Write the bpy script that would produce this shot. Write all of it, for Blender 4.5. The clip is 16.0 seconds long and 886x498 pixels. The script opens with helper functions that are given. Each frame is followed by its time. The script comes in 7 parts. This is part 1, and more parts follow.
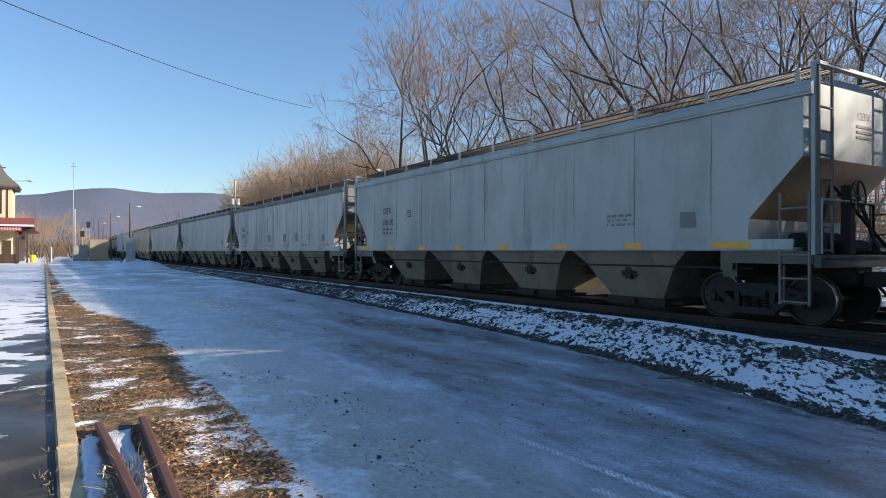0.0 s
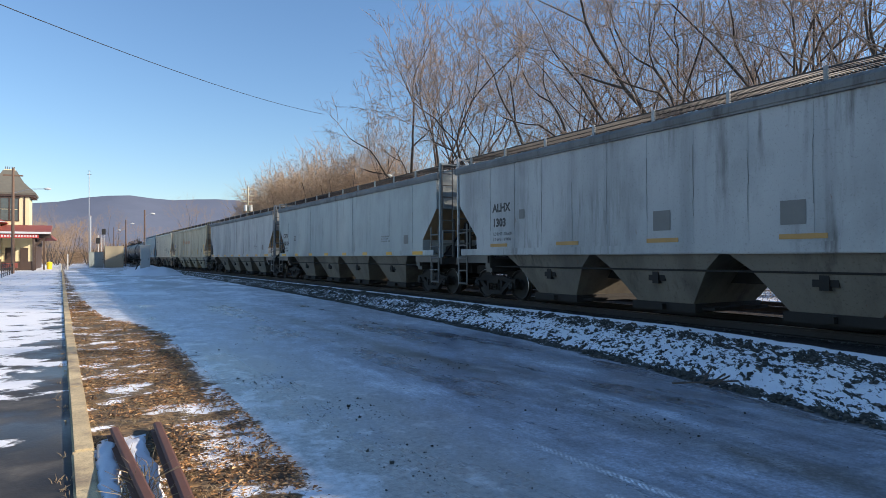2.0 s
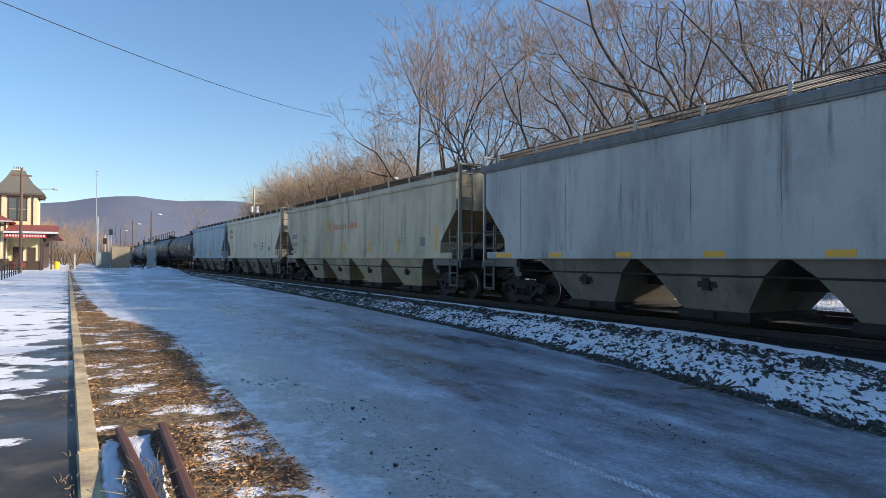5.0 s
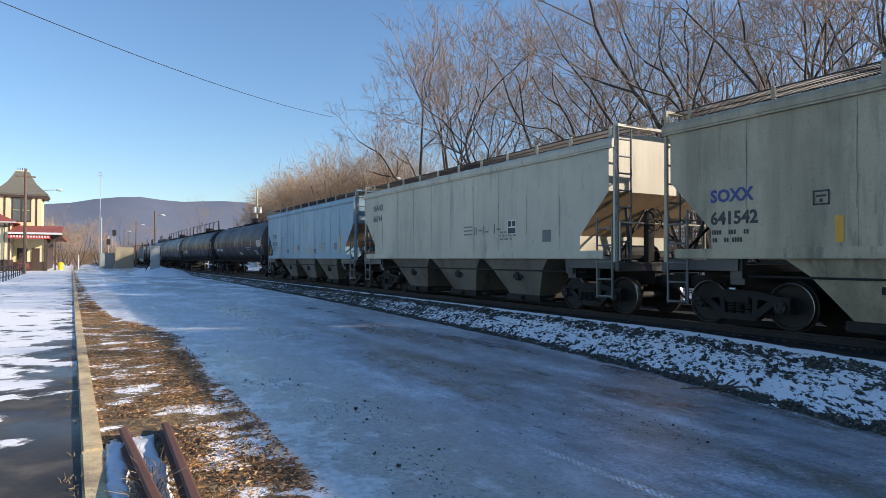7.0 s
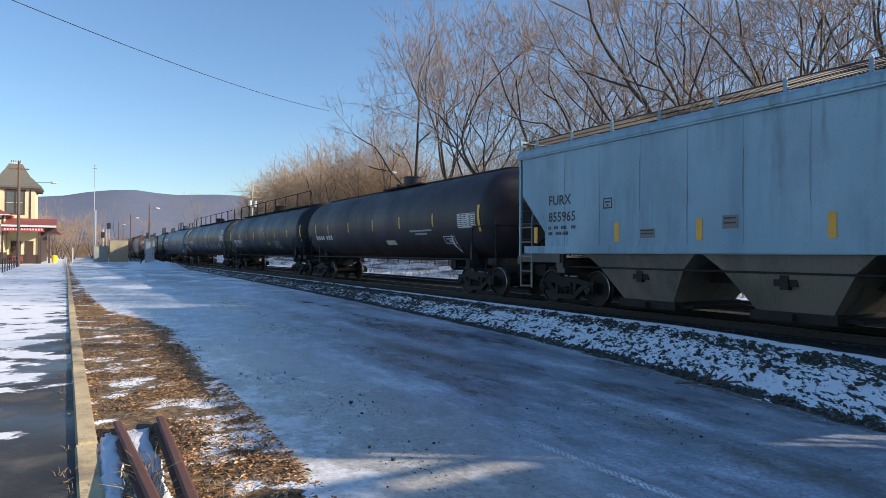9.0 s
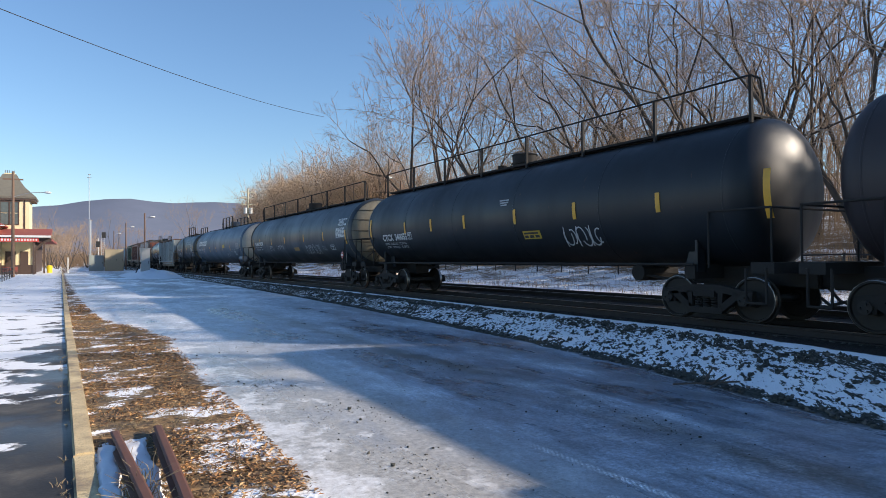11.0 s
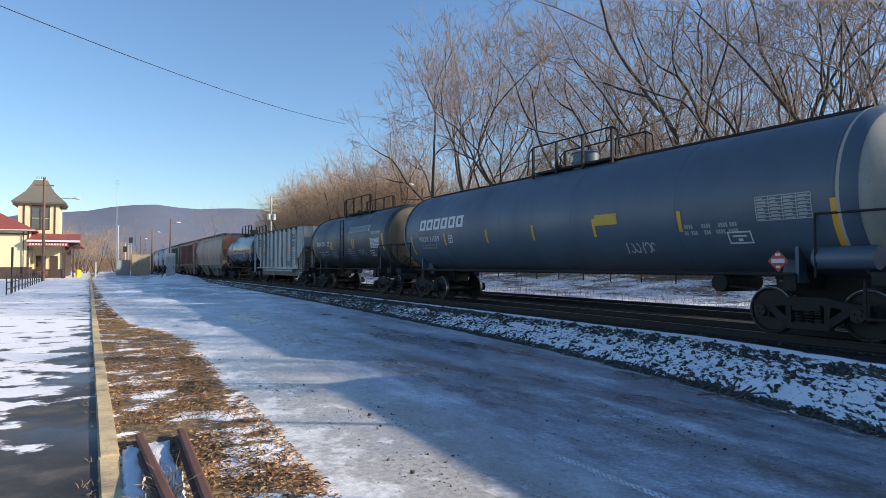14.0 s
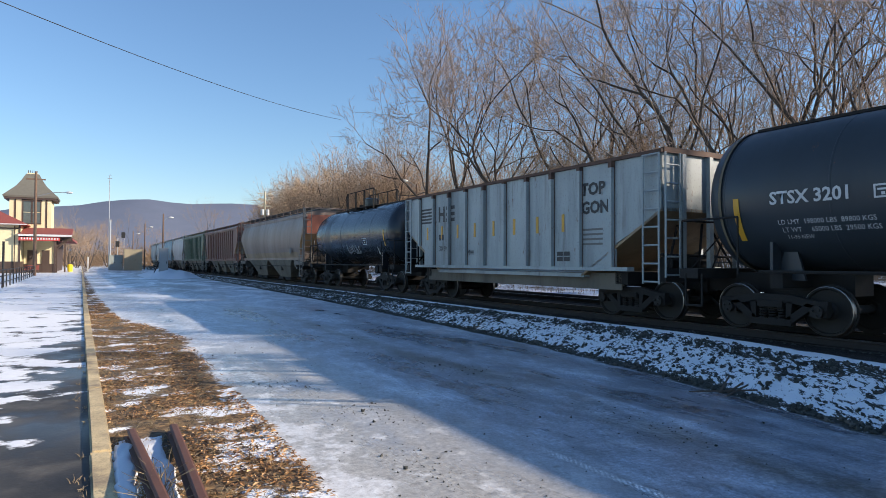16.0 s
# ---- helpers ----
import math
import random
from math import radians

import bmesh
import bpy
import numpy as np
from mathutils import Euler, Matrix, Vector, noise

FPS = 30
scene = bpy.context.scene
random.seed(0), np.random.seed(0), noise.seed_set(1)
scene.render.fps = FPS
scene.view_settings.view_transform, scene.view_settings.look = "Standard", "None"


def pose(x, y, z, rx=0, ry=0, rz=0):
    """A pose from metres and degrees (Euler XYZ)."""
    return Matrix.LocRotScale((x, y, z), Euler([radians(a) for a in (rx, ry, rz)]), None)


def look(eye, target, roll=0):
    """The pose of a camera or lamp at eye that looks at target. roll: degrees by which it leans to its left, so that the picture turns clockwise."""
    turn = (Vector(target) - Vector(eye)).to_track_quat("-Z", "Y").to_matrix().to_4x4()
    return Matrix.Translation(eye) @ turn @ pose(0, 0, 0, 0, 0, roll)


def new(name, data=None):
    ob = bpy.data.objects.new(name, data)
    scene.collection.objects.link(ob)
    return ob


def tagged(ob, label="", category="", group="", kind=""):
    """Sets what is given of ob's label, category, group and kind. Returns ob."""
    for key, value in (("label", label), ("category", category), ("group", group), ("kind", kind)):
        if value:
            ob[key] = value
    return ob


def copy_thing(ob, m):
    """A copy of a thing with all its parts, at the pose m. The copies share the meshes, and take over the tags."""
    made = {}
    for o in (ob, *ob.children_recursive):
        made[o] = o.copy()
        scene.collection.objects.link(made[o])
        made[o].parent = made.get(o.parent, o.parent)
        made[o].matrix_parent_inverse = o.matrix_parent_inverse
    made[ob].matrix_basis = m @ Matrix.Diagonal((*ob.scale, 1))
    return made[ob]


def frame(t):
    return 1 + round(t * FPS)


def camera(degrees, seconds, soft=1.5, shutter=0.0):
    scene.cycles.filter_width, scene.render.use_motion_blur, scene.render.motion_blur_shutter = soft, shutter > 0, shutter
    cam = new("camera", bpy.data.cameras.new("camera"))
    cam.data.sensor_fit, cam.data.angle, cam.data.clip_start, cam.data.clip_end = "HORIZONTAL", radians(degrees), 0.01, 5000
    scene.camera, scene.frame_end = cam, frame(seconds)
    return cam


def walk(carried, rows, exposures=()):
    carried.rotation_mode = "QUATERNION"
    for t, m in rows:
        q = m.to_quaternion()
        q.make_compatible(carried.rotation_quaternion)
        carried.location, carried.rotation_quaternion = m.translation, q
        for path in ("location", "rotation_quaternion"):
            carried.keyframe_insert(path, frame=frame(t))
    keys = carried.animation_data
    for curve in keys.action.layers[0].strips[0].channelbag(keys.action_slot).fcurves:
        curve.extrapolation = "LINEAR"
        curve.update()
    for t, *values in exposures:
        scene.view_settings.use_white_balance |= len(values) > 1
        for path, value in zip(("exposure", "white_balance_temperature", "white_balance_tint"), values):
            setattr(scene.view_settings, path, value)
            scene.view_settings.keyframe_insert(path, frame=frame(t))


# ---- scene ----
# ---- camera ----
EYE = Vector((0.0, 0.0, 1.65))
VIEW = [
    (0, 31.098, 0.243, 0.111), (0.5, 30.895, 0.347, -0.041), (1, 30.684, 0.426, -0.058), (1.5, 30.331, 0.566, -0.120), (2, 30.021, 0.689, -0.194),
    (2.5, 29.852, 0.739, -0.197), (3, 29.824, 0.808, -0.227), (3.5, 29.785, 0.936, 0.062), (4, 29.646, 0.979, 0.258), (6.5, 29.344, 0.942, 0.150),
    (7, 29.278, 0.970, 0.165), (7.5, 29.335, 1.041, 0.225), (8, 29.504, 0.984, 0.289), (8.5, 29.568, 0.731, 0.215), (9, 29.681, 0.465, 0.390),
    (11.5, 30.050, 0.905, -0.543), (12, 30.126, 0.856, 0.331), (12.5, 30.006, 0.904, 0.006), (13, 29.503, 1.467, -0.687), (13.5, 28.727, 1.454, -0.385),
    (14, 28.084, 1.506, -0.054), (14.5, 28.128, 1.424, 0.123), (15, 28.345, 1.095, 0.205), (15.5, 28.570, 1.285, -0.258), (16, 28.634, 1.173, 0.204),
]


def aim(turn, tilt, lean):
    a, b = radians(turn), radians(tilt)
    way = Vector((math.sin(a) * math.cos(b), math.cos(a) * math.cos(b), math.sin(b)))
    return look(EYE, EYE + way, lean)


cam = camera(70.47, 16.0, soft=0.85)
walk(cam, [(t, aim(a, b, c)) for t, a, b, c in VIEW], exposures=[(0, 0.68, 5880, 12), (16, 0.68, 5880, 12)])

# ---- world, sun ----
SUN_EL, SUN_ROT = radians(22.7), radians(122.5)
world = bpy.data.worlds.new("sky")
scene.world = world
world.use_nodes = True
wn = world.node_tree.nodes
sky = wn.new("ShaderNodeTexSky")
sky.sky_type, sky.sun_disc = "NISHITA", False
sky.sun_elevation, sky.sun_rotation = SUN_EL, SUN_ROT
sky.air_density, sky.dust_density, sky.ozone_density = 1.2, 0.0, 3.6
wn["Background"].inputs["Strength"].default_value = 0.10
world.node_tree.links.new(sky.outputs["Color"], wn["Background"].inputs["Color"])
lamp = bpy.data.lights.new("sun", "SUN")
lamp.energy, lamp.angle, lamp.color = 5.0, radians(0.53), (1.0, 0.82, 0.60)
sun = new("sun", lamp)
to_sun = Vector((math.sin(SUN_ROT) * math.cos(SUN_EL), math.cos(SUN_ROT) * math.cos(SUN_EL), math.sin(SUN_EL)))
sun.matrix_world = look(to_sun * 50, (0, 0, 0))

# ---- materials ----


class Nodes:
    """A small wrapper for writing node materials."""

    def __init__(self, name, rough=0.6, metal=0.0):
        self.m = bpy.data.materials.new(name)
        self.m.use_nodes = True
        self.t = self.m.node_tree
        self.b = self.t.nodes["Principled BSDF"]
        self.b.inputs["Roughness"].default_value = rough
        self.b.inputs["Metallic"].default_value = metal
        self.tc = self.t.nodes.new("ShaderNodeTexCoord").outputs["Object"]

    def put(self, socket, value):
        if hasattr(value, "is_linked"):
            self.t.links.new(value, socket)
        else:
            socket.default_value = value

    def scaled(self, sx, sy, sz, turn=0.0):
        n = self.t.nodes.new("ShaderNodeMapping")
        n.inputs["Scale"].default_value = (sx, sy, sz)
        n.inputs["Rotation"].default_value = (0, 0, turn)
        self.t.links.new(self.tc, n.inputs["Vector"])
        return n.outputs["Vector"]

    def along(self, turn, stretch):
        """Coordinates that draw a pattern out in one direction of the ground."""
        n = self.t.nodes.new("ShaderNodeMapping")
        n.vector_type = "TEXTURE"
        n.inputs["Rotation"].default_value = (0, 0, turn)
        n.inputs["Scale"].default_value = (stretch, 1, 1)
        self.t.links.new(self.tc, n.inputs["Vector"])
        return n.outputs["Vector"]

    def noise(self, scale, vec=None, detail=4.0, rough=0.55, distort=0.0):
        n = self.t.nodes.new("ShaderNodeTexNoise")
        self.t.links.new(vec or self.tc, n.inputs["Vector"])
        for k, v in (("Scale", scale), ("Detail", detail), ("Roughness", rough), ("Distortion", distort)):
            n.inputs[k].default_value = v
        return n.outputs["Fac"]

    def cells(self, scale, vec=None, out="Distance"):
        n = self.t.nodes.new("ShaderNodeTexVoronoi")
        self.t.links.new(vec or self.tc, n.inputs["Vector"])
        n.inputs["Scale"].default_value = scale
        return n.outputs[out]

    def ramp(self, fac, stops):
        n = self.t.nodes.new("ShaderNodeValToRGB")
        self.put(n.inputs["Fac"], fac)
        e = n.color_ramp.elements
        while len(e) < len(stops):
            e.new(0.5)
        for k, (p, c) in enumerate(stops):
            e[k].position = p
            e[k].color = (*c, 1) if not isinstance(c, (int, float)) else (c, c, c, 1)
        return n.outputs["Color"]

    def mix(self, fac, a, b, mode="MIX"):
        n = self.t.nodes.new("ShaderNodeMix")
        n.data_type, n.blend_type = "RGBA", mode
        self.put(n.inputs[0], fac)
        for k, v in ((6, a), (7, b)):
            self.put(n.inputs[k], (*v, 1) if isinstance(v, tuple) and len(v) == 3 else v)
        return n.outputs[2]

    def math(self, op, a, b=0.0):
        n = self.t.nodes.new("ShaderNodeMath")
        n.operation = op
        self.put(n.inputs[0], a)
        self.put(n.inputs[1], b)
        return n.outputs[0]

    def axis(self, k):
        n = self.t.nodes.new("ShaderNodeSeparateXYZ")
        self.t.links.new(self.tc, n.inputs[0])
        return n.outputs[k]

    def random(self):
        return self.t.nodes.new("ShaderNodeObjectInfo").outputs["Random"]

    def island(self):
        return self.t.nodes.new("ShaderNodeNewGeometry").outputs["Random Per Island"]

    def bump(self, height, strength=0.3, dist=0.02):
        n = self.t.nodes.new("ShaderNodeBump")
        n.inputs["Strength"].default_value, n.inputs["Distance"].default_value = strength, dist
        self.put(n.inputs["Height"], height)
        self.t.links.new(n.outputs["Normal"], self.b.inputs["Normal"])

    def color(self, c):
        self.put(self.b.inputs["Base Color"], (*c, 1) if isinstance(c, tuple) else c)

    def rough(self, r):
        self.put(self.b.inputs["Roughness"], r)


def plain(name, c, rough=0.6, metal=0.0, var=0.25, scale=3.0, bump=0.15, fine=40.0):
    """Paint, metal or stone: one colour with a coarse and a fine variation."""
    n = Nodes(name, rough, metal)
    lo = tuple(v * (1 - var) for v in c)
    hi = tuple(min(1, v * (1 + var)) for v in c)
    a = n.mix(n.noise(scale), lo, hi)
    n.color(n.mix(n.math("MULTIPLY", n.noise(fine), 0.5), a, tuple(v * 0.7 for v in c)))
    n.rough(n.math("MULTIPLY_ADD", n.noise(scale * 2), 0.25))
    n.t.nodes[-1].inputs[2].default_value = rough - 0.12
    if bump:
        n.bump(n.noise(fine), bump, 0.004)
    return n.m


def car_paint(name, c, dirt=(0.055, 0.047, 0.038), rust=(0.16, 0.07, 0.03), rough=0.5, grime=0.5, patches=0.25, spec=0.5, rusty=0.0):
    """Weathered rolling stock: vertical streaks, soot, chalky fading and rust spots."""
    n = Nodes(name, rough)
    base = n.mix(n.noise(0.5, detail=3), tuple(v * 0.80 for v in c), tuple(min(1, v * 1.14) for v in c))
    # broad soft wash marks
    wash = n.noise(1.0, n.scaled(0.9, 0.9, 0.10), detail=5, rough=0.6)
    base = n.mix(n.math("MULTIPLY", n.ramp(wash, [(0.48, 0.0), (0.70, 1.0)]), grime * 0.8), base, tuple(v * 0.42 for v in c))
    # narrow streaks that run down
    streak = n.noise(1.0, n.scaled(3.4, 3.4, 0.42), detail=7, rough=0.66)
    where = n.ramp(n.noise(0.45, detail=3), [(0.42, 0.0), (0.62, 1.0)])
    base = n.mix(n.math("MULTIPLY", n.math("MULTIPLY", n.ramp(streak, [(0.52, 0.0), (0.72, 1.0)]), where), min(1.0, grime * 1.25)), base, dirt)
    # soot clouds and chalky fading
    fade = n.noise(0.6, n.scaled(1, 1, 0.7), detail=6, rough=0.62)
    base = n.mix(n.math("MULTIPLY", n.ramp(fade, [(0.50, 0.0), (0.72, 1.0)]), patches * 1.5 if patches < 0.6 else 0.9), base, tuple(v * 0.4 + 0.03 for v in c))
    speck = n.noise(20.0, detail=5, rough=0.75)
    base = n.mix(n.math("MULTIPLY", n.ramp(speck, [(0.56, 0.0), (0.66, 1.0)]), grime * 0.45), base, dirt)
    spots = n.noise(5.0, n.scaled(1, 1, 0.4), detail=6, rough=0.75)
    base = n.mix(n.math("MULTIPLY", n.ramp(spots, [(0.655 - rusty, 0.0), (0.71 - rusty, 1.0)]), 0.75), base, rust)
    n.color(base)
    n.b.inputs["Specular IOR Level"].default_value = spec
    n.rough(n.ramp(wash, [(0.3, rough - 0.1), (0.8, min(1, rough + 0.2))]))
    n.bump(n.noise(0.9, n.scaled(1, 1, 0.35), detail=2), 0.16, 0.05)
    return n.m


M_UNDER = plain("grimy_steel", (0.018, 0.0155, 0.0135), 0.85, var=0.45)
M_WHEEL = plain("wheel_steel", (0.02, 0.0175, 0.015), 0.75)
M_TREAD = plain("worn_tread", (0.30, 0.28, 0.26), 0.32, 1.0, bump=0)
M_RUST = plain("rusty_steel", (0.13, 0.055, 0.035), 0.75, var=0.4, scale=9)
M_RAIL = plain("rail_brown", (0.022, 0.015, 0.012), 0.7, var=0.35)
M_TIE = plain("creosote_wood", (0.028, 0.022, 0.018), 0.85, var=0.4, scale=6)
M_YELLOW = plain("yellow_reflector", (0.65, 0.34, 0.02), 0.45, var=0.25)
M_WHITE = plain("white_lettering", (0.62, 0.63, 0.62), 0.55, var=0.2)
M_BLACK = plain("black_lettering", (0.03, 0.03, 0.032), 0.55, var=0.3)
M_BLUE = plain("blue_lettering", (0.02, 0.04, 0.22), 0.5)
M_RED = plain("red_placard", (0.45, 0.04, 0.03), 0.5)
M_GALV = plain("galvanised_steel", (0.33, 0.34, 0.35), 0.45, 0.6)


def kerb_material():
    n = Nodes("kerb_concrete", 0.9)
    c = n.ramp(n.noise(1.6, detail=7, rough=0.7), [(0.36, (0.24, 0.19, 0.13)), (0.48, (0.50, 0.39, 0.22)), (0.62, (0.68, 0.54, 0.30))])
    c = n.mix(n.math("MULTIPLY", n.ramp(n.noise(60.0, detail=4, rough=0.7), [(0.5, 0.0), (0.64, 1.0)]), 0.45), c, (0.19, 0.145, 0.09))
    n.color(n.mix(n.math("MULTIPLY", n.ramp(n.noise(9.0, detail=6, rough=0.7), [(0.52, 0.0), (0.66, 1.0)]), 0.3), c, (0.34, 0.29, 0.21)))
    n.bump(n.noise(70.0, detail=4), 0.6, 0.006)
    return n.m


M_CONC = kerb_material()
M_POLE = plain("pole_wood", (0.17, 0.11, 0.075), 0.85, var=0.35, scale=5)
M_CREAM = plain("cream_plaster", (0.78, 0.68, 0.42), 0.8, var=0.08)
M_BROWN = plain("brown_trim", (0.07, 0.045, 0.035), 0.6)
M_ROOFR = plain("red_roof", (0.28, 0.075, 0.06), 0.7, var=0.2)
M_SLATE = plain("slate_roof", (0.16, 0.15, 0.12), 0.7, var=0.25)
M_SIGNR = plain("sign_red", (0.5, 0.06, 0.05), 0.5, var=0.1)
M_BIN = plain("yellow_plastic", (0.85, 0.65, 0.02), 0.45, var=0.1)
M_GREY = plain("grey_cabinet", (0.36, 0.37, 0.36), 0.55, var=0.12)
M_CABLE = plain("black_cable", (0.02, 0.02, 0.02), 0.6)

# ---- mesh helpers ----


def box(bm, x0, x1, y0, y1, z0, z1):
    v = [bm.verts.new((x, y, z)) for x in (x0, x1) for y in (y0, y1) for z in (z0, z1)]
    for f in ((0, 1, 3, 2), (4, 6, 7, 5), (0, 4, 5, 1), (2, 3, 7, 6), (0, 2, 6, 4), (1, 5, 7, 3)):
        bm.faces.new([v[i] for i in f])
    return v


def tube(bm, p, q, r, n=6, r2=None, caps=True):
    p, q = Vector(p), Vector(q)
    d = (q - p).normalized()
    u = d.orthogonal().normalized()
    w = d.cross(u)
    r2 = r if r2 is None else r2
    rings = [[bm.verts.new(c + (u * math.cos(k * math.tau / n) + w * math.sin(k * math.tau / n)) * rr) for k in range(n)]
             for c, rr in ((p, r), (q, r2))]
    for k in range(n):
        j = (k + 1) % n
        bm.faces.new((rings[0][k], rings[0][j], rings[1][j], rings[1][k]))
    if caps:
        bm.faces.new(rings[0][::-1])
        bm.faces.new(rings[1])


def loft(bm, rings, closed=True, caps=True):
    """Skins rings of points, all of one length."""
    vs = [[bm.verts.new(p) for p in r] for r in rings]
    n = len(vs[0])
    for a, b in zip(vs, vs[1:]):
        for k in range(n if closed else n - 1):
            j = (k + 1) % n
            bm.faces.new((a[k], a[j], b[j], b[k]))
    if caps:
        bm.faces.new(vs[0][::-1])
        bm.faces.new(vs[-1])
    return vs


def plate(bm, outline, axis, a, b):
    """A flat outline drawn out along an axis from a to b: the outline has the other two coordinates, in order."""
    def at(p, d):
        return (d, *p) if axis == 0 else ((p[0], d, p[1]) if axis == 1 else (*p, d))
    loft(bm, [[at(p, a) for p in outline], [at(p, b) for p in outline]])


def part(name, bm, material, parent=None, label="", smooth=False):
    bmesh.ops.recalc_face_normals(bm, faces=bm.faces)
    me = bpy.data.meshes.new(name)
    bm.to_mesh(me)
    bm.free()
    me.materials.append(material)
    if smooth:
        me.shade_smooth()
        me.set_sharp_from_angle(angle=radians(38))
    ob = new(name, me)
    ob.parent = parent
    if label:
        ob["label"] = label
    return ob


def shared(name, me, parent, m=None):
    ob = new(name, me)
    ob.parent = parent
    if m is not None:
        ob.matrix_basis = m
    return ob


def pipe(pts, r, n=6):
    """One bent tube through the points."""
    bm = bmesh.new()
    pts = [Vector(p) for p in pts]
    rings = []
    for k, p in enumerate(pts):
        d = (pts[min(k + 1, len(pts) - 1)] - pts[max(k - 1, 0)]).normalized()
        u = d.cross(Vector((0.3, 0.2, 1))).normalized()
        w = d.cross(u)
        rings.append([p + (u * math.cos(math.tau * j / n) + w * math.sin(math.tau * j / n)) * r for j in range(n)])
    loft(bm, rings)
    return bm


def boxes(*bs):
    bm = bmesh.new()
    for b in bs:
        box(bm, *b)
    return bm


def tubes(r, *lines, n=6):
    bm = bmesh.new()
    for line in lines:
        for p, q in zip(line, line[1:]):
            tube(bm, p, q, r, n)
    return bm


def wording(text, size, material, parent, spot, name="lettering", bold=0.0, slant=0.0, wide=1.0):
    """Text in the built-in font; spot(u, v) gives the place of a point u to the reader's right and v up."""
    cu = bpy.data.curves.new(name, "FONT")
    cu.body, cu.size, cu.offset, cu.shear, cu.align_x = text, size, bold, slant, "LEFT"
    cu.resolution_u = 2
    ob = new(name, cu)
    bpy.context.view_layer.update()
    me = bpy.data.meshes.new_from_object(ob.evaluated_get(bpy.context.evaluated_depsgraph_get()))
    bpy.data.objects.remove(ob)
    bpy.data.curves.remove(cu)
    for v in me.vertices:
        v.co = spot(v.co.x * wide, v.co.y)
    me.materials.clear()
    me.materials.append(material)
    out = new(name, me)
    out.parent = parent
    return out


def bars(material, parent, spot, rects, name="lettering"):
    """Flat painted bars: u, v, width, height of each."""
    bm = bmesh.new()
    for u, v, w, h in rects:
        nu = max(1, int(w / 0.3))
        nv = max(1, int(h / 0.12))
        g = [[bm.verts.new(spot(u + w * i / nu, v + h * j / nv)) for j in range(nv + 1)] for i in range(nu + 1)]
        for i in range(nu):
            for j in range(nv):
                bm.faces.new((g[i][j], g[i + 1][j], g[i + 1][j + 1], g[i][j + 1]))
    ob = part(name, bm, material, parent)
    if len(rects) > 1 and name == "lettering":
        ob["kind"] = "stuff"
    return ob

def small_print(material, parent, spot, width, lines, height=0.05, gap=0.12, seed=1):
    """Lines of print too small to read, as short plain bars."""
    rng = random.Random(seed)
    rects = []
    for k in range(lines):
        u, end = rng.uniform(0, 0.06), width * rng.uniform(0.75, 1.0)
        while u < end:
            w = rng.choice((1, 2, 3, 3, 4, 5)) * height * 0.55
            for c in range(max(1, round(w / (height * 0.62)))):
                rects.append((u + c * height * 0.66, (lines - 1 - k) * gap, height * 0.48, height))
            u += w * 1.1 + height * rng.uniform(0.6, 2.2)
    bars(material, parent, spot, rects)


# ---- track line ----
RAIL_Z = 0.33
SPEED = 13.83
CENTRE_X = 12.2


def line_at(s):
    """Place and turn to the left of the track's centre line, s metres along it."""
    if s <= 0:
        return CENTRE_X, s, 0.0
    k1, s1, k2, s2 = 0.00047, 60.0, 0.0004, 160.0
    if s <= s1:
        return CENTRE_X - k1 * s * s / 2, s, k1 * s
    h, x = k1 * s1, CENTRE_X - k1 * s1 * s1 / 2
    d = min(s, s2) - s1
    x += -h * d + k2 * d * d / 2
    h -= k2 * d
    if s > s2:
        x -= h * (s - s2)
    return x, s, h


def on_line(s, off=0.0, z=0.0):
    x, y, h = line_at(s)
    return Vector((x + off * math.cos(h), y + off * math.sin(h), z))


# ---- rolling stock ----
HALF = 1.6


def side_frame_mesh():
    bm = bmesh.new()
    hw = 0.89
    for x0, x1 in ((-1.09, -0.95),):
        plate(bm, [(-hw - 0.16, 0.60), (-hw + 0.15, 0.66), (-0.35, 0.74), (0.35, 0.74), (hw - 0.15, 0.66), (hw + 0.16, 0.60),
                   (hw + 0.16, 0.48), (0.42, 0.58), (-0.42, 0.58), (-hw - 0.16, 0.48)], 0, x0, x1)
        for sg in (-1, 1):
            plate(bm, [(sg * (hw - 0.02), 0.56), (sg * (hw - 0.2), 0.60), (sg * 0.30, 0.30), (sg * 0.36, 0.18)], 0, x0, x1)
            plate(bm, [(sg * 0.42, 0.60), (sg * 0.30, 0.60), (sg * 0.30, 0.26), (sg * 0.38, 0.26)], 0, x0, x1)
            plate(bm, [(sg * (hw - 0.17), 0.64), (sg * (hw + 0.17), 0.64), (sg * (hw + 0.15), 0.36), (sg * (hw + 0.09), 0.36),
                       (sg * (hw + 0.08), 0.55), (sg * (hw - 0.08), 0.55), (sg * (hw - 0.09), 0.36), (sg * (hw - 0.15), 0.36)], 0, x0 + 0.01, x1 - 0.01)
        box(bm, x0 - 0.01, x1 + 0.01, -0.40, 0.40, 0.16, 0.28)
        for j in range(3):
            for k in range(5):
                tube(bm, (-1.02, (j - 1) * 0.19, 0.28 + k * 0.05), (-1.02, (j - 1) * 0.19, 0.305 + k * 0.05), 0.075, 8)
        box(bm, -1.13, -0.95, -0.25, 0.25, 0.50, 0.62)
    bmesh.ops.recalc_face_normals(bm, faces=bm.faces)
    me = bpy.data.meshes.new("side_frame")
    bm.to_mesh(me)
    bm.free()
    me.materials.append(M_UNDER)
    return me


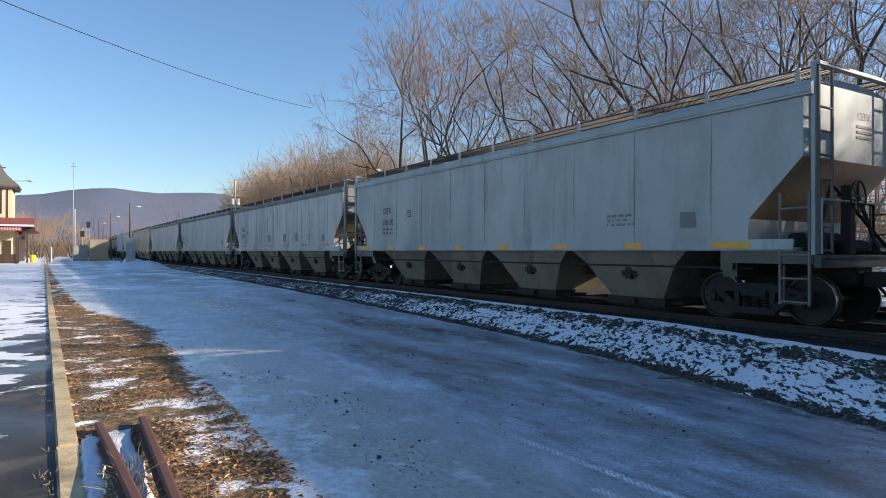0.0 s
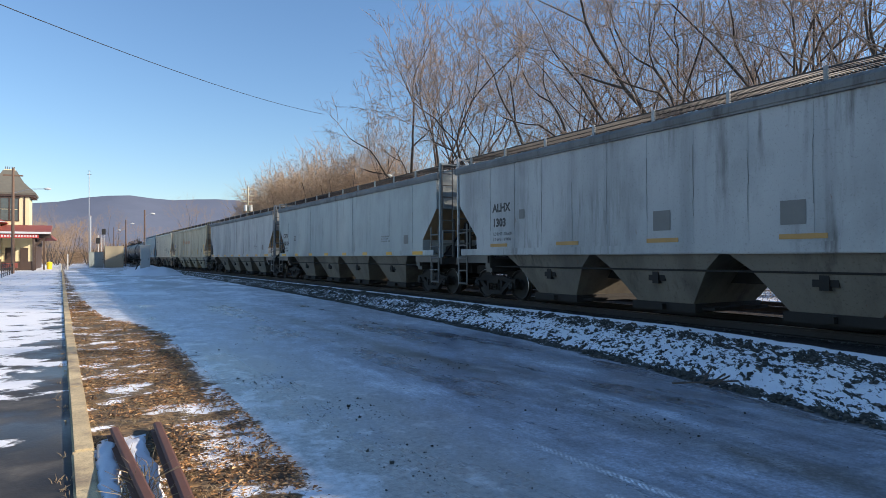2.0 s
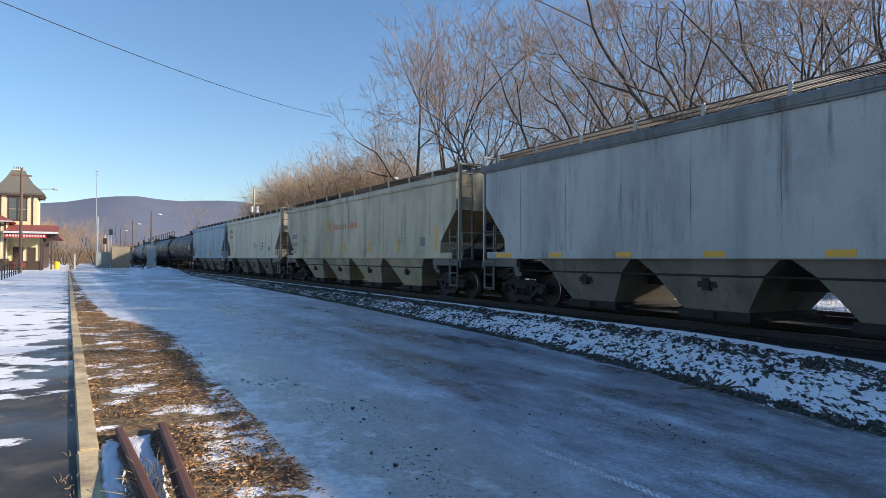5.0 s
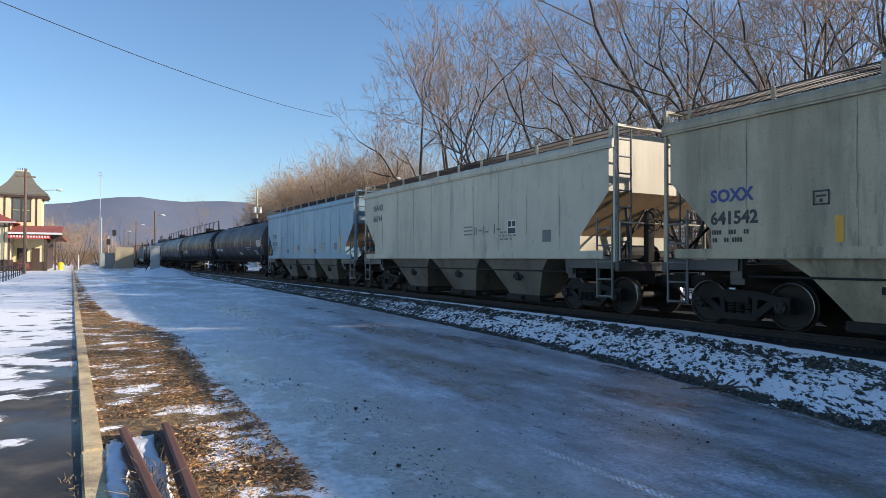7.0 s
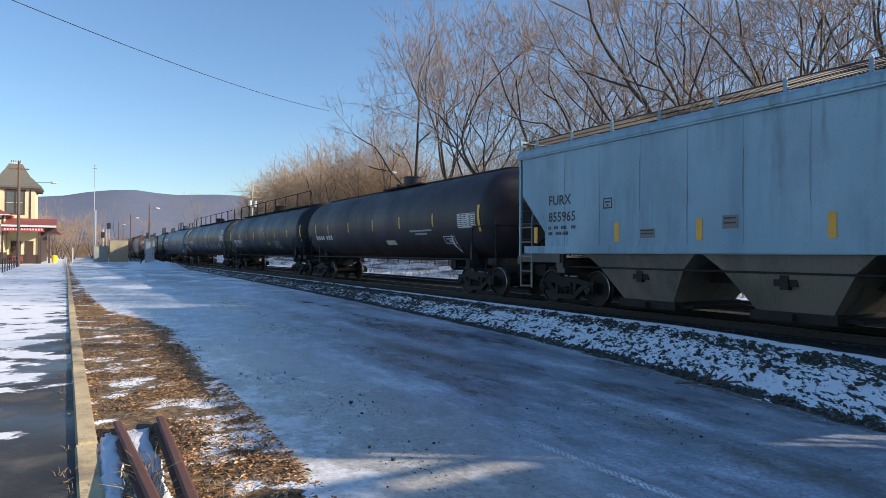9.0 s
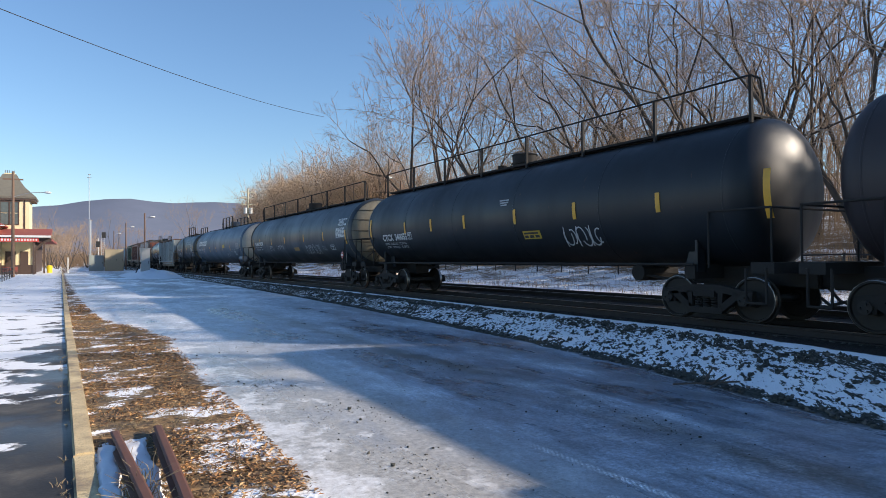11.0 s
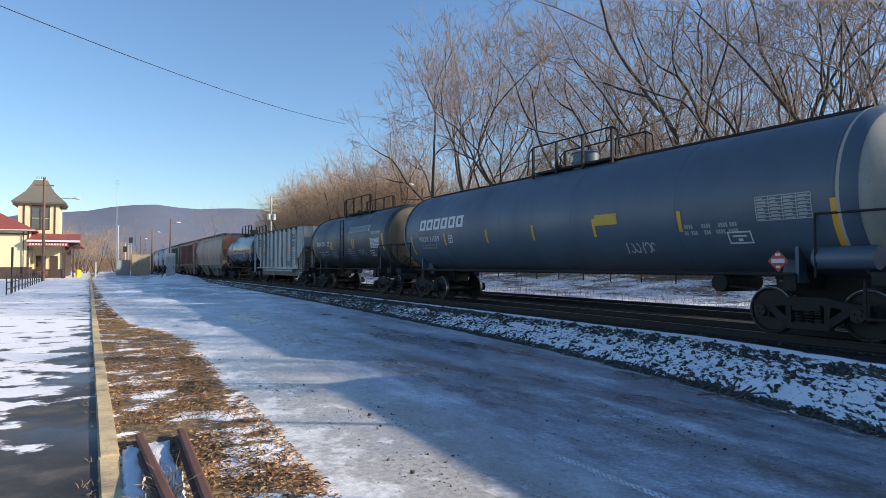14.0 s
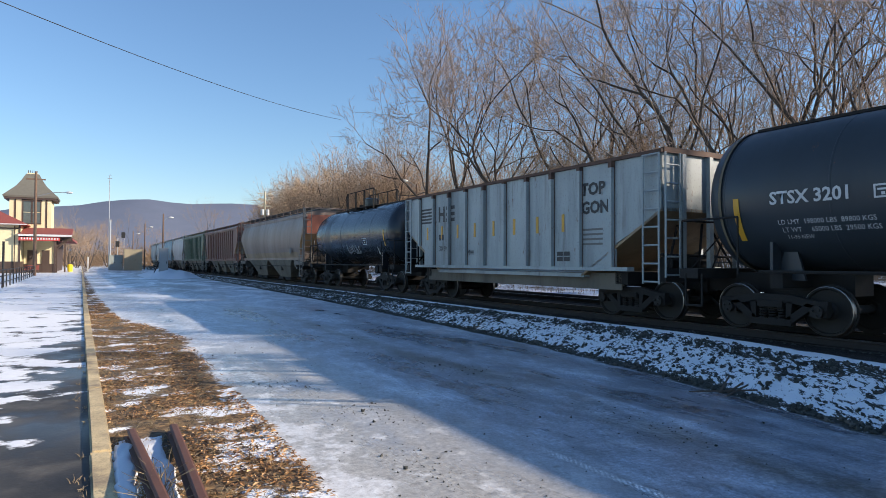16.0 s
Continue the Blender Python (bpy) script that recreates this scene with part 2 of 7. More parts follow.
def wheelset_mesh():
    bm = bmesh.new()
    n = 22
    r = 0.457
    prof = [(0.665, r + 0.026), (0.695, r + 0.026), (0.71, r), (0.80, r - 0.006), (0.806, r - 0.018), (0.805, r - 0.05), (0.765, r - 0.07), (0.74, 0.16), (0.79, 0.12), (0.79, 0.08),
            (0.66, 0.08), (0.66, 0.12), (0.70, 0.16), (0.70, r - 0.07), (0.665, r - 0.05)]
    tread = []
    for sg in (-1, 1):
        rings = []
        for k in range(n):
            a = math.tau * k / n
            rings.append([bm.verts.new((sg * x, q * math.cos(a), q * math.sin(a))) for x, q in prof])
        for k in range(n):
            a, b = rings[k], rings[(k + 1) % n]
            for j in range(len(prof)):
                i = (j + 1) % len(prof)
                f = bm.faces.new((a[j], a[i], b[i], b[j]))
                if j in (2, 3):
                    tread.append(f)
        tube(bm, (sg * 0.79, 0, 0), (sg * 1.15, 0, 0), 0.115, 14)
        for k in range(3):
            a = math.tau * k / 3
            p = Vector((sg * 1.15, 0.065 * math.cos(a), 0.065 * math.sin(a)))
            tube(bm, p, p + Vector((sg * 0.03, 0, 0)), 0.024, 6)
    tube(bm, (-0.67, 0, 0), (0.67, 0, 0), 0.085, 12)
    for f in tread:
        f.material_index = 1
    bmesh.ops.recalc_face_normals(bm, faces=bm.faces)
    me = bpy.data.meshes.new("wheelset")
    bm.to_mesh(me)
    bm.free()
    me.materials.append(M_WHEEL)
    me.materials.append(M_TREAD)
    me.shade_smooth()
    me.set_sharp_from_angle(angle=radians(35))
    return me


def bolster_mesh():
    bm = boxes((-1.0, 1.0, -0.2, 0.2, 0.42, 0.66), (-0.35, 0.35, -0.35, 0.35, 0.66, 0.78))
    for sg in (-1, 1):
        box(bm, -0.75, 0.75, sg * 0.30 - 0.05, sg * 0.30 + 0.05, 0.28, 0.40)
    me = bpy.data.meshes.new("bolster")
    bmesh.ops.recalc_face_normals(bm, faces=bm.faces)
    bm.to_mesh(me)
    bm.free()
    me.materials.append(M_UNDER)
    return me


ME_FRAME, ME_WHEEL, ME_BOLSTER = side_frame_mesh(), wheelset_mesh(), bolster_mesh()
WHEELSETS, TRAIN = [], []


def truck(car, y):
    t = shared("truck", ME_BOLSTER, car, pose(0, y, 0))
    shared("side_frame", ME_FRAME, t)
    shared("side_frame", ME_FRAME, t, pose(0, 0, 0, 0, 0, 180))
    for dy in (-0.89, 0.89):
        w = shared("wheelset", ME_WHEEL, t, pose(0, dy, 0.457))
        WHEELSETS.append((w, dy))


def coupler(car, y, sg):
    bm = boxes((-0.12, 0.12, min(y, y + sg * 0.5), max(y, y + sg * 0.5), 0.72, 0.98))
    box(bm, -0.2, 0.14, min(y + sg * 0.45, y + sg * 0.75), max(y + sg * 0.45, y + sg * 0.75), 0.68, 1.02)
    part("coupler", bm, M_UNDER, car)
    pts = [(0.35, y, 0.75), (0.36, y + sg * 0.25, 0.45), (0.30, y + sg * 0.55, 0.35), (0.25, y + sg * 0.7, 0.5)]
    part("air_hose", tubes(0.03, pts), M_CABLE, car)


def ladder(name, material, car, place, z0, z1, step=0.4, r=0.022):
    """A ladder between two uprights: place(f) gives x and y at the fraction f across it."""
    (xa, ya), (xb, yb) = place(0), place(1)
    lad = part(name, tubes(r * 1.2, [(xa, ya, z0), (xa, ya, z1)]), material, car)
    part("upright", tubes(r * 1.2, [(xb, yb, z0), (xb, yb, z1)]), material, lad)
    me = None
    z = z0 + 0.05
    while z < z1:
        if me is None:
            me = part("rung", tubes(r, [(xa, ya, z), (xb, yb, z)], n=5), material, lad).data
            first = z
        else:
            shared("rung", me, lad, pose(0, 0, z - first))
        z += step


def side_ladder(name, material, car, x, y0, y1, z0, z1, r=0.022, step=0.4):
    ladder(name, material, car, lambda f: (x, y0 + (y1 - y0) * f), z0, z1, step, r)


def end_ladder(name, material, car, y, x0, x1, z0, z1, step=0.4):
    ladder(name, material, car, lambda f: (x0 + (x1 - x0) * f, y), z0, z1, step)


def side_spot(yc, zc, x=-HALF - 0.008):
    return lambda u, v: (x, yc - u, zc + v)


def grate_bm(x0, x1, y0, y1, z):
    bm = bmesh.new()
    n = 3
    for k in range(n):
        x = x0 + (x1 - x0) * k / (n - 1)
        box(bm, x - 0.010, x + 0.010, y0, y1, z - 0.024, z)
    m = int((y1 - y0) / 0.065)
    for k in range(m + 1):
        y = y0 + (y1 - y0) * k / m
        box(bm, x0, x1, y - 0.011, y + 0.011, z - 0.024, z - 0.004)
    return bm


def hopper_car(label, length, bays, paint, marks="", number="", ink=None, ink2=None, tall=0.0, round_side=0.0, ribs=0, yellow="sill",
               walk_z=4.50, seams=9, dark_bays=None, mark_y=6.8, mark_z=2.75, mark_size=0.31, bold=0.006, data=True, end_colour=None, roof_paint=None):
    """A covered hopper car: origin at the rail top under its middle, its rear towards +y."""
    car = new("hopper_car")
    tagged(car, label, "hopper car", "cars of the freight train")
    ink = ink or M_BLACK
    hb = length / 2 - 0.60
    zs, ze, zr = 1.45, 4.08 + tall, 4.38 + tall
    levels = 7

    def ring(y, zb, pinch=0.0):
        pts = []
        for k in range(levels):
            z = zb + (ze - zb) * k / (levels - 1)
            f = (z - zs) / (ze - zs)
            x = HALF - round_side * (2 * f - 1) ** 2 - pinch
            pts.append((-x, y, z))
        xe = HALF - round_side - pinch
        arch = [(-xe * math.cos(math.pi * k / 10), y, ze + (zr - ze) * math.sin(math.pi * k / 10)) for k in range(1, 10)]
        return pts + arch + [(-x, y2, z) for x, y2, z in reversed(pts)]

    cut = 1.13
    st = [(-hb + 0.15, 2.95), (-hb + cut, 1.92), (-hb + cut + 0.02, zs)]
    ys = st + [(-hb + cut + 0.6, zs), (hb - cut - 0.6, zs)] + [(-y, z) for y, z in reversed(st)]
    bm = bmesh.new()
    loft(bm, [ring(y, z) for y, z in ys])
    body = part("body", bm, paint, car, smooth=True)
    body.data.materials.append(M_SLOPE)
    body.data.materials.append(roof_paint or M_ROOFDIRT)
    for f in body.data.polygons:
        if f.normal.z < -0.3:
            f.material_index = 1
        elif f.center.z > ze + 0.03:
            f.material_index = 2 if abs(f.normal.y) < 0.5 else 0
    for sg in (-1, 1):
        xe = HALF - round_side
        bm = bmesh.new()
        plate(bm, [(sg * (xe + o), ze + z) for o, z in ((-0.05, -0.13), (0.06, -0.13), (0.06, -0.09), (0.075, -0.08), (0.075, 0.03), (0.055, 0.06), (-0.02, 0.12), (-0.05, 0.12))], 1, -hb - 0.02, hb + 0.02)
        part("eave_rail", bm, roof_paint or paint, car)
    for sg in (-1, 1):
        x = sg * (HALF - round_side)
        part("side_sill", boxes((min(x, x + sg * 0.045), max(x, x + sg * 0.045), -hb + 0.3, hb - 0.3, zs - 0.08, zs + 0.10),
                                (min(x, x - sg * 0.25), max(x, x - sg * 0.25), -hb + 0.3, hb - 0.3, zs - 0.1, zs - 0.04)), paint, car)
    # seams and ribs of the side sheets
    for k in range(seams):
        y = -hb + 1.9 + (2 * hb - 3.8) * k / max(1, seams - 1)
        if ribs:
            part("side_post", boxes((-HALF - 0.07, -HALF + 0.01, y - 0.06, y + 0.06, zs, ze - 0.16)), paint, car)
        elif not round_side:
            f = random.Random(int(length * 100) + k * 37)
            part("weld_seam", boxes((-HALF - 0.006, -HALF + 0.01, y - 0.010, y + 0.010, zs + 0.1, ze - 0.13)), paint, car)
            za = zs + f.uniform(0.3, 0.9)
            part("sooty_seam", pipe([(-HALF - 0.003, y + f.uniform(-0.012, 0.012), za + f.uniform(0.9, 1.5) * q / 5) for q in range(6)], 0.008, 5), M_SOOT, car)
    # roof
    for sg in (-1, 1):
        a, b = sorted((sg * 0.62, sg * 1.28))
        part("running_board", grate_bm(a, b, -hb - 0.1, hb + 0.1, walk_z + tall), M_ROOFWALK, car)
        m = 11
        for k in range(m):
            y = -hb + 0.4 + (2 * hb - 0.8) * k / (m - 1)
            x = sg * 1.30
            part("stanchion", boxes((x - 0.025, x + 0.025, y - 0.035, y + 0.035, ze + 0.06, walk_z + tall + 0.02)), paint, car)
    if end_colour:
        part("end_sheet", boxes((-HALF + round_side + 0.02, HALF - round_side - 0.02, -hb + 0.13, -hb + 0.146, 2.97, ze)), end_colour, car, "bright red-brown end sheet")
    bm = boxes((-0.32, 0.32, -hb + 0.6, hb - 0.6, zr - 0.04, zr + 0.08))
    part("hatch_coaming", bm, roof_paint or M_ROOFDIRT, car)
    m = bays * 2
    for k in range(m):
        y0 = -hb + 0.7 + (2 * hb - 1.4) * k / m
        y1 = -hb + 0.7 + (2 * hb - 1.4) * (k + 1) / m - 0.06
        part("hatch_cover", boxes((-0.36, 0.36, y0, y1, zr + 0.08, zr + 0.13), (-0.06, 0.06, y0, y1, zr + 0.13, zr + 0.15)), roof_paint or M_ROOFDIRT, car)
    # ends
    for sg in (-1, 1):
        y = sg * hb
        part("end_deck", boxes((-1.5, 1.5, *sorted((y - sg * 1.5, y + sg * 0.12)), 1.18, 1.24), (-1.56, 1.56, *sorted((y, y + sg * 0.12)), 1.06, 1.28),
                               (-1.58, -1.42, *sorted((y - sg * 1.7, y)), 1.12, 1.34), (1.42, 1.58, *sorted((y - sg * 1.7, y)), 1.12, 1.34)), M_DECK, car)
        for sx in (-1, 1):
            bm = tubes(0.045, [(sx * 1.55, y, 1.28), (sx * 1.55, y, walk_z + tall)], n=4)
            part("corner_post", bm, paint, car)
            if sx < 0 or sg < 0:
                side_ladder("side_ladder", M_LADDER, car, sx * 1.58, y - sg * 0.06, y - sg * 0.56, 0.42, 2.35)
                end_ladder("end_ladder", M_LADDER, car, y + sg * 0.05, sx * 1.50, sx * 1.08, 1.3, walk_z + tall)
        part("end_crossover", boxes((-1.55, 1.55, *sorted((y - sg * 0.02, y + sg * 0.10)), walk_z + tall - 0.06, walk_z + tall)), paint, car)
        part("end_step", tubes(0.025, [(-1.56, y - sg * 0.05, 1.1), (-1.56, y - sg * 0.05, 0.45), (-1.56, y - sg * 0.5, 0.45), (-1.56, y - sg * 0.5, 1.1)]), M_DECK, car)
        part("handrail", tubes(0.02, [(-1.5, y + sg * 0.1, 1.3), (-1.5, y + sg * 0.1, 2.2), (1.5, y + sg * 0.1, 2.2), (1.5, y + sg * 0.1, 1.3)]), paint, car)
        part("bolster_web", boxes((-1.45, 1.45, *sorted((y - sg * 1.75, y - sg * 1.45)), 0.86, 1.2), (-1.52, -1.4, *sorted((y - sg * 1.75, y - sg * 1.5)), 0.98, 1.38)), M_DECK, car)
        for sx in (-1, 1):
            part("slope_strut", tubes(0.04, [(sx * 0.95, y - sg * 0.1, 1.25), (sx * 0.7, y - sg * 0.5, 2.75)], n=5), M_DECK, car)
        truck(car, sg * (hb - 1.35))
        coupler(car, sg * (hb + 0.1), sg)
    part("brake_pipe", tubes(0.022, [(-1.35, -hb + 1.2, 1.02), (-1.35, hb - 1.2, 1.02)], [(-0.9, -hb + 0.3, 1.75), (-0.9, -hb + 0.3, 1.3), (0.6, -hb + 0.9, 1.3)], [(0.9, -hb + 0.2, 1.3), (0.9, -hb + 0.2, 2.2), (0.2, -hb + 0.5, 2.4)]), M_UNDER, car)
    for sg in (-1, 1):
        part("end_brace", tubes(0.035, [(-1.4, sg * (hb - 0.1), 1.3), (0.0, sg * (hb - 0.5), 2.6), (1.4, sg * (hb - 0.1), 1.3)], n=5), M_UNDER, car)
    part("air_reservoir", tubes(0.2, [(-0.8, -hb + 0.7, 1.5), (0.5, -hb + 0.7, 1.5)], n=12), M_UNDER, car)
    part("brake_cylinder", tubes(0.14, [(0.2, -hb + 0.35, 1.42), (0.75, -hb + 0.35, 1.42)], n=10), M_UNDER, car)
    part("brake_stand", boxes((-0.5, -0.3, -hb - 0.05, -hb + 0.1, 1.3, 2.5)), M_UNDER, car)
    c = Vector((-0.4, -hb - 0.14, 2.3))
    wheel = part("brake_wheel", pipe([c + Vector((0.27 * math.cos(math.tau * k / 14), 0, 0.27 * math.sin(math.tau * k / 14))) for k in range(15)], 0.018, 5), M_UNDER, car)
    for a in (0.0, 0.25):
        d = Vector((0.27 * math.cos(math.tau * a), 0, 0.27 * math.sin(math.tau * a)))
        part("spoke", tubes(0.014, [c - d, c + d], n=4), M_UNDER, wheel)
    part("centre_sill", boxes((-0.28, 0.28, -hb - 0.05, hb + 0.05, 0.74, 1.10)), M_UNDER, car)
    # discharge bays
    room = 2 * hb - 4.9
    bl = room / bays
    for k in range(bays):
        y = -room / 2 + bl * (k + 0.5)
        bm = bmesh.new()
        t, b = bl / 2 - 0.02, bl * 0.21
        loft(bm, [[(-1.5, y - t, zs - 0.04), (1.5, y - t, zs - 0.04), (1.5, y + t, zs - 0.04), (-1.5, y + t, zs - 0.04)],
                  [(-1.36, y - t * 0.74, 1.05), (1.36, y - t * 0.74, 1.05), (1.36, y + t * 0.74, 1.05), (-1.36, y + t * 0.74, 1.05)],
                  [(-1.05, y - b, 0.30), (1.05, y - b, 0.30), (1.05, y + b, 0.30), (-1.05, y + b, 0.30)]])
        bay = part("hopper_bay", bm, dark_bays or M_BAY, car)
        part("discharge_gate", boxes((-1.12, 1.12, y - b - 0.10, y + b + 0.10, 0.13, 0.31), (-1.24, -1.1, y - 0.1, y + 0.1, 0.16, 0.28), (-0.9, 0.9, y - b - 0.4, y - b - 0.1, 0.18, 0.24)), M_UNDER, bay)
        part("vibrator_bracket", boxes((-1.30, -1.20, y - 0.22, y + 0.22, 0.78, 0.92), (-1.34, -1.2, y - 0.08, y + 0.08, 0.72, 0.98)), M_UNDER, bay)
    # lettering and reflectors on the near side; the reader's right is towards -y
    if marks:
        wording(marks, mark_size, ink2 or ink, car, side_spot(mark_y, mark_z), bold=bold)
        wording(number, mark_size, ink, car, side_spot(mark_y, mark_z - 0.43), bold=bold)
        if data:
            small_print(ink, car, side_spot(mark_y, mark_z - 0.78), 1.0, 2, 0.085, 0.15, int(length * 10))
            frame_mark(ink, car, side_spot(mark_y - 2.0, mark_z - 0.2), 0.28, 0.25)
    small_print(M_PATCH, car, side_spot(-hb + 4.6, 1.9), 0.8, 3, 0.055, 0.10, int(length * 7))
    bars(M_PATCH, car, side_spot(-hb + 2.6, 1.80), [(0, 0, 0.36, 0.32)], "data_panel")
    if yellow == "sill":
        for k in range(8):
            y = hb - 1.15 - (2 * hb - 2.6) * k / 7
            x = -HALF + round_side
            w = 0.38 if k in (0, 7) else 0.24
            part("reflector", boxes((x - 0.055, x - 0.04, y - w, y + w, zs - 0.06, zs + 0.06)), M_YELLOW, car)
    elif yellow:
        for k, y in enumerate(yellow):
            h = 0.85 if k == len(yellow) - 1 else 0.43
            part("reflector", boxes((-HALF - 0.012, -HALF + 0.01, y - 0.07, y + 0.07, 1.63, 1.63 + h)), M_YELLOW, car)
    return car, hb


def tank_car(label, half, paint, radius=1.52, zc=2.60, full_rail=False, dome=None, dome_h=0.5, cage=False, end_paint=None, straps=False, slabs=(), side_steps=False, shift=0.0):
    """A tank car: origin at the rail top under its middle."""
    car = new("tank_car")
    tagged(car, label, "tank car", "cars of the freight train")
    hd = 0.62
    hb = half + hd
    n = 48

    def ring(y, r):
        return [(r * math.sin(math.tau * k / n), y, zc + r * math.cos(math.tau * k / n)) for k in range(n)]

    rings = [ring(-hb + hd * (1 - math.cos(a)), radius * max(0.03, math.sin(a) ** 0.8)) for a in [math.pi / 2 * k / 9 for k in range(10)]]
    rings += [ring(y, radius) for y in np.linspace(-hb + hd, hb - hd, 9)[1:-1]]
    rings += [[(x, -y, z) for x, y, z in r] for r in reversed(rings[:10])]
    bm = bmesh.new()
    loft(bm, rings)
    shell = part("tank_shell", bm, paint, car, smooth=True)
    for y in [-hb + hd + 0.05] + [-hb + hd + (2 * hb - 2 * hd) * k / 5 for k in (1, 2, 3, 4)] + [hb - hd - 0.05]:
        bm = bmesh.new()
        loft(bm, [ring(y - 0.02, radius + 0.001), ring(y - 0.012, radius + 0.006), ring(y + 0.012, radius + 0.006), ring(y + 0.02, radius + 0.001)], caps=False)
        part("weld_band", bm, paint, car)

    def on_tank(yc, zz, lift=0.0):
        def spot(u, v):
            z = zz + v
            return (-math.sqrt(max(0.01, (radius + 0.012 + lift) ** 2 - (z - zc) ** 2)), yc - shift - u, z)
        return spot

    # head shields, saddles, stub sills
    for sg in (-1, 1):
        y = sg * hb
        if end_paint:
            bm = bmesh.new()
            r2 = radius + 0.03
            rr = [[(r2 * f * math.sin(math.tau * k / n), y - sg * hd * (1 - math.sqrt(max(0, 1 - f ** 2.2))) + sg * 0.06, zc + r2 * f * math.cos(math.tau * k / n)) for k in range(n)]
                  for f in (0.004, 0.2, 0.4, 0.7, 0.9, 1.0)]
            rr.append([(p[0], p[1] - sg * 0.05, p[2]) for p in rr[-1]])
            loft(bm, rr, caps=False)
            part("head_shield", bm, end_paint, car, "grey-tan tank end jacket", smooth=True)

            def on_head(x, z, lift=0.03):
                f = min(1.0, math.hypot(x, z - zc) / r2)
                return (x, y - sg * hd * (1 - math.sqrt(max(0, 1 - f ** 2.2))) + sg * (0.06 + lift), z)

            # dark rim, straps and end ladder on the jacket
            bm = bmesh.new()
            rr = [[on_head(r2 * f * math.sin(math.tau * k / n), zc + r2 * f * math.cos(math.tau * k / n), 0.008) for k in range(n)] for f in (0.93, 0.965, 1.0)]
            loft(bm, rr, caps=False)
            part("jacket_rim", bm, paint, car, smooth=True)
            for dz in (-0.95, -0.5, 0.0, 0.5, 0.95) if straps else ():
                w_ = math.sqrt(max(0.1, r2 * r2 - dz * dz)) * 0.97
                part("jacket_strap", pipe([on_head(w_ * (k / 8 - 1), zc + dz, 0.012) for k in range(17)], 0.014, 5), M_UNDER, car)
            if end_paint is not P_RUSTEND:
                part("end_ladder", tubes(0.017, [on_head(0.1, zc - 1.3 + 0.2 * k, 0.1) for k in range(13)], [on_head(0.5, zc - 1.3 + 0.2 * k, 0.1) for k in range(13)],
                                     *[[on_head(0.1, zc - 1.2 + 0.35 * k, 0.1), on_head(0.5, zc - 1.2 + 0.35 * k, 0.1)] for k in range(7)], n=5), M_LADDER, car)
            for x in (-1.3, -0.6, 0.6, 1.3):
                part("brace_rod", tubes(0.018, [(0.0, y + sg * 0.32, zc - 0.5), (x, y + sg * 0.28, zc - 1.45)], n=5), M_UNDER, car)
        for sx in (-1, 1):
            bm = bmesh.new()
            plate(bm, [(y - sg * 2.0, 1.0), (y - sg * 1.45, 1.0), (y - sg * 1.6, zc - radius * 0.75), (y - sg * 1.85, zc - radius * 0.75)], 0, sx * 0.90, sx * 0.96)
            for a in (1.5,):
                box(bm, *sorted((sx * 0.95, sx * 1.2)), y - sg * a - 0.03, y - sg * a + 0.03, 1.0, zc - radius * 0.62)
            part("saddle", bm, paint, car)
        part("stub_sill", boxes((-0.3, 0.3, *sorted((y - sg * 2.5, y + sg * 0.45)), 0.72, 1.12), (-1.5, 1.5, *sorted((y - sg * 0.1, y + sg * 0.35)), 1.0, 1.2),
                                (-1.25, 1.25, *sorted((y - sg * 1.75, y - sg * 1.5)), 0.86, 1.16)), M_UNDER, car)
        part("end_handrail", tubes(0.022, [(-1.48, y + sg * 0.3, 1.1), (-1.48, y + sg * 0.3, 2.2), (1.48, y + sg * 0.3, 2.2), (1.48, y + sg * 0.3, 1.1)],
                                   [(-1.48, y + sg * 0.3, 2.2), (-1.48, y - sg * 1.0, 2.2), (-1.48, y - sg * 1.0, 1.1)]), M_UNDER, car)
        part("side_step", tubes(0.025, [(-1.5, y + sg * 0.2, 1.1), (-1.5, y + sg * 0.2, 0.45), (-1.5, y - sg * 0.2, 0.45), (-1.5, y - sg * 0.2, 1.1)]), M_UNDER, car)
        truck(car, sg * (hb - 1.4))
        coupler(car, sg * (hb + 0.25), sg)
    part("brake_rigging", tubes(0.03, [(-0.5, -hb + 2.6, 0.8), (-0.5, -hb + 3.6, 0.9), (0.4, -hb + 3.6, 0.9)]), M_UNDER, car)
    part("air_reservoir", tubes(0.2, [(-0.6, -hb + 3.6, 0.95), (0.6, -hb + 3.6, 0.95)], n=10), M_UNDER, car)
    # top fittings
    top = zc + radius
    wy = hb - hd if full_rail else 1.7
    mid = 0.0 if full_rail else (dome or 0.0)
    part("top_walkway", boxes((-0.55, 0.55, -wy + mid, wy + mid, top + 0.0, top + 0.05)), M_UNDER, car)
    part("top_ridge", boxes((-0.3, 0.3, -hb + hd, hb - hd, top - 0.02, top + 0.035)), M_UNDER, car)
    if dome is not None:
        bm = tubes(0.38, [(0, dome, top - 0.05), (0, dome, top + dome_h * 0.86)], n=18)
        tube(bm, (0, dome, top + dome_h * 0.3), (0, dome, top + dome_h * 0.36), 0.42, 18)
        tube(bm, (0, dome, top + dome_h * 0.86), (0, dome, top + dome_h * 0.96), 0.42, 18, 0.34)
        part("valve_housing", bm, M_UNDER if full_rail else paint, car, smooth=True)
        part("nozzle", tubes(0.15, [(0, dome + 1.2, top - 0.05), (0, dome + 1.2, top + 0.25)], n=10), M_UNDER, car)
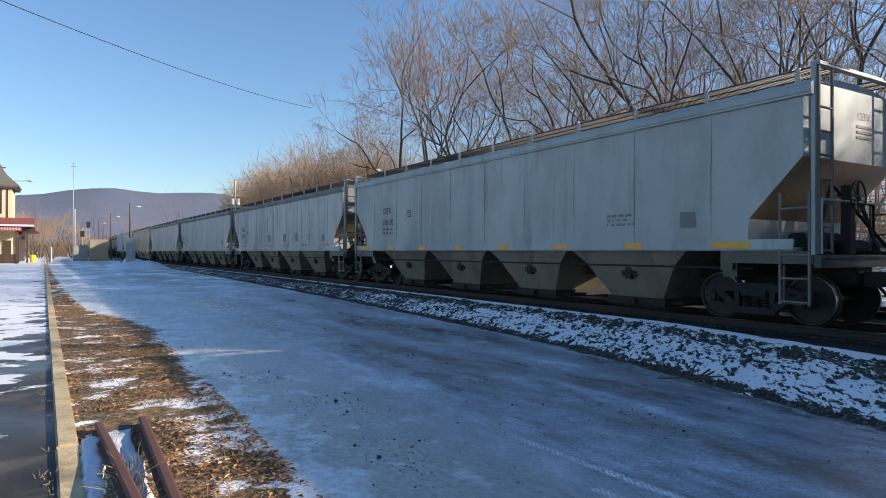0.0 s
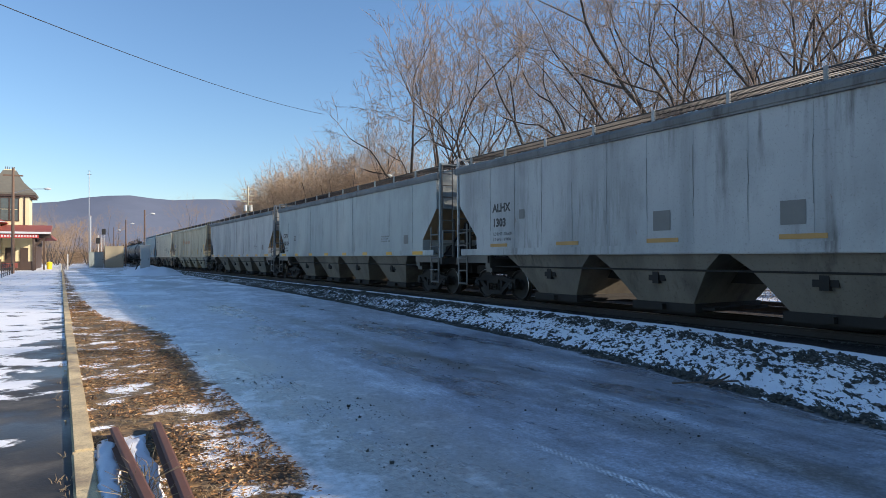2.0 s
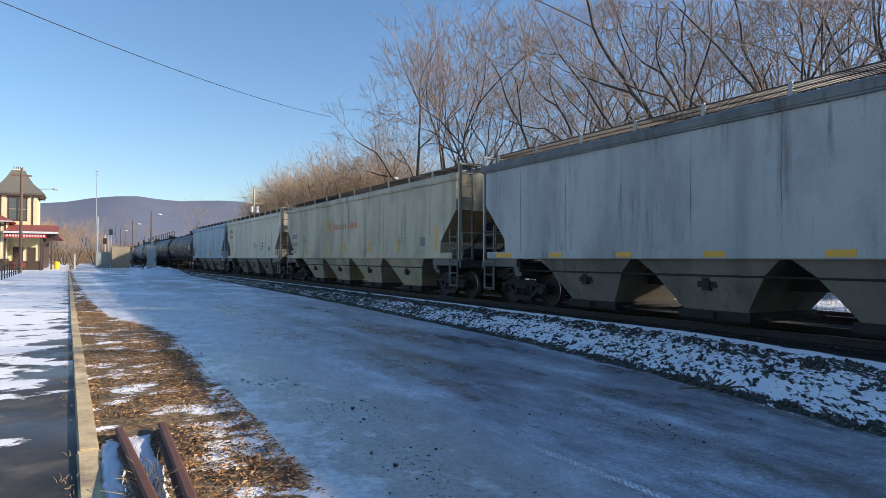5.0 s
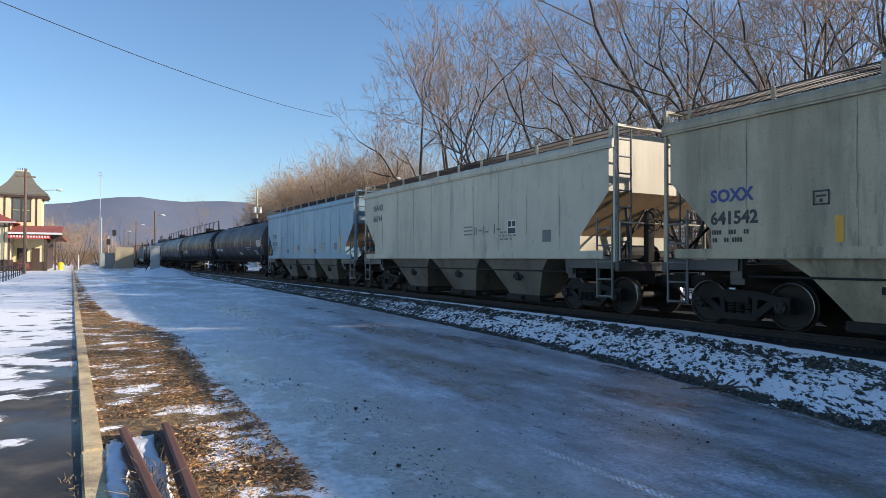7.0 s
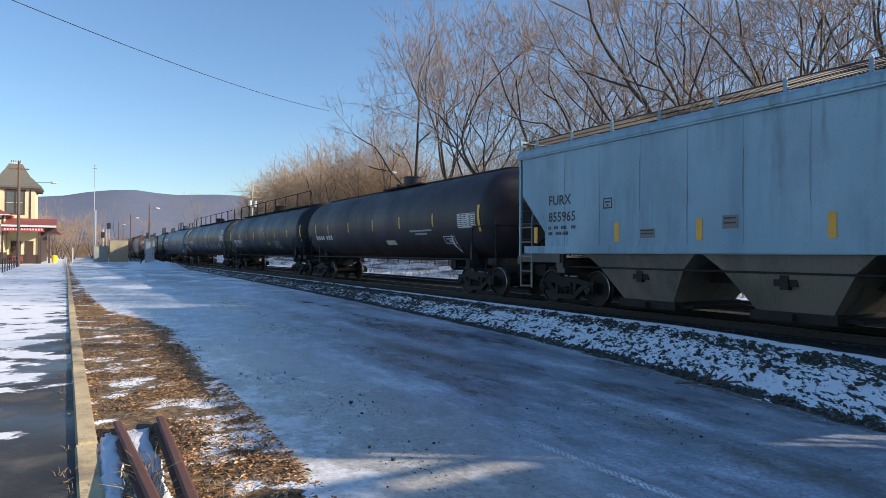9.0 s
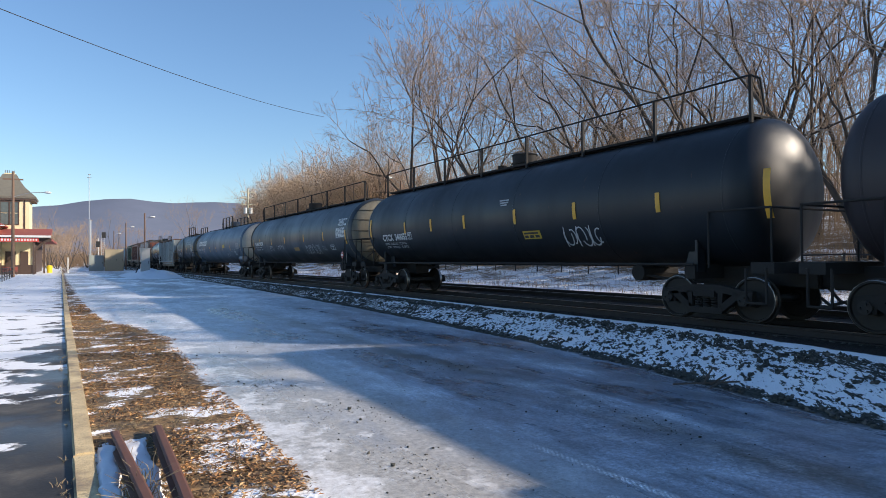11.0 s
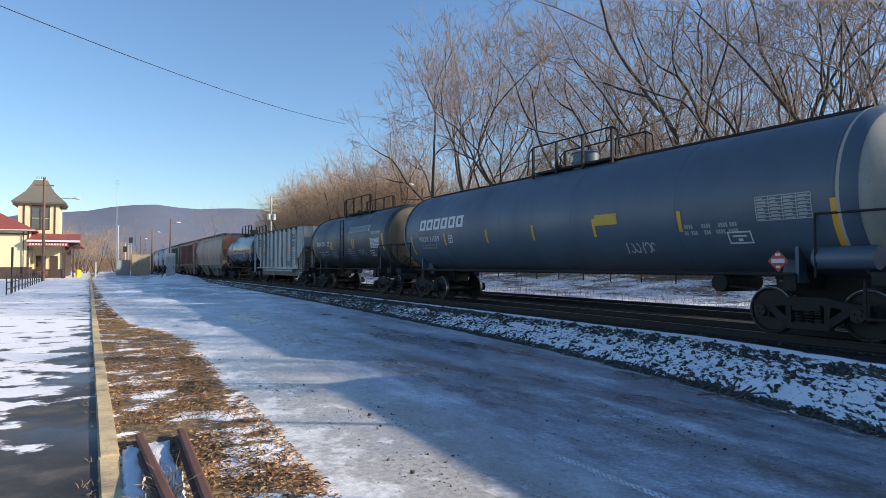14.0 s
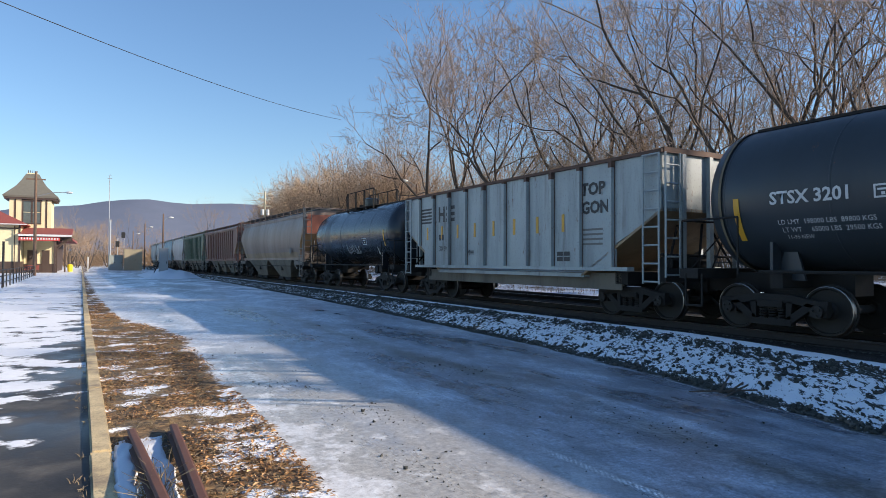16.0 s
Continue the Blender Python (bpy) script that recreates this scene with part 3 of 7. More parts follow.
    if full_rail or cage:
        m = 7 if full_rail else 3
        for sx in (-1,) if full_rail else (-1, 1):
            x = sx * 0.62
            for k in range(m + 1):
                y = mid - wy + 2 * wy * k / m
                part("rail_post", boxes((x - 0.035, x + 0.035, y - 0.03, y + 0.03, top - 0.14, top + 0.82)), M_UNDER, car)
            part("guard_rail", tubes(0.022, [(x, mid + a, top + b) for a, b in ((-wy - 0.3, 0.0), (-wy - 0.2, 0.7), (-wy, 0.82), (wy, 0.82), (wy + 0.2, 0.7), (wy + 0.3, 0.0))]), M_UNDER, car)
    if side_steps:
        side_ladder("centre_ladder", M_UNDER, car, -radius - 0.06, -0.28, 0.22, 0.75, top - 0.4)
    part("running_rail", tubes(0.03, [(-1.42, -hb + 1.4, 1.16), (-1.42, hb - 1.4, 1.16)]), M_UNDER, car)
    # marks: the reader's right is towards -y
    for u, z, h, wd in slabs:
        bars(M_YELLOW, car, on_tank(u, z), [(0, 0, wd, h)], "reflector")
    return car, hb, on_tank


def frame_mark(ink, car, spot, w, h):
    bars(ink, car, spot, [(0, 0, w, 0.03), (0, h - 0.03, w, 0.03), (0, 0, 0.03, h), (w - 0.03, 0, 0.03, h), (w * 0.2, h * 0.55, w * 0.6, h * 0.14), (w * 0.4, h * 0.2, w * 0.2, h * 0.22)], "plate_mark")


def table_mark(ink, car, spot, w, h, rows=7, cols=4):
    rects = [(0, h * k / rows, w, 0.018) for k in range(rows + 1)] + [(w * k / cols, 0, 0.018, h) for k in range(cols + 1)]
    rng = random.Random(int(w * 1000))
    for i in range(cols):
        for j in range(rows):
            rects.append((w * (i + 0.15) / cols, h * (j + 0.3) / rows, w / cols * rng.uniform(0.4, 0.75), h / rows * 0.4))
    bars(ink, car, spot, rects, "data_table")


M_SOOT = plain("sooty_streak", (0.19, 0.195, 0.185), 0.7, var=0.5, scale=2)
M_LADDER = car_paint("grimy_ladder_paint", (0.17, 0.165, 0.15), grime=0.9, patches=0.5)
M_ROOFDIRT = car_paint("dusty_roof_paint", (0.13, 0.13, 0.125), grime=0.9, patches=0.5, rough=0.8)
M_ROOFWALK = plain("walkway_steel", (0.045, 0.045, 0.047), 0.65, 0.2)
M_SLOPE = car_paint("dirty_slope_paint", (0.33, 0.225, 0.12), grime=0.8, patches=0.5)
M_DECK = car_paint("grimy_deck_paint", (0.045, 0.042, 0.038), grime=0.8, patches=0.4)
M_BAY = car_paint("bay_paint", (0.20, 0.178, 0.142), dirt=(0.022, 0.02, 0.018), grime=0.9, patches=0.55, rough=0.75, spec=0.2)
P_ROOF = car_paint("sooty_roof_paint", (0.17, 0.172, 0.165), grime=0.9, patches=0.55, rough=0.75)
P_GREY = car_paint("pale_grey_paint", (0.31, 0.345, 0.34), dirt=(0.075, 0.068, 0.055), grime=0.45, patches=0.36)
P_GREY2 = car_paint("streaked_grey_paint", (0.36, 0.37, 0.365), grime=0.75, patches=0.4)
P_GREY3 = car_paint("light_grey_paint", (0.46, 0.48, 0.48), grime=0.4)
P_TAN = car_paint("dirty_tan_paint", (0.41, 0.355, 0.235), dirt=(0.06, 0.052, 0.038), grime=1.0, patches=0.5)
P_CREAM = car_paint("faded_cream_grey_paint", (0.49, 0.455, 0.345), grime=0.4, rust=(0.34, 0.20, 0.08), rusty=0.055)
P_BLUE = car_paint("light_blue_paint", (0.21, 0.345, 0.43), grime=0.5, patches=0.3)
P_JET = car_paint("tank_jet_black", (0.013, 0.016, 0.020), dirt=(0.02, 0.022, 0.024), rough=0.45, grime=0.2, patches=0.2, spec=0.35)
P_BLACK = car_paint("tank_black", (0.033, 0.041, 0.049), dirt=(0.036, 0.040, 0.042), rough=0.42, grime=0.16, patches=0.15, spec=0.42)
P_DARK = car_paint("tank_brown_black", (0.036, 0.030, 0.033), dirt=(0.045, 0.04, 0.041), rough=0.5, grime=0.2, spec=0.3)
P_SLATE = car_paint("tank_slate_grey", (0.068, 0.098, 0.138), dirt=(0.05, 0.05, 0.05), rough=0.45, grime=0.3)
P_END = car_paint("dusty_grey_end", (0.215, 0.195, 0.145), dirt=(0.03, 0.026, 0.021), rough=0.7, grime=0.8, patches=0.55, spec=0.25)
P_PALEEND = car_paint("pale_grey_tank_end", (0.38, 0.365, 0.315), dirt=(0.07, 0.06, 0.045), rough=0.7, grime=0.6, patches=0.3, spec=0.25)
P_RUSTEND = car_paint("rusty_tan_end", (0.175, 0.145, 0.098), dirt=(0.035, 0.028, 0.02), rough=0.7, grime=0.9, patches=0.55, spec=0.25)
P_GON = car_paint("chalky_grey_paint", (0.36, 0.40, 0.40), dirt=(0.085, 0.06, 0.042), rust=(0.15, 0.065, 0.03), rusty=0.035, grime=1.0, patches=0.3)
P_GLOSS = car_paint("glossy_black", (0.02, 0.026, 0.034), dirt=(0.04, 0.04, 0.04), rough=0.22, grime=0.35)
P_BROWN = car_paint("brown_paint", (0.26, 0.19, 0.15), grime=0.5)
P_MAROON = car_paint("maroon_paint", (0.16, 0.07, 0.055), grime=0.5)
P_REDEND = car_paint("red_end_paint", (0.36, 0.12, 0.07), grime=0.4)
M_PATCH = plain("grey_patch", (0.17, 0.165, 0.15), 0.65)
M_TABLE = plain("slate_panel", (0.07, 0.09, 0.12), 0.5)
P_GREEN = car_paint("dark_green_paint", (0.05, 0.10, 0.07), grime=0.5)


def roll_in(car, front, rear):
    """Notes where a car's ends lie on the line at the clip's start."""
    TRAIN.append((car, (front + rear) / 2))

M_OCHRE = plain("faded_ochre", (0.42, 0.24, 0.07), 0.6, var=0.3)
M_ORANGE = plain("faded_orange", (0.42, 0.17, 0.07), 0.6, var=0.3)
M_FAINT = plain("faint_white", (0.34, 0.35, 0.35), 0.6, var=0.3)
M_SPRAY = plain("white_spray", (0.50, 0.51, 0.51), 0.6, var=0.35, scale=6)
M_CREAMP = plain("cream_panel", (0.5, 0.46, 0.33), 0.6)
M_YELLOWP = plain("yellow_panel", (0.55, 0.36, 0.04), 0.55, var=0.2)


def graffiti(car, spot, yc, zc, w, h, strokes):
    """Loose sprayed strokes, no letters."""
    rng = random.Random(strokes * 7)
    for k in range(strokes):
        bm = bmesh.new()
        u = w * k / strokes
        a0, r, sp = rng.uniform(0, math.tau), h * rng.uniform(0.3, 0.5), rng.uniform(2.2, 4.6) * rng.choice((-1, 1))
        if k % 3 == 0:
            line = [(u + 0.06 * q / 7 + rng.uniform(-0.015, 0.015), h * q / 7) for q in range(8)]
        else:
            line = [(u + r * 0.7 * math.cos(a0 + sp * q / 9), h * 0.5 + r * math.sin(a0 + sp * q / 9)) for q in range(10)]
        edge = []
        for q, (a, b) in enumerate(line):
            c_, d = line[min(q + 1, len(line) - 1)]
            e_, f_ = line[max(q - 1, 0)]
            ln = math.hypot(c_ - e_, d - f_) or 0.1
            nx, ny = -(d - f_) / ln * 0.017, (c_ - e_) / ln * 0.017
            edge.append([bm.verts.new(spot(yc, zc)(a + sg * nx, b + sg * ny)) for sg in (-1, 1)])
        for p_, q_ in zip(edge, edge[1:]):
            bm.faces.new((p_[0], p_[1], q_[1], q_[0]))
        part("graffiti_stroke", bm, M_SPRAY, car)


def diamond(car, spot, yc, zc, mat_):
    bm = bmesh.new()
    s = spot(yc, zc)
    r = 0.16
    bm.faces.new([bm.verts.new(Vector(s(u, v)) + Vector((-0.02, 0, 0))) for u, v in ((r, 0), (2 * r, 2 * r), (r, 4 * r), (0, 2 * r))])
    part("placard", bm, mat_, car, "white diamond placard")


def placard(car, spot, yc, zc):
    """A diamond placard in a holder that stands out from the tank's belly."""
    s = spot(yc, zc)
    y0 = s(0.2, 0.2)[1]
    x = -1.26
    r = 0.2
    bm = bmesh.new()
    plate(bm, [(y0 - r, zc + r), (y0, zc), (y0 + r, zc + r), (y0, zc + 2 * r)], 0, x - 0.008, x)
    p = part("placard", bm, M_RED, car, "red diamond hazard placard")
    bars(M_WHITE, p, lambda u, v: (x - 0.014, y0 + r - u, zc + v), [(0.07, 0.16, 0.26, 0.08), (0.16, 0.07, 0.08, 0.04), (0.15, 0.29, 0.10, 0.05)])
    part("placard_holder", boxes((x, x + 0.03, y0 - 0.06, y0 + 0.06, 1.05, zc + 0.3), (x, -0.8, y0 - 0.03, y0 + 0.03, 1.05, 1.12)), M_UNDER, car)


def blocks_mark(ink, car, spot, n, w, h, slant=0.0, hollow=True):
    """A word mark drawn as a row of plain blocks."""
    for k in range(n):
        u = k * (w + 0.1)
        rects = [(u, 0, w * 0.3, h)] + ([(u + w * 0.7, 0, w * 0.3, h), (u + w * 0.3, 0, w * 0.4, h * 0.24), (u + w * 0.3, h * 0.76, w * 0.4, h * 0.24)] if hollow else [(u - w * 0.15, h * 0.86, w * 0.8, h * 0.14), (u - w * 0.1, 0, w * 0.6, h * 0.14)])
        bars(ink, car, lambda a, b: spot(a + b * slant, b), rects, "word_mark_block")


def open_hopper(label, length, paint, posts=10, lettered=True):
    """An open-top hopper with outside posts and sloped ends."""
    car = new("open_hopper_car")
    tagged(car, label, "hopper car", "cars of the freight train")
    hb = length / 2 - 0.75
    zs, zt, w = 1.18, 3.72, 1.5
    cut = 1.4
    bm = bmesh.new()
    side = [(-hb, 2.45), (-hb + cut, 1.75), (-hb + cut, zs), (hb - cut, zs), (hb - cut, 1.75), (hb, 2.45), (hb, zt), (-hb, zt)]
    for sg in (-1, 1):
        plate(bm, side, 0, sg * w, sg * (w - 0.05))
    part("side_sheet", bm, paint, car)
    bm = bmesh.new()
    for sg in (-1, 1):
        box(bm, -w, w, *sorted((sg * hb, sg * (hb - 0.05))), 2.45, zt)
    box(bm, -w, w, -hb + 2.5, hb - 2.5, 0.95, 1.05)
    part("end_and_floor_sheets", bm, paint, car)
    for sg in (-1, 1):
        bm = bmesh.new()
        plate(bm, [(sg * hb, 2.45), (sg * hb, 2.52), (sg * (hb - 2.6), 1.02), (sg * (hb - 2.6), 0.95)], 0, -w, w)
        part("slope_sheet", bm, M_SLOPE, car, "rusty brown slope sheet")
        part("brake_clutter", tubes(0.03, [(-1.2, sg * (hb - 0.1), 1.2), (-0.4, sg * (hb - 0.5), 2.3)], [(-0.2, sg * (hb - 0.1), 1.2), (0.3, sg * (hb - 0.4), 2.3)], [(1.0, sg * (hb - 0.1), 1.2), (0.6, sg * (hb - 0.5), 2.3)], [(-1.3, sg * (hb - 0.2), 1.5), (1.3, sg * (hb - 0.2), 1.45)], n=5), M_UNDER, car)
    part("top_chord", boxes((-w - 0.07, -w + 0.03, -hb - 0.05, hb + 0.05, zt, zt + 0.08), (w - 0.03, w + 0.07, -hb - 0.05, hb + 0.05, zt, zt + 0.12),
                            (-w, w, -hb - 0.07, -hb + 0.03, zt, zt + 0.12), (-w, w, hb - 0.03, hb + 0.07, zt, zt + 0.12)), M_SEAM, car)
    for sx in (-1, 1):
        for k in range(posts):
            y = 5.2 - 1.115 * k
            zb = zs if abs(y) < hb - cut else 2.45 - (hb - abs(y)) / cut * 0.7
            part("side_post", boxes((*sorted((sx * w, sx * (w + 0.11))), y - 0.05, y + 0.05, zb, zt)), paint, car)
            part("post_seam", boxes((*sorted((sx * w, sx * (w + 0.014))), y - 0.066, y - 0.05, zb, zt)), M_SEAM, car)
            part("post_cap", boxes((*sorted((sx * w, sx * (w + 0.118))), y - 0.056, y + 0.056, zt - 0.06 - 0.15 * ((k * 7) % 5) / 5, zt)), M_SEAM, car)
        part("side_sill", boxes((*sorted((sx * (w - 0.1), sx * (w + 0.13))), -hb + 0.9, hb - 0.9, zs - 0.06, zs + 0.03)), paint, car)
        part("lower_sill", boxes((*sorted((sx * (w - 0.25), sx * (w - 0.2))), -hb + cut, hb - cut, 0.66, zs - 0.12)), M_BAY, car)
        for sg in (-1, 1):
            side_ladder("side_ladder", paint, car, sx * (w + 0.1), sg * hb, sg * (hb - 0.45), 0.85, zt)
            end_ladder("end_ladder", paint, car, sg * (hb + 0.1), sx * w, sx * (w - 0.45), 1.0, zt)
    for sg in (-1, 1):
        for x in (-0.9, 0.0, 0.9):
            part("end_post", boxes((x - 0.06, x + 0.06, *sorted((sg * hb, sg * (hb + 0.1))), 1.2, zt)), paint, car)
        part("end_sill", boxes((-w, w, *sorted((sg * (hb - 0.1), sg * (hb + 0.1))), 0.9, 1.2), (-1.3, 1.3, *sorted((sg * (hb - 1.6), sg * (hb - 1.2))), 0.8, 1.1)), M_UNDER, car)
        truck(car, sg * (hb - 1.35))
        coupler(car, sg * (hb + 0.05), sg)
    part("centre_sill", boxes((-0.28, 0.28, -hb, hb, 0.72, 1.02)), M_UNDER, car)
    part("air_reservoir", tubes(0.2, [(-0.7, -hb + 0.6, 1.3), (0.5, -hb + 0.6, 1.3)], n=12), M_UNDER, car)
    if lettered:
        for k in range(8):
            y = 4.65 - k * 1.095
            part("reflector", boxes((-w - 0.012, -w + 0.01, y - 0.05, y + 0.05, 2.12, 2.58)), M_YELLOW, car)
    return car, hb


M_SEAM = plain("rusted_seam", (0.11, 0.062, 0.042), 0.8, var=0.5, scale=4)

# ---- the train, front to rear ----


def block_sill(c, y0, y1, mat_, z0=1.50, z1=1.62, out=0.05):
    part("reflector", boxes((-HALF - out, -HALF + 0.01, y1, y0, z0, z1)), mat_, c)


c, hb = hopper_car("pale grey covered hopper car with yellow sill reflectors", 18.6, 4, P_GREY, roof_paint=P_ROOF)
roll_in(c, -13.6, 5.0)

c, hb = hopper_car("pale grey four-bay covered hopper with black lettering", 20.0, 4, P_GREY, "CEFX", "635182", mark_y=6.77, mark_z=2.75)
wording("CEFX", 0.2, M_BLACK, c, lambda u, v, e=hb: (0.2 + u, -e + 0.138, 3.75 + v))
bars(M_BLACK, c, lambda u, v, e=hb: (0.15 + u, -e + 0.138, 3.4 + v), [(0, 0.1 * k, 0.6, 0.05) for k in range(3)])
roll_in(c, 5.15, 25.15)

c, hb = hopper_car("streaked light grey covered hopper with rusty reflectors", 20.4, 4, P_GREY2, "ALHX", "1303", yellow="", seams=14, mark_y=7.58, mark_z=2.62, mark_size=0.33, bold=0.014, data=False, roof_paint=P_ROOF)
wording("LD LMT  216600", 0.13, M_BLACK, c, side_spot(7.55, 1.93))
wording("LT WT    69400", 0.13, M_BLACK, c, side_spot(7.55, 1.77))
bars(M_PATCH, c, side_spot(6.31, 2.36), [(0, 0, 0.26, 0.26)], "panel")
for k in range(6):
    y = hb - 2.3 - (2 * hb - 4.4) * k / 5
    block_sill(c, y + 0.40, y - 0.42, M_OCHRE, 1.60, 1.69, 0.012)
for k, u in enumerate((-3.2, -1.2, 1.6)):
    bars(M_PATCH, c, side_spot(u, 1.85), [(0, 0, 0.45, 0.42)], "panel")
roll_in(c, 25.2, 45.6)

c, hb = hopper_car("grey four-bay covered hopper with yellow sill reflectors", 20.1, 4, P_GREY, "CEFX", "380104", mark_y=8.49, mark_z=2.42, mark_size=0.34, bold=0.012, roof_paint=P_ROOF)
roll_in(c, 45.6, 65.7)

c, hb = hopper_car("sooty grey covered hopper with streaked sides", 20.2, 4, P_GREY2, roof_paint=P_ROOF)
roll_in(c, 65.7, 85.9)

c, hb = hopper_car("grimy tan covered hopper with faded painted emblem", 20.5, 4, P_TAN, "SOXX", "641542", ink2=M_BLUE, yellow=[6.09, 2.83, 0.39, -2.4, -5.2, -8.2], dark_bays=P_TAN, mark_y=8.52, mark_z=2.45, mark_size=0.335, bold=0.012)
for r0, r1, mat_, x in ((0.01, 0.17, M_ORANGE, 0.014), (0.19, 0.36, M_OCHRE, 0.010)):
    bm = bmesh.new()
    n = 24
    for k in range(n):
        a, b = math.tau * k / n, math.tau * (k + 1) / n
        bm.faces.new([bm.verts.new((-HALF - x, 2.45 + r * math.sin(u), 2.93 + r * math.cos(u))) for u, r in ((a, r0), (a, r1), (b, r1), (b, r0))])
    part("emblem", bm, mat_, c)
for k in range(12):
    h = 0.34 if k in (0, 4) else (0.24 if k < 7 else 0.26)
    w = 0.17
    u = 0.24 * k + (0.16 if k > 6 else 0)
    rects = [(u, 0, w * 0.9, h)]
    bars(M_ORANGE, c, side_spot(1.84, 2.70), rects, "faded_word_mark")
roll_in(c, 85.9, 107.0)

c, hb = hopper_car("faded cream-grey three-bay covered hopper with rust patches", 16.1, 3, P_CREAM, yellow="")
wording("NAHX", 0.36, M_BLACK, c, side_spot(hb - 0.95, 3.34), bold=0.008)
wording("66194", 0.36, M_BLACK, c, side_spot(hb - 0.95, 2.90), bold=0.008)
bars(M_WHITE, c, side_spot(-hb + 4.2, 2.05), [(0, 0, 0.42, 0.42)], "data_panel")
bars(M_BLACK, c, side_spot(-hb + 4.17, 2.08, -HALF - 0.012), [(0, 0.2, 0.16, 0.16), (0.2, 0.2, 0.16, 0.16), (0, 0.0, 0.36, 0.16)], "data_panel")
bars(M_PATCH, c, side_spot(-hb + 6.6, 2.1), [(0, 0.0, 0.5, 0.04), (0, 0.12, 0.5, 0.04), (0, 0.24, 0.5, 0.04), (0.6, -0.02, 0.05, 0.28), (0.72, 0, 0.05, 0.22), (0.86, 0.1, 0.2, 0.05), (1.1, 0, 0.05, 0.25), (1.25, 0.05, 0.16, 0.05), (1.7, 0, 0.06, 0.3), (1.85, 0.1, 0.2, 0.05)], "scrawl")
roll_in(c, 107.0, 123.1)

c, hb = hopper_car("light blue three-bay covered hopper with yellow reflectors", 16.2, 3, P_BLUE, "FURX", "855965", yellow=[6.75, 3.79, 1.57, -0.98, -3.39, -5.7], seams=10, mark_y=6.22, mark_z=2.61, mark_size=0.35)
wording("FURX", 0.22, M_BLACK, c, lambda u, v, e=hb: (-0.2 + u, -e + 0.138, 3.75 + v))
wording("855965", 0.22, M_BLACK, c, lambda u, v, e=hb: (-0.25 + u, -e + 0.138, 3.45 + v))
bars(M_BLACK, c, lambda u, v, e=hb: (-0.25 + u, -e + 0.138, 2.95 + v), [(0, 0.1 * k, 0.5 + 0.1 * (k % 2), 0.05) for k in range(4)])
for u, z, w, h in ((3.1, 1.70, 0.42, 0.2), (1.05, 1.84, 0.34, 0.26), (-1.8, 1.66, 0.45, 0.22)):
    bars(M_PATCH, c, side_spot(u, z), [(0, 0, w, h)], "panel")
    bars(M_BLACK, c, side_spot(u - 0.03, z + 0.03, -HALF - 0.012), [(0, h * 0.6, w - 0.08, 0.03), (0, h * 0.25, w - 0.08, 0.03)], "data_panel")
roll_in(c, 123.1, 139.3)

# tank cars
c, hb, spot = tank_car("brown-black tank car with white data panel", 8.25, P_DARK, dome=-0.9, shift=0.85,
                       slabs=[(y, 2.28, 0.46, 0.09) for y in (-4.45, -1.82, 0.73, 3.46, 6.13)] + [(-7.35, 2.04, 0.83, 0.13), (8.0, 2.0, 0.8, 0.12)])
table_mark(M_WHITE, c, spot(-6.15, 2.18), 1.05, 0.44)
frame_mark(M_WHITE, c, spot(-5.0, 1.68), 0.75, 0.26)
bars(M_FAINT, c, spot(-2.65, 2.02), [(0, 0.12, 1.7, 0.06), (0.4, 0, 0.9, 0.06)])
bars(M_CREAMP, c, spot(-0.3, 1.68), [(0, 0, 0.85, 0.18)], "panel")
bars(M_WHITE, c, spot(7.9, 2.0), [(0.3 * k + (0.2 if k > 3 else 0), 0, 0.2, 0.2) for k in range(7)])
diamond(c, spot, -5.45, 1.35, M_WHITE)
roll_in(c, 140.15, 158.25)

c, hb, spot = tank_car("long black tank car with rooftop guard rail", 8.4, P_JET, full_rail=True, dome=-0.3, shift=0.45,
                       slabs=[(y, 2.27, 0.42, 0.12) for y in (5.6, 3.6, 1.44, -1.24, -3.7, -6.3)] + [(8.75, 2.15, 0.8, 0.14), (-8.75, 2.0, 0.9, 0.14)])
wording("CTCX  340055", 0.34, M_WHITE, c, spot(7.6, 2.04), bold=0.012)
wording("LD LMT  163600 LBS    72 200 KG", 0.13, M_WHITE, c, spot(7.55, 1.87))
wording("LT WT     99400 LBS    45 100 KG", 0.13, M_WHITE, c, spot(7.5, 1.74))
frame_mark(M_WHITE, c, spot(5.4, 2.04), 0.32, 0.26)
wording("PLATE", 0.07, M_WHITE, c, spot(5.34, 2.21))
bars(M_YELLOWP, c, spot(-1.55, 1.84), [(0, 0, 0.75, 0.22)], "panel")
bars(M_BLACK, c, spot(-1.6, 1.87, 0.006), [(0, 0.1, 0.62, 0.05), (0, 0.0, 0.16, 0.07), (0.22, 0, 0.18, 0.07), (0.46, 0, 0.18, 0.07)], "panel_print")
bars(M_FAINT, c, spot(-0.55, 2.85), [(0, 0.12, 0.45, 0.04), (0.03, 0.05, 0.4, 0.04), (0.08, -0.02, 0.3, 0.04)])
graffiti(c, spot, -3.2, 1.6, 1.4, 0.5, 9)
roll_in(c, 157.85, 178.65)

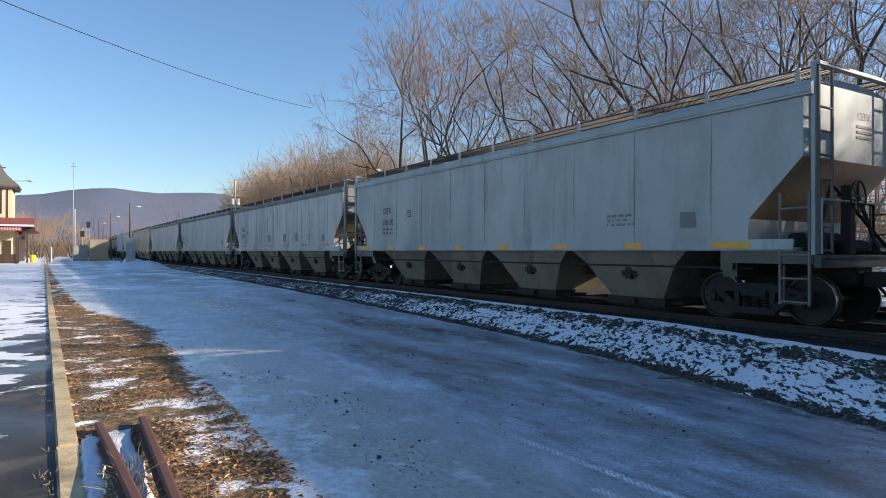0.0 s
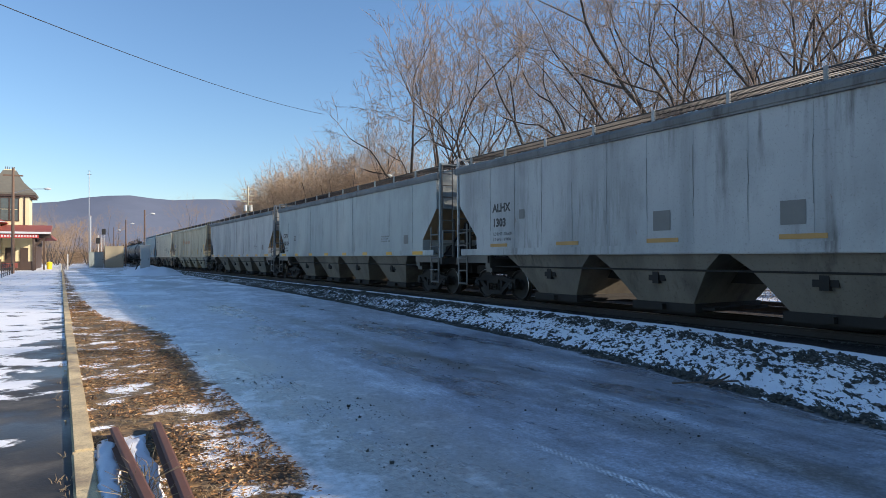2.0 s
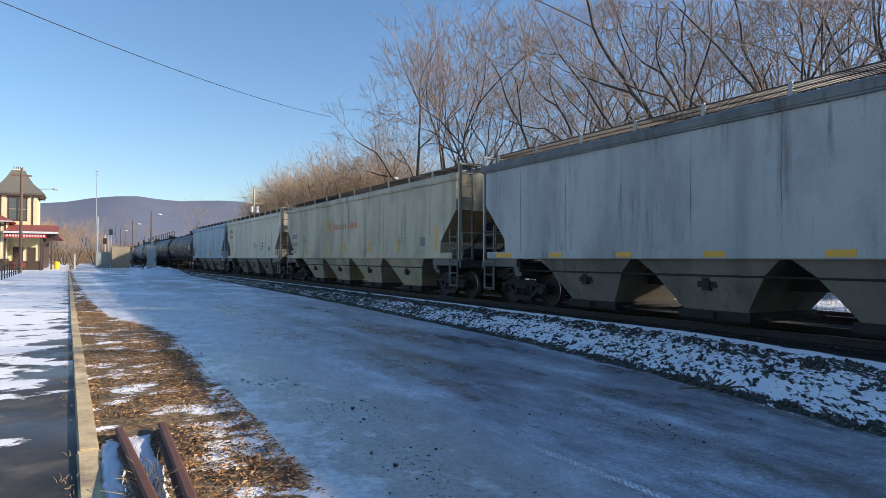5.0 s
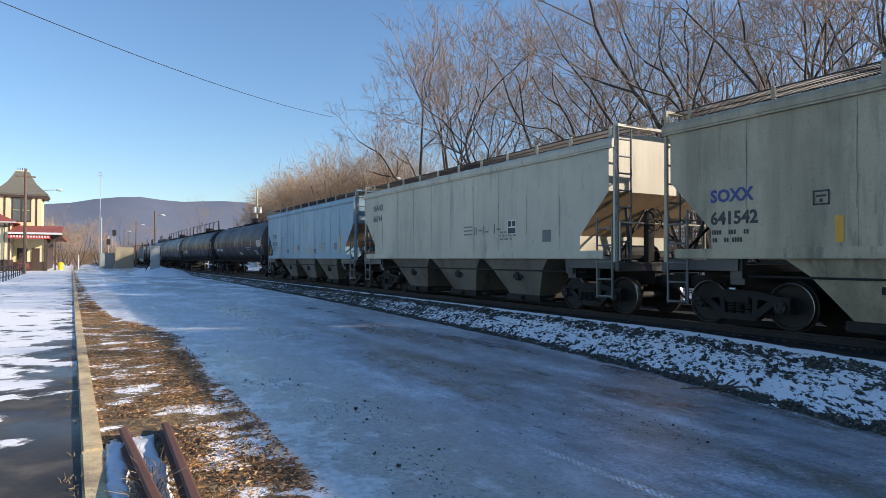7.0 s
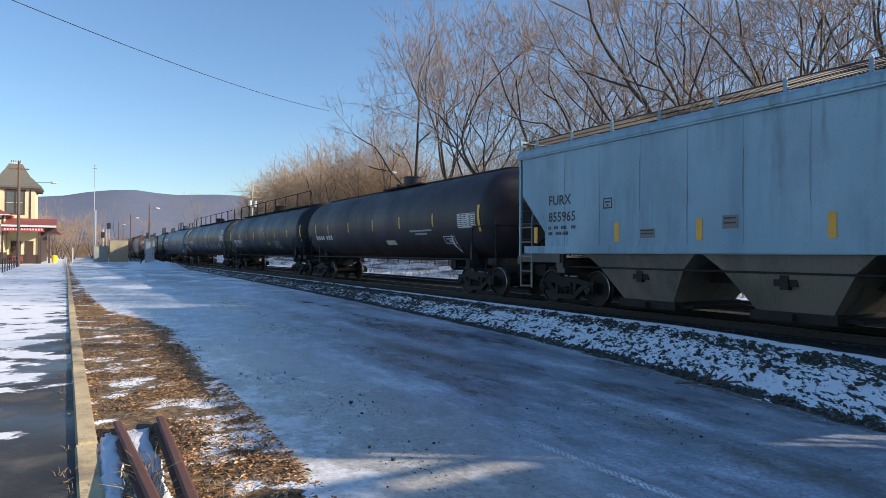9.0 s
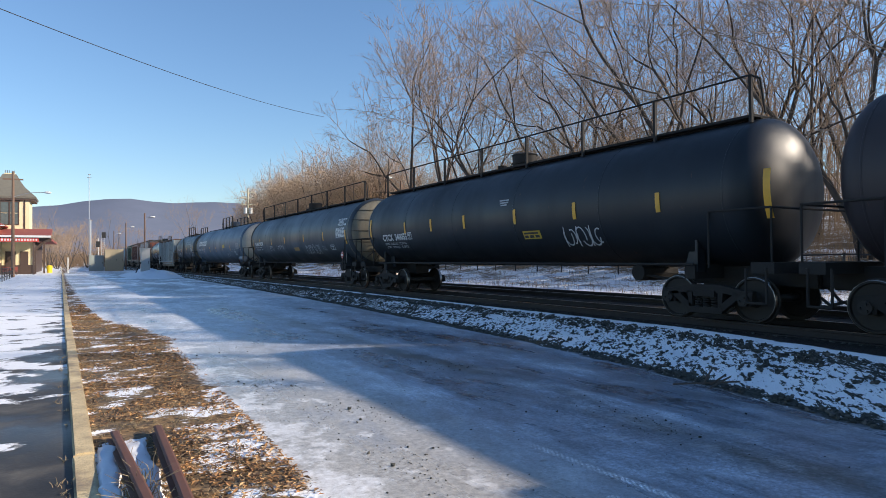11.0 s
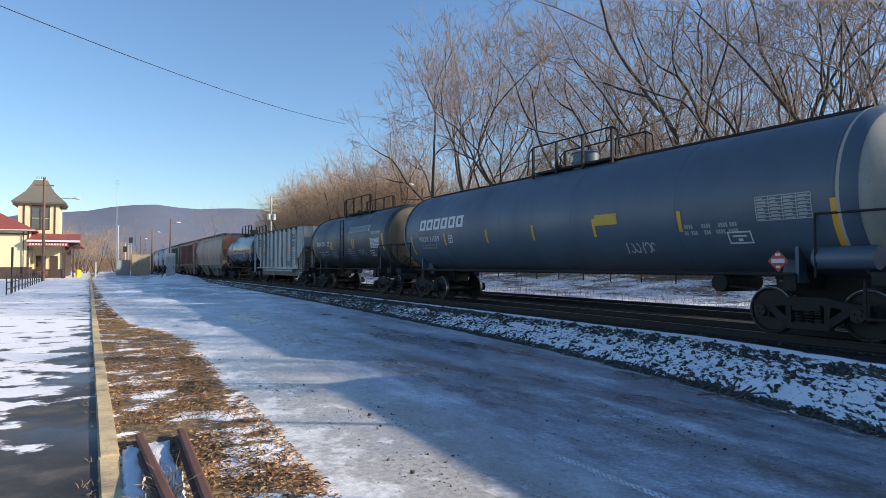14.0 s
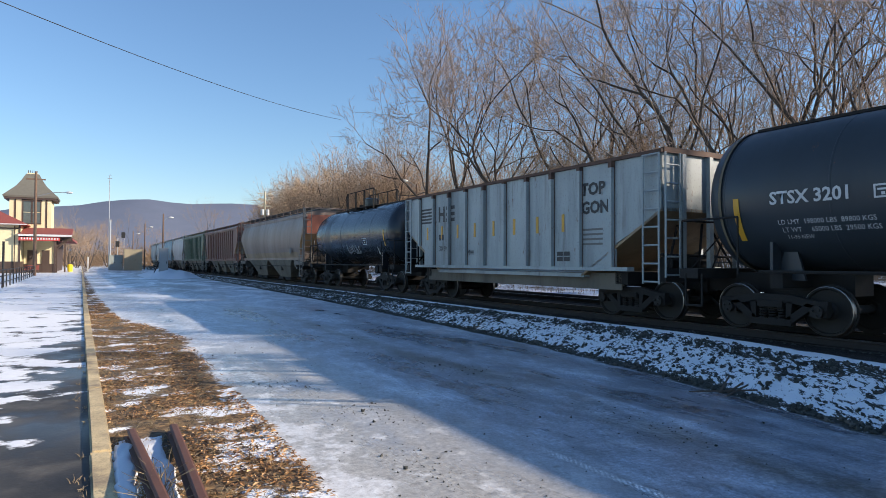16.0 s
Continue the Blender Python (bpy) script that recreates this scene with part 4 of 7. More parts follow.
c, hb, spot = tank_car("long black pressure tank car with scrawled graffiti", 8.65, P_BLACK, full_rail=True, dome=-0.15, shift=0.1, straps=True, end_paint=P_END,
                       slabs=[(y, 2.25, 0.42, 0.10) for y in (6.58, 3.91, 1.15, -2.3, -5.3)] + [(-8.2, 2.03, 0.63, 0.13), (8.3, 2.0, 0.7, 0.1)])
wording("GAMX 90038", 0.33, M_WHITE, c, spot(7.69, 2.25), bold=0.01)
small_print(M_WHITE, c, spot(7.6, 1.95), 1.6, 2, 0.08, 0.15, 3)
bars(M_TABLE, c, spot(-7.0, 2.3, -0.006), [(0, 0, 1.25, 0.5)], "panel")
table_mark(M_WHITE, c, spot(-7.12, 2.35), 1.05, 0.42)
for k, (w_, ln) in enumerate(((0.0, "NON ODORIZED"), (0.12, "LIQUEFIED"), (0.06, "PETROLEUM GAS"))):
    wording(ln, 0.135, M_WHITE, c, spot(-7.25 - w_, 3.13 - 0.12 * k), slant=0.25, bold=0.005)
frame_mark(M_WHITE, c, spot(-6.08, 1.79), 0.58, 0.24)
bars(M_OCHRE, c, spot(-0.38, 1.82), [(0, 0, 0.85, 0.18)], "panel")
small_print(M_FAINT, c, spot(-4.9, 1.78), 0.7, 3, 0.045, 0.075, 4)
graffiti(c, spot, -2.4, 1.6, 2.2, 0.5, 13)
graffiti(c, spot, 4.4, 1.88, 1.0, 0.3, 5)
graffiti(c, spot, 2.9, 1.88, 1.6, 0.3, 8)
placard(c, spot, -7.1, 1.32)
roll_in(c, 178.3, 197.2)

c, hb, spot = tank_car("slate-grey tank car with white wordmark shape", 8.45, P_SLATE, dome=-0.6, shift=1.05, cage=True, end_paint=P_PALEEND,
                       slabs=[(y, 2.03, 0.44, 0.10) for y in (6.3, 3.53, 1.08, -1.45, -4.09)] + [(-7.3, 1.65, 0.8, 0.14), (9.0, 1.75, 0.7, 0.1)])
blocks_mark(M_WHITE, c, spot(8.2, 2.64), 6, 0.46, 0.40)
wording("PROX 31509", 0.30, M_WHITE, c, spot(8.3, 2.2))
small_print(M_FAINT, c, spot(8.2, 1.95), 1.4, 2, 0.06, 0.10, 6)
frame_mark(M_WHITE, c, spot(6.0, 2.12), 0.3, 0.26)
bars(M_YELLOWP, c, spot(-1.55, 2.30), [(0, 0, 0.77, 0.26)], "panel")
small_print(M_FAINT, c, spot(-4.2, 1.95), 1.5, 2, 0.085, 0.13, 5)
frame_mark(M_WHITE, c, spot(-5.22, 1.74), 0.52, 0.24)
table_mark(M_FAINT, c, spot(-5.92, 2.14), 1.05, 0.44)
graffiti(c, spot, -2.4, 1.6, 1.0, 0.26, 6)
placard(c, spot, -6.0, 1.2)
part("air_reservoir", tubes(0.20, [(-1.30, -9.0, 1.44), (-1.30, -8.0, 1.44)], n=14), P_SLATE, c, smooth=True)
roll_in(c, 198.15, 218.25)

c, hb, spot = tank_car("black syrup tank car with white lettering shapes", 5.2, P_BLACK, radius=1.43, dome=0.0, dome_h=0.14, shift=0.6, cage=True, end_paint=P_RUSTEND, side_steps=True,
                       slabs=[(5.55, 1.75, 0.8, 0.12), (2.58, 2.16, 0.44, 0.09), (2.38, 2.16, 0.44, 0.09), (-0.66, 2.16, 0.44, 0.1), (-0.88, 2.16, 0.44, 0.1), (-4.4, 2.0, 0.75, 0.12)])
wording("STSX 3201", 0.32, M_WHITE, c, spot(4.8, 2.39), bold=0.008)
frame_mark(M_WHITE, c, spot(3.03, 2.36), 0.28, 0.22)
wording("LD LMT  198000 LBS  89800 KGS", 0.12, M_WHITE, c, spot(4.7, 2.02))
wording("LT WT     65000 LBS  29500 KGS", 0.12, M_WHITE, c, spot(4.65, 1.88))
wording("11-95 NEW", 0.10, M_WHITE, c, spot(4.6, 1.76))
blocks_mark(M_WHITE, c, spot(-0.24, 2.93), 9, 0.21, 0.28, slant=0.22, hollow=False)
wording("CORN SYRUP", 0.18, M_WHITE, c, spot(-3.06, 2.76))
table_mark(M_WHITE, c, spot(-3.03, 2.13), 1.05, 0.42)
frame_mark(M_WHITE, c, spot(-2.8, 1.78), 0.55, 0.24)
small_print(M_FAINT, c, spot(0.0, 1.5), 0.9, 7, 0.05, 0.10, 7)
small_print(M_FAINT, c, spot(2.6, 1.75), 0.9, 4, 0.045, 0.08, 8)
small_print(M_FAINT, c, spot(-1.3, 1.85), 0.9, 3, 0.05, 0.09, 9)
roll_in(c, 217.8, 230.8)

c, hb = open_hopper("chalky grey open-top hopper with rust-streaked posts", 14.1, P_GON)
wording("TOP", 0.42, M_BLACK, c, side_spot(-3.72, 3.0, -1.514), bold=0.016, wide=1.05)
wording("GON", 0.42, M_BLACK, c, side_spot(-3.74, 2.54, -1.514), bold=0.016, wide=1.0)
bars(M_BLACK, c, side_spot(5.2, 2.72, -1.513), [(0, 0.12 * k, 1.25 - 0.05 * k, 0.07) for k in range(5)] + [(1.42, 0.0, 0.1, 0.55), (1.75, 0.0, 0.1, 0.55), (1.5, 0.22, 0.28, 0.12), (1.95, 0.0, 0.6, 0.12), (1.95, 0.2, 0.6, 0.12), (1.95, 0.42, 0.6, 0.12)], "emblem")
bars(M_BLACK, c, side_spot(3.75, 2.08, -1.513), [(0, 0, 0.14, 0.2), (0.2, 0, 0.14, 0.2)])
wording("30 942", 0.27, M_BLACK, c, side_spot(3.74, 1.70, -1.513))
wording("MW", 0.26, M_BLACK, c, side_spot(1.85, 1.54, -1.513))
bars(M_BLACK, c, side_spot(-2.78, 1.35, -1.513), [(0, 0.0, 0.24, 0.11), (0.27, 0.0, 0.24, 0.11), (0, 0.14, 0.24, 0.11), (0.27, 0.14, 0.24, 0.11)], "data_panel")
bars(M_PATCH, c, side_spot(-3.8, 1.75, -1.513), [(0, 0.12 * k, 0.7, 0.05) for k in range(4)])
roll_in(c, 230.2, 244.3)

c, hb, spot = tank_car("glossy black short tank car with small dome cage", 4.7, P_GLOSS, radius=1.42, dome=0.3, shift=0, cage=True, slabs=[(-4.3, 2.0, 0.7, 0.1)])
graffiti(c, spot, 0.3, 1.7, 1.8, 0.4, 9)
frame_mark(M_WHITE, c, spot(-1.9, 2.1), 0.5, 0.3)
diamond(c, spot, -3.3, 1.35, M_WHITE)
roll_in(c, 244.3, 256.7)

c, hb = hopper_car("brown round-sided covered hopper with red end", 17.7, 2, P_BROWN, round_side=0.28, yellow="", seams=0, end_colour=P_REDEND)
roll_in(c, 256.7, 274.4)
c, hb = hopper_car("maroon covered hopper with ribbed sides", 16.2, 3, P_MAROON, ribs=1, yellow="", seams=14)
roll_in(c, 274.4, 290.6)
c, hb = hopper_car("dark green covered hopper with ribbed sides", 15.9, 3, P_GREEN, ribs=1, yellow="", seams=13)
roll_in(c, 290.6, 306.5)
for front, rear, pp in ((306.5, 318.9, P_GREY3), (318.9, 331.3, P_BLUE), (331.3, 345.4, P_GREY3), (345.4, 359.5, P_GREY)):
    c, hb = hopper_car("distant pale grey covered hopper car", rear - front, 2, pp, round_side=0.2, yellow="", seams=0)
    roll_in(c, front, rear)

# ---- ground ----


def foot_x(y):
    """Where the embankment starts, along the lot."""
    pts = ((-60, 6.2), (3, 6.5), (5, 6.9), (7, 7.2), (10, 7.6), (20, 8.1), (30, 8.3), (60, 8.6), (100, 8.2), (200, 6.5), (800, 6.5))
    for (a, p), (b, q) in zip(pts, pts[1:]):
        if y <= b:
            return p + (q - p) * (max(y, a) - a) / (b - a)
    return pts[-1][1]


def crest_x(y):
    """Where the embankment meets the ballast."""
    return line_at(y)[0] - 2.15 - 0.20 * max(0.0, min(4.0, 8.0 - y))


def kerb_x(y):
    return 0.09 - 0.0235 * y


def rough(x, y, s, a):
    return a * noise.noise((x * s, y * s, 0.3))


def height(x, y):
    """The lie of the land."""
    cx = line_at(y)[0]
    d = x - cx
    f = foot_x(y) - CENTRE_X + 0.0
    f = min(-2.5, foot_x(y) - cx)
    if d < f:
        return 0.0 + rough(x, y, 0.4, 0.012)
    e = crest_x(y) - cx
    if d < e:
        t = (d - f) / (e - f)
        return 0.29 * t ** 0.9 + (rough(x, y, 2.1, 0.05) + rough(x, y, 6.0, 0.025)) * math.sin(math.pi * min(1, t))
    if d < 6.2:
        return 0.15 + 0.14 * max(0.0, (d + 1.3) / (e + 1.3))
    z = 0.14 - min(1, (d - 6.2) / 1.5) * 0.16
    if d > 8:
        z += rough(x, y, 0.25, 0.10) + rough(x, y, 1.1, 0.04)
    if d > 13:
        z += (d - 13) * 0.20 if d < 80 else 13.4 + (d - 80) * 0.02
    return z


def strip(name, xs, ys, z, material, label, category, smooth=True):
    bm = bmesh.new()
    g = [[bm.verts.new((x(y) if callable(x) else x, y, 0)) for y in ys] for x in xs]
    for col in g:
        for v in col:
            v.co.z = z(v.co.x, v.co.y)
    for a, b in zip(g, g[1:]):
        for k in range(len(ys) - 1):
            bm.faces.new((a[k], b[k], b[k + 1], a[k + 1]))
    return tagged(part(name, bm, material, smooth=smooth), label, category, kind="structure")


def spread(a, b, n, p=1.0):
    return [a + (b - a) * (k / (n - 1)) ** p for k in range(n)]


def leaf_edge(y):
    """Outer edge of the leaf strip beside the kerb."""
    pts = ((-60, 1.5), (4, 1.45), (12, 1.55), (14.5, 1.6), (17, 1.25), (20, 0.5), (26, 0.15), (34, -0.1), (60, -0.9), (96, -1.9), (5000, -1.9))
    for (a, p), (b, q) in zip(pts, pts[1:]):
        if y <= b:
            return p + (q - p) * (max(y, a) - a) / (b - a)
    return -1.9


# icy lot, leaf strip, embankment, track bed and field are one continuous sheet
def ground_material():
    n = Nodes("winter_ground", 0.6)

    def attr(name):
        a = n.t.nodes.new("ShaderNodeAttribute")
        a.attribute_name = name
        return a.outputs["Fac"]

    def step(v, a, b):
        m = n.t.nodes.new("ShaderNodeMapRange")
        n.put(m.inputs["Value"], v)
        m.inputs["From Min"].default_value, m.inputs["From Max"].default_value = a, b
        return m.outputs["Result"]

    x, y = n.axis(0), n.axis(1)
    leafd, bank, bed, crestd = attr("leaf_side"), attr("bank_rise"), attr("bed_side"), attr("crest_side")
    big, mid, fine = n.noise(0.22, detail=4), n.noise(1.5, detail=7, rough=0.65), n.noise(14.0, detail=6, rough=0.7)
    wob = n.math("SUBTRACT", mid, 0.5)
    # ice over gravel, drawn out along the way cars go
    along = n.noise(0.7, n.scaled(1.0, 0.22, 1, 0.12), detail=9, rough=0.64)
    blot = n.noise(2.6, n.scaled(1.0, 0.55, 1, 0.3), detail=8, rough=0.68)
    alb = n.math("ADD", n.math("MULTIPLY", along, 0.6), n.math("MULTIPLY", blot, 0.4))
    # whiter towards the kerb side, greyer and smoother in the middle
    alb = n.math("ADD", alb, n.math("MULTIPLY", n.math("SUBTRACT", 0.80, step(x, 1.5, 5.0)), 0.08))
    ice = n.ramp(alb, [(0.37, (0.085, 0.087, 0.094)), (0.46, (0.215, 0.237, 0.282)), (0.55, (0.36, 0.40, 0.472)), (0.64, (0.66, 0.71, 0.78))])
    # bare wheel tracks
    t1 = n.math("ABSOLUTE", n.math("SUBTRACT", n.math("ADD", x, n.math("MULTIPLY", big, 0.9)), 5.30))
    t2 = n.math("ABSOLUTE", n.math("SUBTRACT", n.math("ADD", x, n.math("MULTIPLY", big, 0.9)), 3.35))
    dark = n.math("MULTIPLY", n.math("SUBTRACT", 1.0, step(t1, 0.05, 0.40)), step(n.noise(1.1, n.scaled(1.0, 0.5, 1), detail=8, rough=0.7), 0.36, 0.56))
    dark2 = n.math("MULTIPLY", n.math("SUBTRACT", 1.0, step(t2, 0.02, 0.20)), n.math("MULTIPLY", step(mid, 0.40, 0.66), 0.7))
    ice = n.mix(n.math("MULTIPLY", dark, 0.85), ice, (0.095, 0.088, 0.068))
    ice = n.mix(dark2, ice, (0.20, 0.19, 0.18))
    snow = n.mix(n.noise(5.0, detail=6), (0.84, 0.87, 0.91), (0.95, 0.96, 0.97))
    packed = n.mix(n.math("ADD", n.math("MULTIPLY", fine, 0.5), n.math("MULTIPLY", mid, 0.5)), (0.28, 0.29, 0.31), (0.80, 0.83, 0.87))
    # more packed snow away down the lot, and a little along the leaves
    sn = n.math("ADD", n.math("ADD", n.math("MULTIPLY", along, 0.6), n.math("MULTIPLY", mid, 0.4)), n.math("MULTIPLY", step(y, 8.0, 30.0), 0.17))
    sn = n.math("ADD", sn, n.math("MULTIPLY", n.math("SUBTRACT", 1.0, step(leafd, 0.0, 0.6)), 0.04))
    lot = n.mix(n.math("MULTIPLY", step(sn, 0.53, 0.68), 0.9), ice, packed)
    # a frozen tread mark
    lean = n.math("ADD", n.math("ADD", x, n.math("MULTIPLY", y, 0.055)), n.math("MULTIPLY", wob, 0.07))
    tm = n.math("MINIMUM", n.math("ABSOLUTE", n.math("SUBTRACT", lean, 3.685)), n.math("ADD", n.math("ABSOLUTE", n.math("SUBTRACT", lean, 3.34)), step(y, 3.2, 3.6)))
    tw = n.t.nodes.new("ShaderNodeTexWave")
    tw.inputs["Scale"].default_value, tw.inputs["Distortion"].default_value = 9.0, 3.5
    n.t.links.new(n.scaled(1, 1, 1, 0.6), tw.inputs["Vector"])
    tread = n.math("MULTIPLY", n.math("SUBTRACT", 1.0, step(tm, 0.022, 0.06)), n.math("MULTIPLY", n.math("MULTIPLY_ADD", step(tw.outputs["Fac"], 0.3, 0.6), 0.7), n.math("SUBTRACT", 1.0, step(y, 4.2, 4.6))))
    lot = n.mix(n.math("MULTIPLY", n.math("MULTIPLY", tread, step(fine, 0.30, 0.55)), 0.9), lot, snow)
    # grit
    grit = n.noise(38.0, detail=3)
    lot = n.mix(n.math("MULTIPLY", step(grit, 0.62, 0.70), n.math("MULTIPLY", step(mid, 0.45, 0.7), 0.7)), lot, (0.05, 0.048, 0.045))
    pits = n.noise(11.0, n.along(1.1, 1.8), detail=8, rough=0.72)
    lot = n.mix(n.math("MULTIPLY", step(pits, 0.53, 0.66), n.math("MULTIPLY", step(along, 0.42, 0.58), 0.38)), lot, (0.20, 0.195, 0.185))
    lot = n.mix(n.math("MULTIPLY", step(n.noise(85.0, detail=2), 0.61, 0.66), 0.35), lot, (0.07, 0.065, 0.06))
    spots = n.noise(6.0, detail=3)
    lot = n.mix(n.math("MULTIPLY", step(spots, 0.66, 0.70), 0.7), lot, (0.08, 0.08, 0.075))
    lot = n.mix(0.8, lot, n.ramp(n.noise(24.0, detail=9, rough=0.85), [(0.34, 0.22), (0.5, 1.0), (0.66, 1.9)]), "MULTIPLY")
    lot = n.mix(0.7, lot, n.ramp(n.noise(4.5, n.along(1.45, 2.6), detail=9, rough=0.75), [(0.32, 0.45), (0.5, 1.0), (0.68, 1.5)]), "MULTIPLY")
    # old snow and wet bare patches far down the lot
    far = n.noise(0.35, n.scaled(1.0, 0.5, 1), detail=8, rough=0.68)
    farm = step(y, 16.0, 40.0)
    lot = n.mix(n.math("MULTIPLY", farm, step(far, 0.52, 0.57)), lot, snow)
    lot = n.mix(n.math("MULTIPLY", n.math("MULTIPLY", farm, step(far, 0.47, 0.43)), 0.6), lot, (0.10, 0.10, 0.10))
    # sand and grit trodden into the ice near the lot's end, sunlight painted in
    sunlit_sand = n.math("MULTIPLY", n.math("MULTIPLY", n.math("SUBTRACT", 1.0, step(y, 9.0, 15.0)), step(leafd, 2.3, 0.9)), step(n.noise(1.1, n.along(1.35, 2.0), detail=8, rough=0.68), 0.26, 0.48))
    lot = n.mix(n.math("MULTIPLY", sunlit_sand, 0.9), lot, n.mix(step(n.noise(16.0, detail=9, rough=0.8), 0.28, 0.74), (0.105, 0.094, 0.076), (0.78, 0.745, 0.665)))
    # ragged snow along the edge of the leaves
    rag = n.math("ADD", n.noise(2.2, n.scaled(1.0, 0.8, 1), detail=9, rough=0.72), n.math("MULTIPLY", n.math("SUBTRACT", 1.0, step(leafd, -0.2, 0.75)), 0.16))
    rag = n.math("ADD", rag, n.math("MULTIPLY", n.math("SUBTRACT", 1.0, step(y, 5.5, 12.0)), 0.035))
    lot = n.mix(n.math("MULTIPLY", step(rag, 0.58, 0.66), n.math("MULTIPLY_ADD", step(leafd, 1.8, 0.9), 0.65)), lot, n.mix(step(fine, 0.3, 0.65), (0.50, 0.48, 0.45), (0.93, 0.93, 0.92)))
    for k in n.t.nodes:
        if k.type == "MATH" and k.operation == "MULTIPLY_ADD" and abs(k.inputs[1].default_value - 0.65) < 1e-4:
            k.inputs[2].default_value = 0.25
    # leaf litter by the kerb
    leaf = n.ramp(n.cells(24.0, out="Color"), [(0.1, (0.045, 0.032, 0.02)), (0.5, (0.17, 0.105, 0.05)), (0.9, (0.40, 0.25, 0.11))])
    leaf = n.mix(n.math("MULTIPLY", step(n.noise(0.9, detail=6, rough=0.65), 0.46, 0.60), 0.8), leaf, n.mix(fine, (0.04, 0.037, 0.03), (0.16, 0.135, 0.10)))
    patch = n.noise(1.25, n.scaled(0.95, 1.25, 1), detail=7, rough=0.66)
    leaf = n.mix(step(n.math("ADD", patch, n.math("MULTIPLY", step(leafd, -0.75, -0.1), n.math("MULTIPLY", n.math("SUBTRACT", 1.0, step(y, 6.0, 9.0)), 0.12))), 0.548, 0.575), leaf, snow)
    fl = step(n.math("ADD", leafd, n.math("ADD", n.math("MULTIPLY", wob, 1.1), n.math("MULTIPLY", n.math("SUBTRACT", fine, 0.5), 0.5))), 0.05, -0.06)
    g = n.mix(fl, lot, leaf)
    # embankment: snow with dark stones breaking through in slanting rows
    big_r = n.noise(1.35, n.along(0.62, 2.4), detail=5, rough=0.6)
    small_r = n.noise(12.5, n.along(0.75, 2.4), detail=7, rough=0.70, distort=0.4)
    rows = n.math("ADD", n.math("MULTIPLY", big_r, 0.26), n.math("MULTIPLY", small_r, 0.74))
    stone = n.ramp(n.cells(30.0, out="Color"), [(0.1, (0.016, 0.017, 0.015)), (0.9, (0.075, 0.078, 0.066))])
    foot = n.math("SUBTRACT", 1.0, step(n.math("ABSOLUTE", n.math("SUBTRACT", bank, 0.02)), 0.02, 0.12))
    crest = n.math("SUBTRACT", 1.0, step(n.math("ABSOLUTE", n.math("SUBTRACT", bank, 0.78)), 0.06, 0.18))
    cap = step(n.math("ADD", bank, n.math("MULTIPLY", wob, 0.10)), 0.90, 0.93)
    bare = n.math("ADD", n.math("MULTIPLY", foot, 0.12), n.math("ADD", n.math("MULTIPLY", crest, 0.055), n.math("MULTIPLY", step(y, 11.0, 24.0), 0.075)))
    bare = n.math("SUBTRACT", bare, n.math("MULTIPLY", cap, 0.15))
    bankc = n.mix(step(n.math("ADD", rows, bare), 0.522, 0.537), snow, stone)
    fb = step(n.math("ADD", bank, n.math("MULTIPLY", wob, 0.22)), -0.03, 0.01)
    g = n.mix(fb, g, bankc)
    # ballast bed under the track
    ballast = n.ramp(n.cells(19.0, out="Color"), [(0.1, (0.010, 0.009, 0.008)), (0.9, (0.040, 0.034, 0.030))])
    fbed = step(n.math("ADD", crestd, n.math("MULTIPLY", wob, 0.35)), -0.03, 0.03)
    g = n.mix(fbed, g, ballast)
    # field beyond: trodden snow with dry weeds, then forest floor
    weeds = n.ramp(n.noise(2.6, detail=8, rough=0.72), [(0.3, (0.09, 0.068, 0.043)), (0.7, (0.24, 0.18, 0.12))])
    ff = n.math("ADD", n.noise(0.5, n.scaled(1.6, 0.5, 1), detail=7, rough=0.66), n.math("MULTIPLY", step(bed, 8.0, 18.0), 0.20))
    field = n.mix(step(n.math("ADD", n.math("MULTIPLY", ff, 0.55), n.math("MULTIPLY", n.noise(5.0, detail=6, rough=0.75), 0.45)), 0.55, 0.62), snow, weeds)
    fbey = step(n.math("ADD", bed, n.math("MULTIPLY", wob, 0.9)), 6.6, 6.8)
    g = n.mix(fbey, g, field)
    n.color(g)
    icy = n.math("MULTIPLY", n.math("SUBTRACT", 1.0, fl), n.math("SUBTRACT", 1.0, fb))
    n.rough(n.mix(icy, (0.88, 0.88, 0.88), n.mix(step(sn, 0.5, 0.68), n.ramp(along, [(0.3, 0.20), (0.6, 0.36)]), (0.5, 0.5, 0.5))))
    n.put(n.b.inputs["Specular IOR Level"], n.math("MULTIPLY_ADD", icy, 0.55))
    n.t.nodes[-1].inputs[2].default_value = 0.3
    hgt = n.math("ADD", n.math("MULTIPLY", n.math("MULTIPLY", rows, fb), 5.0), n.math("ADD", n.math("MULTIPLY", mid, 0.35), n.math("MULTIPLY", fine, n.mix(icy, (0.8, 0.8, 0.8), (0.30, 0.30, 0.30)))))
    n.bump(hgt, 0.5, 0.035)
    return n.m


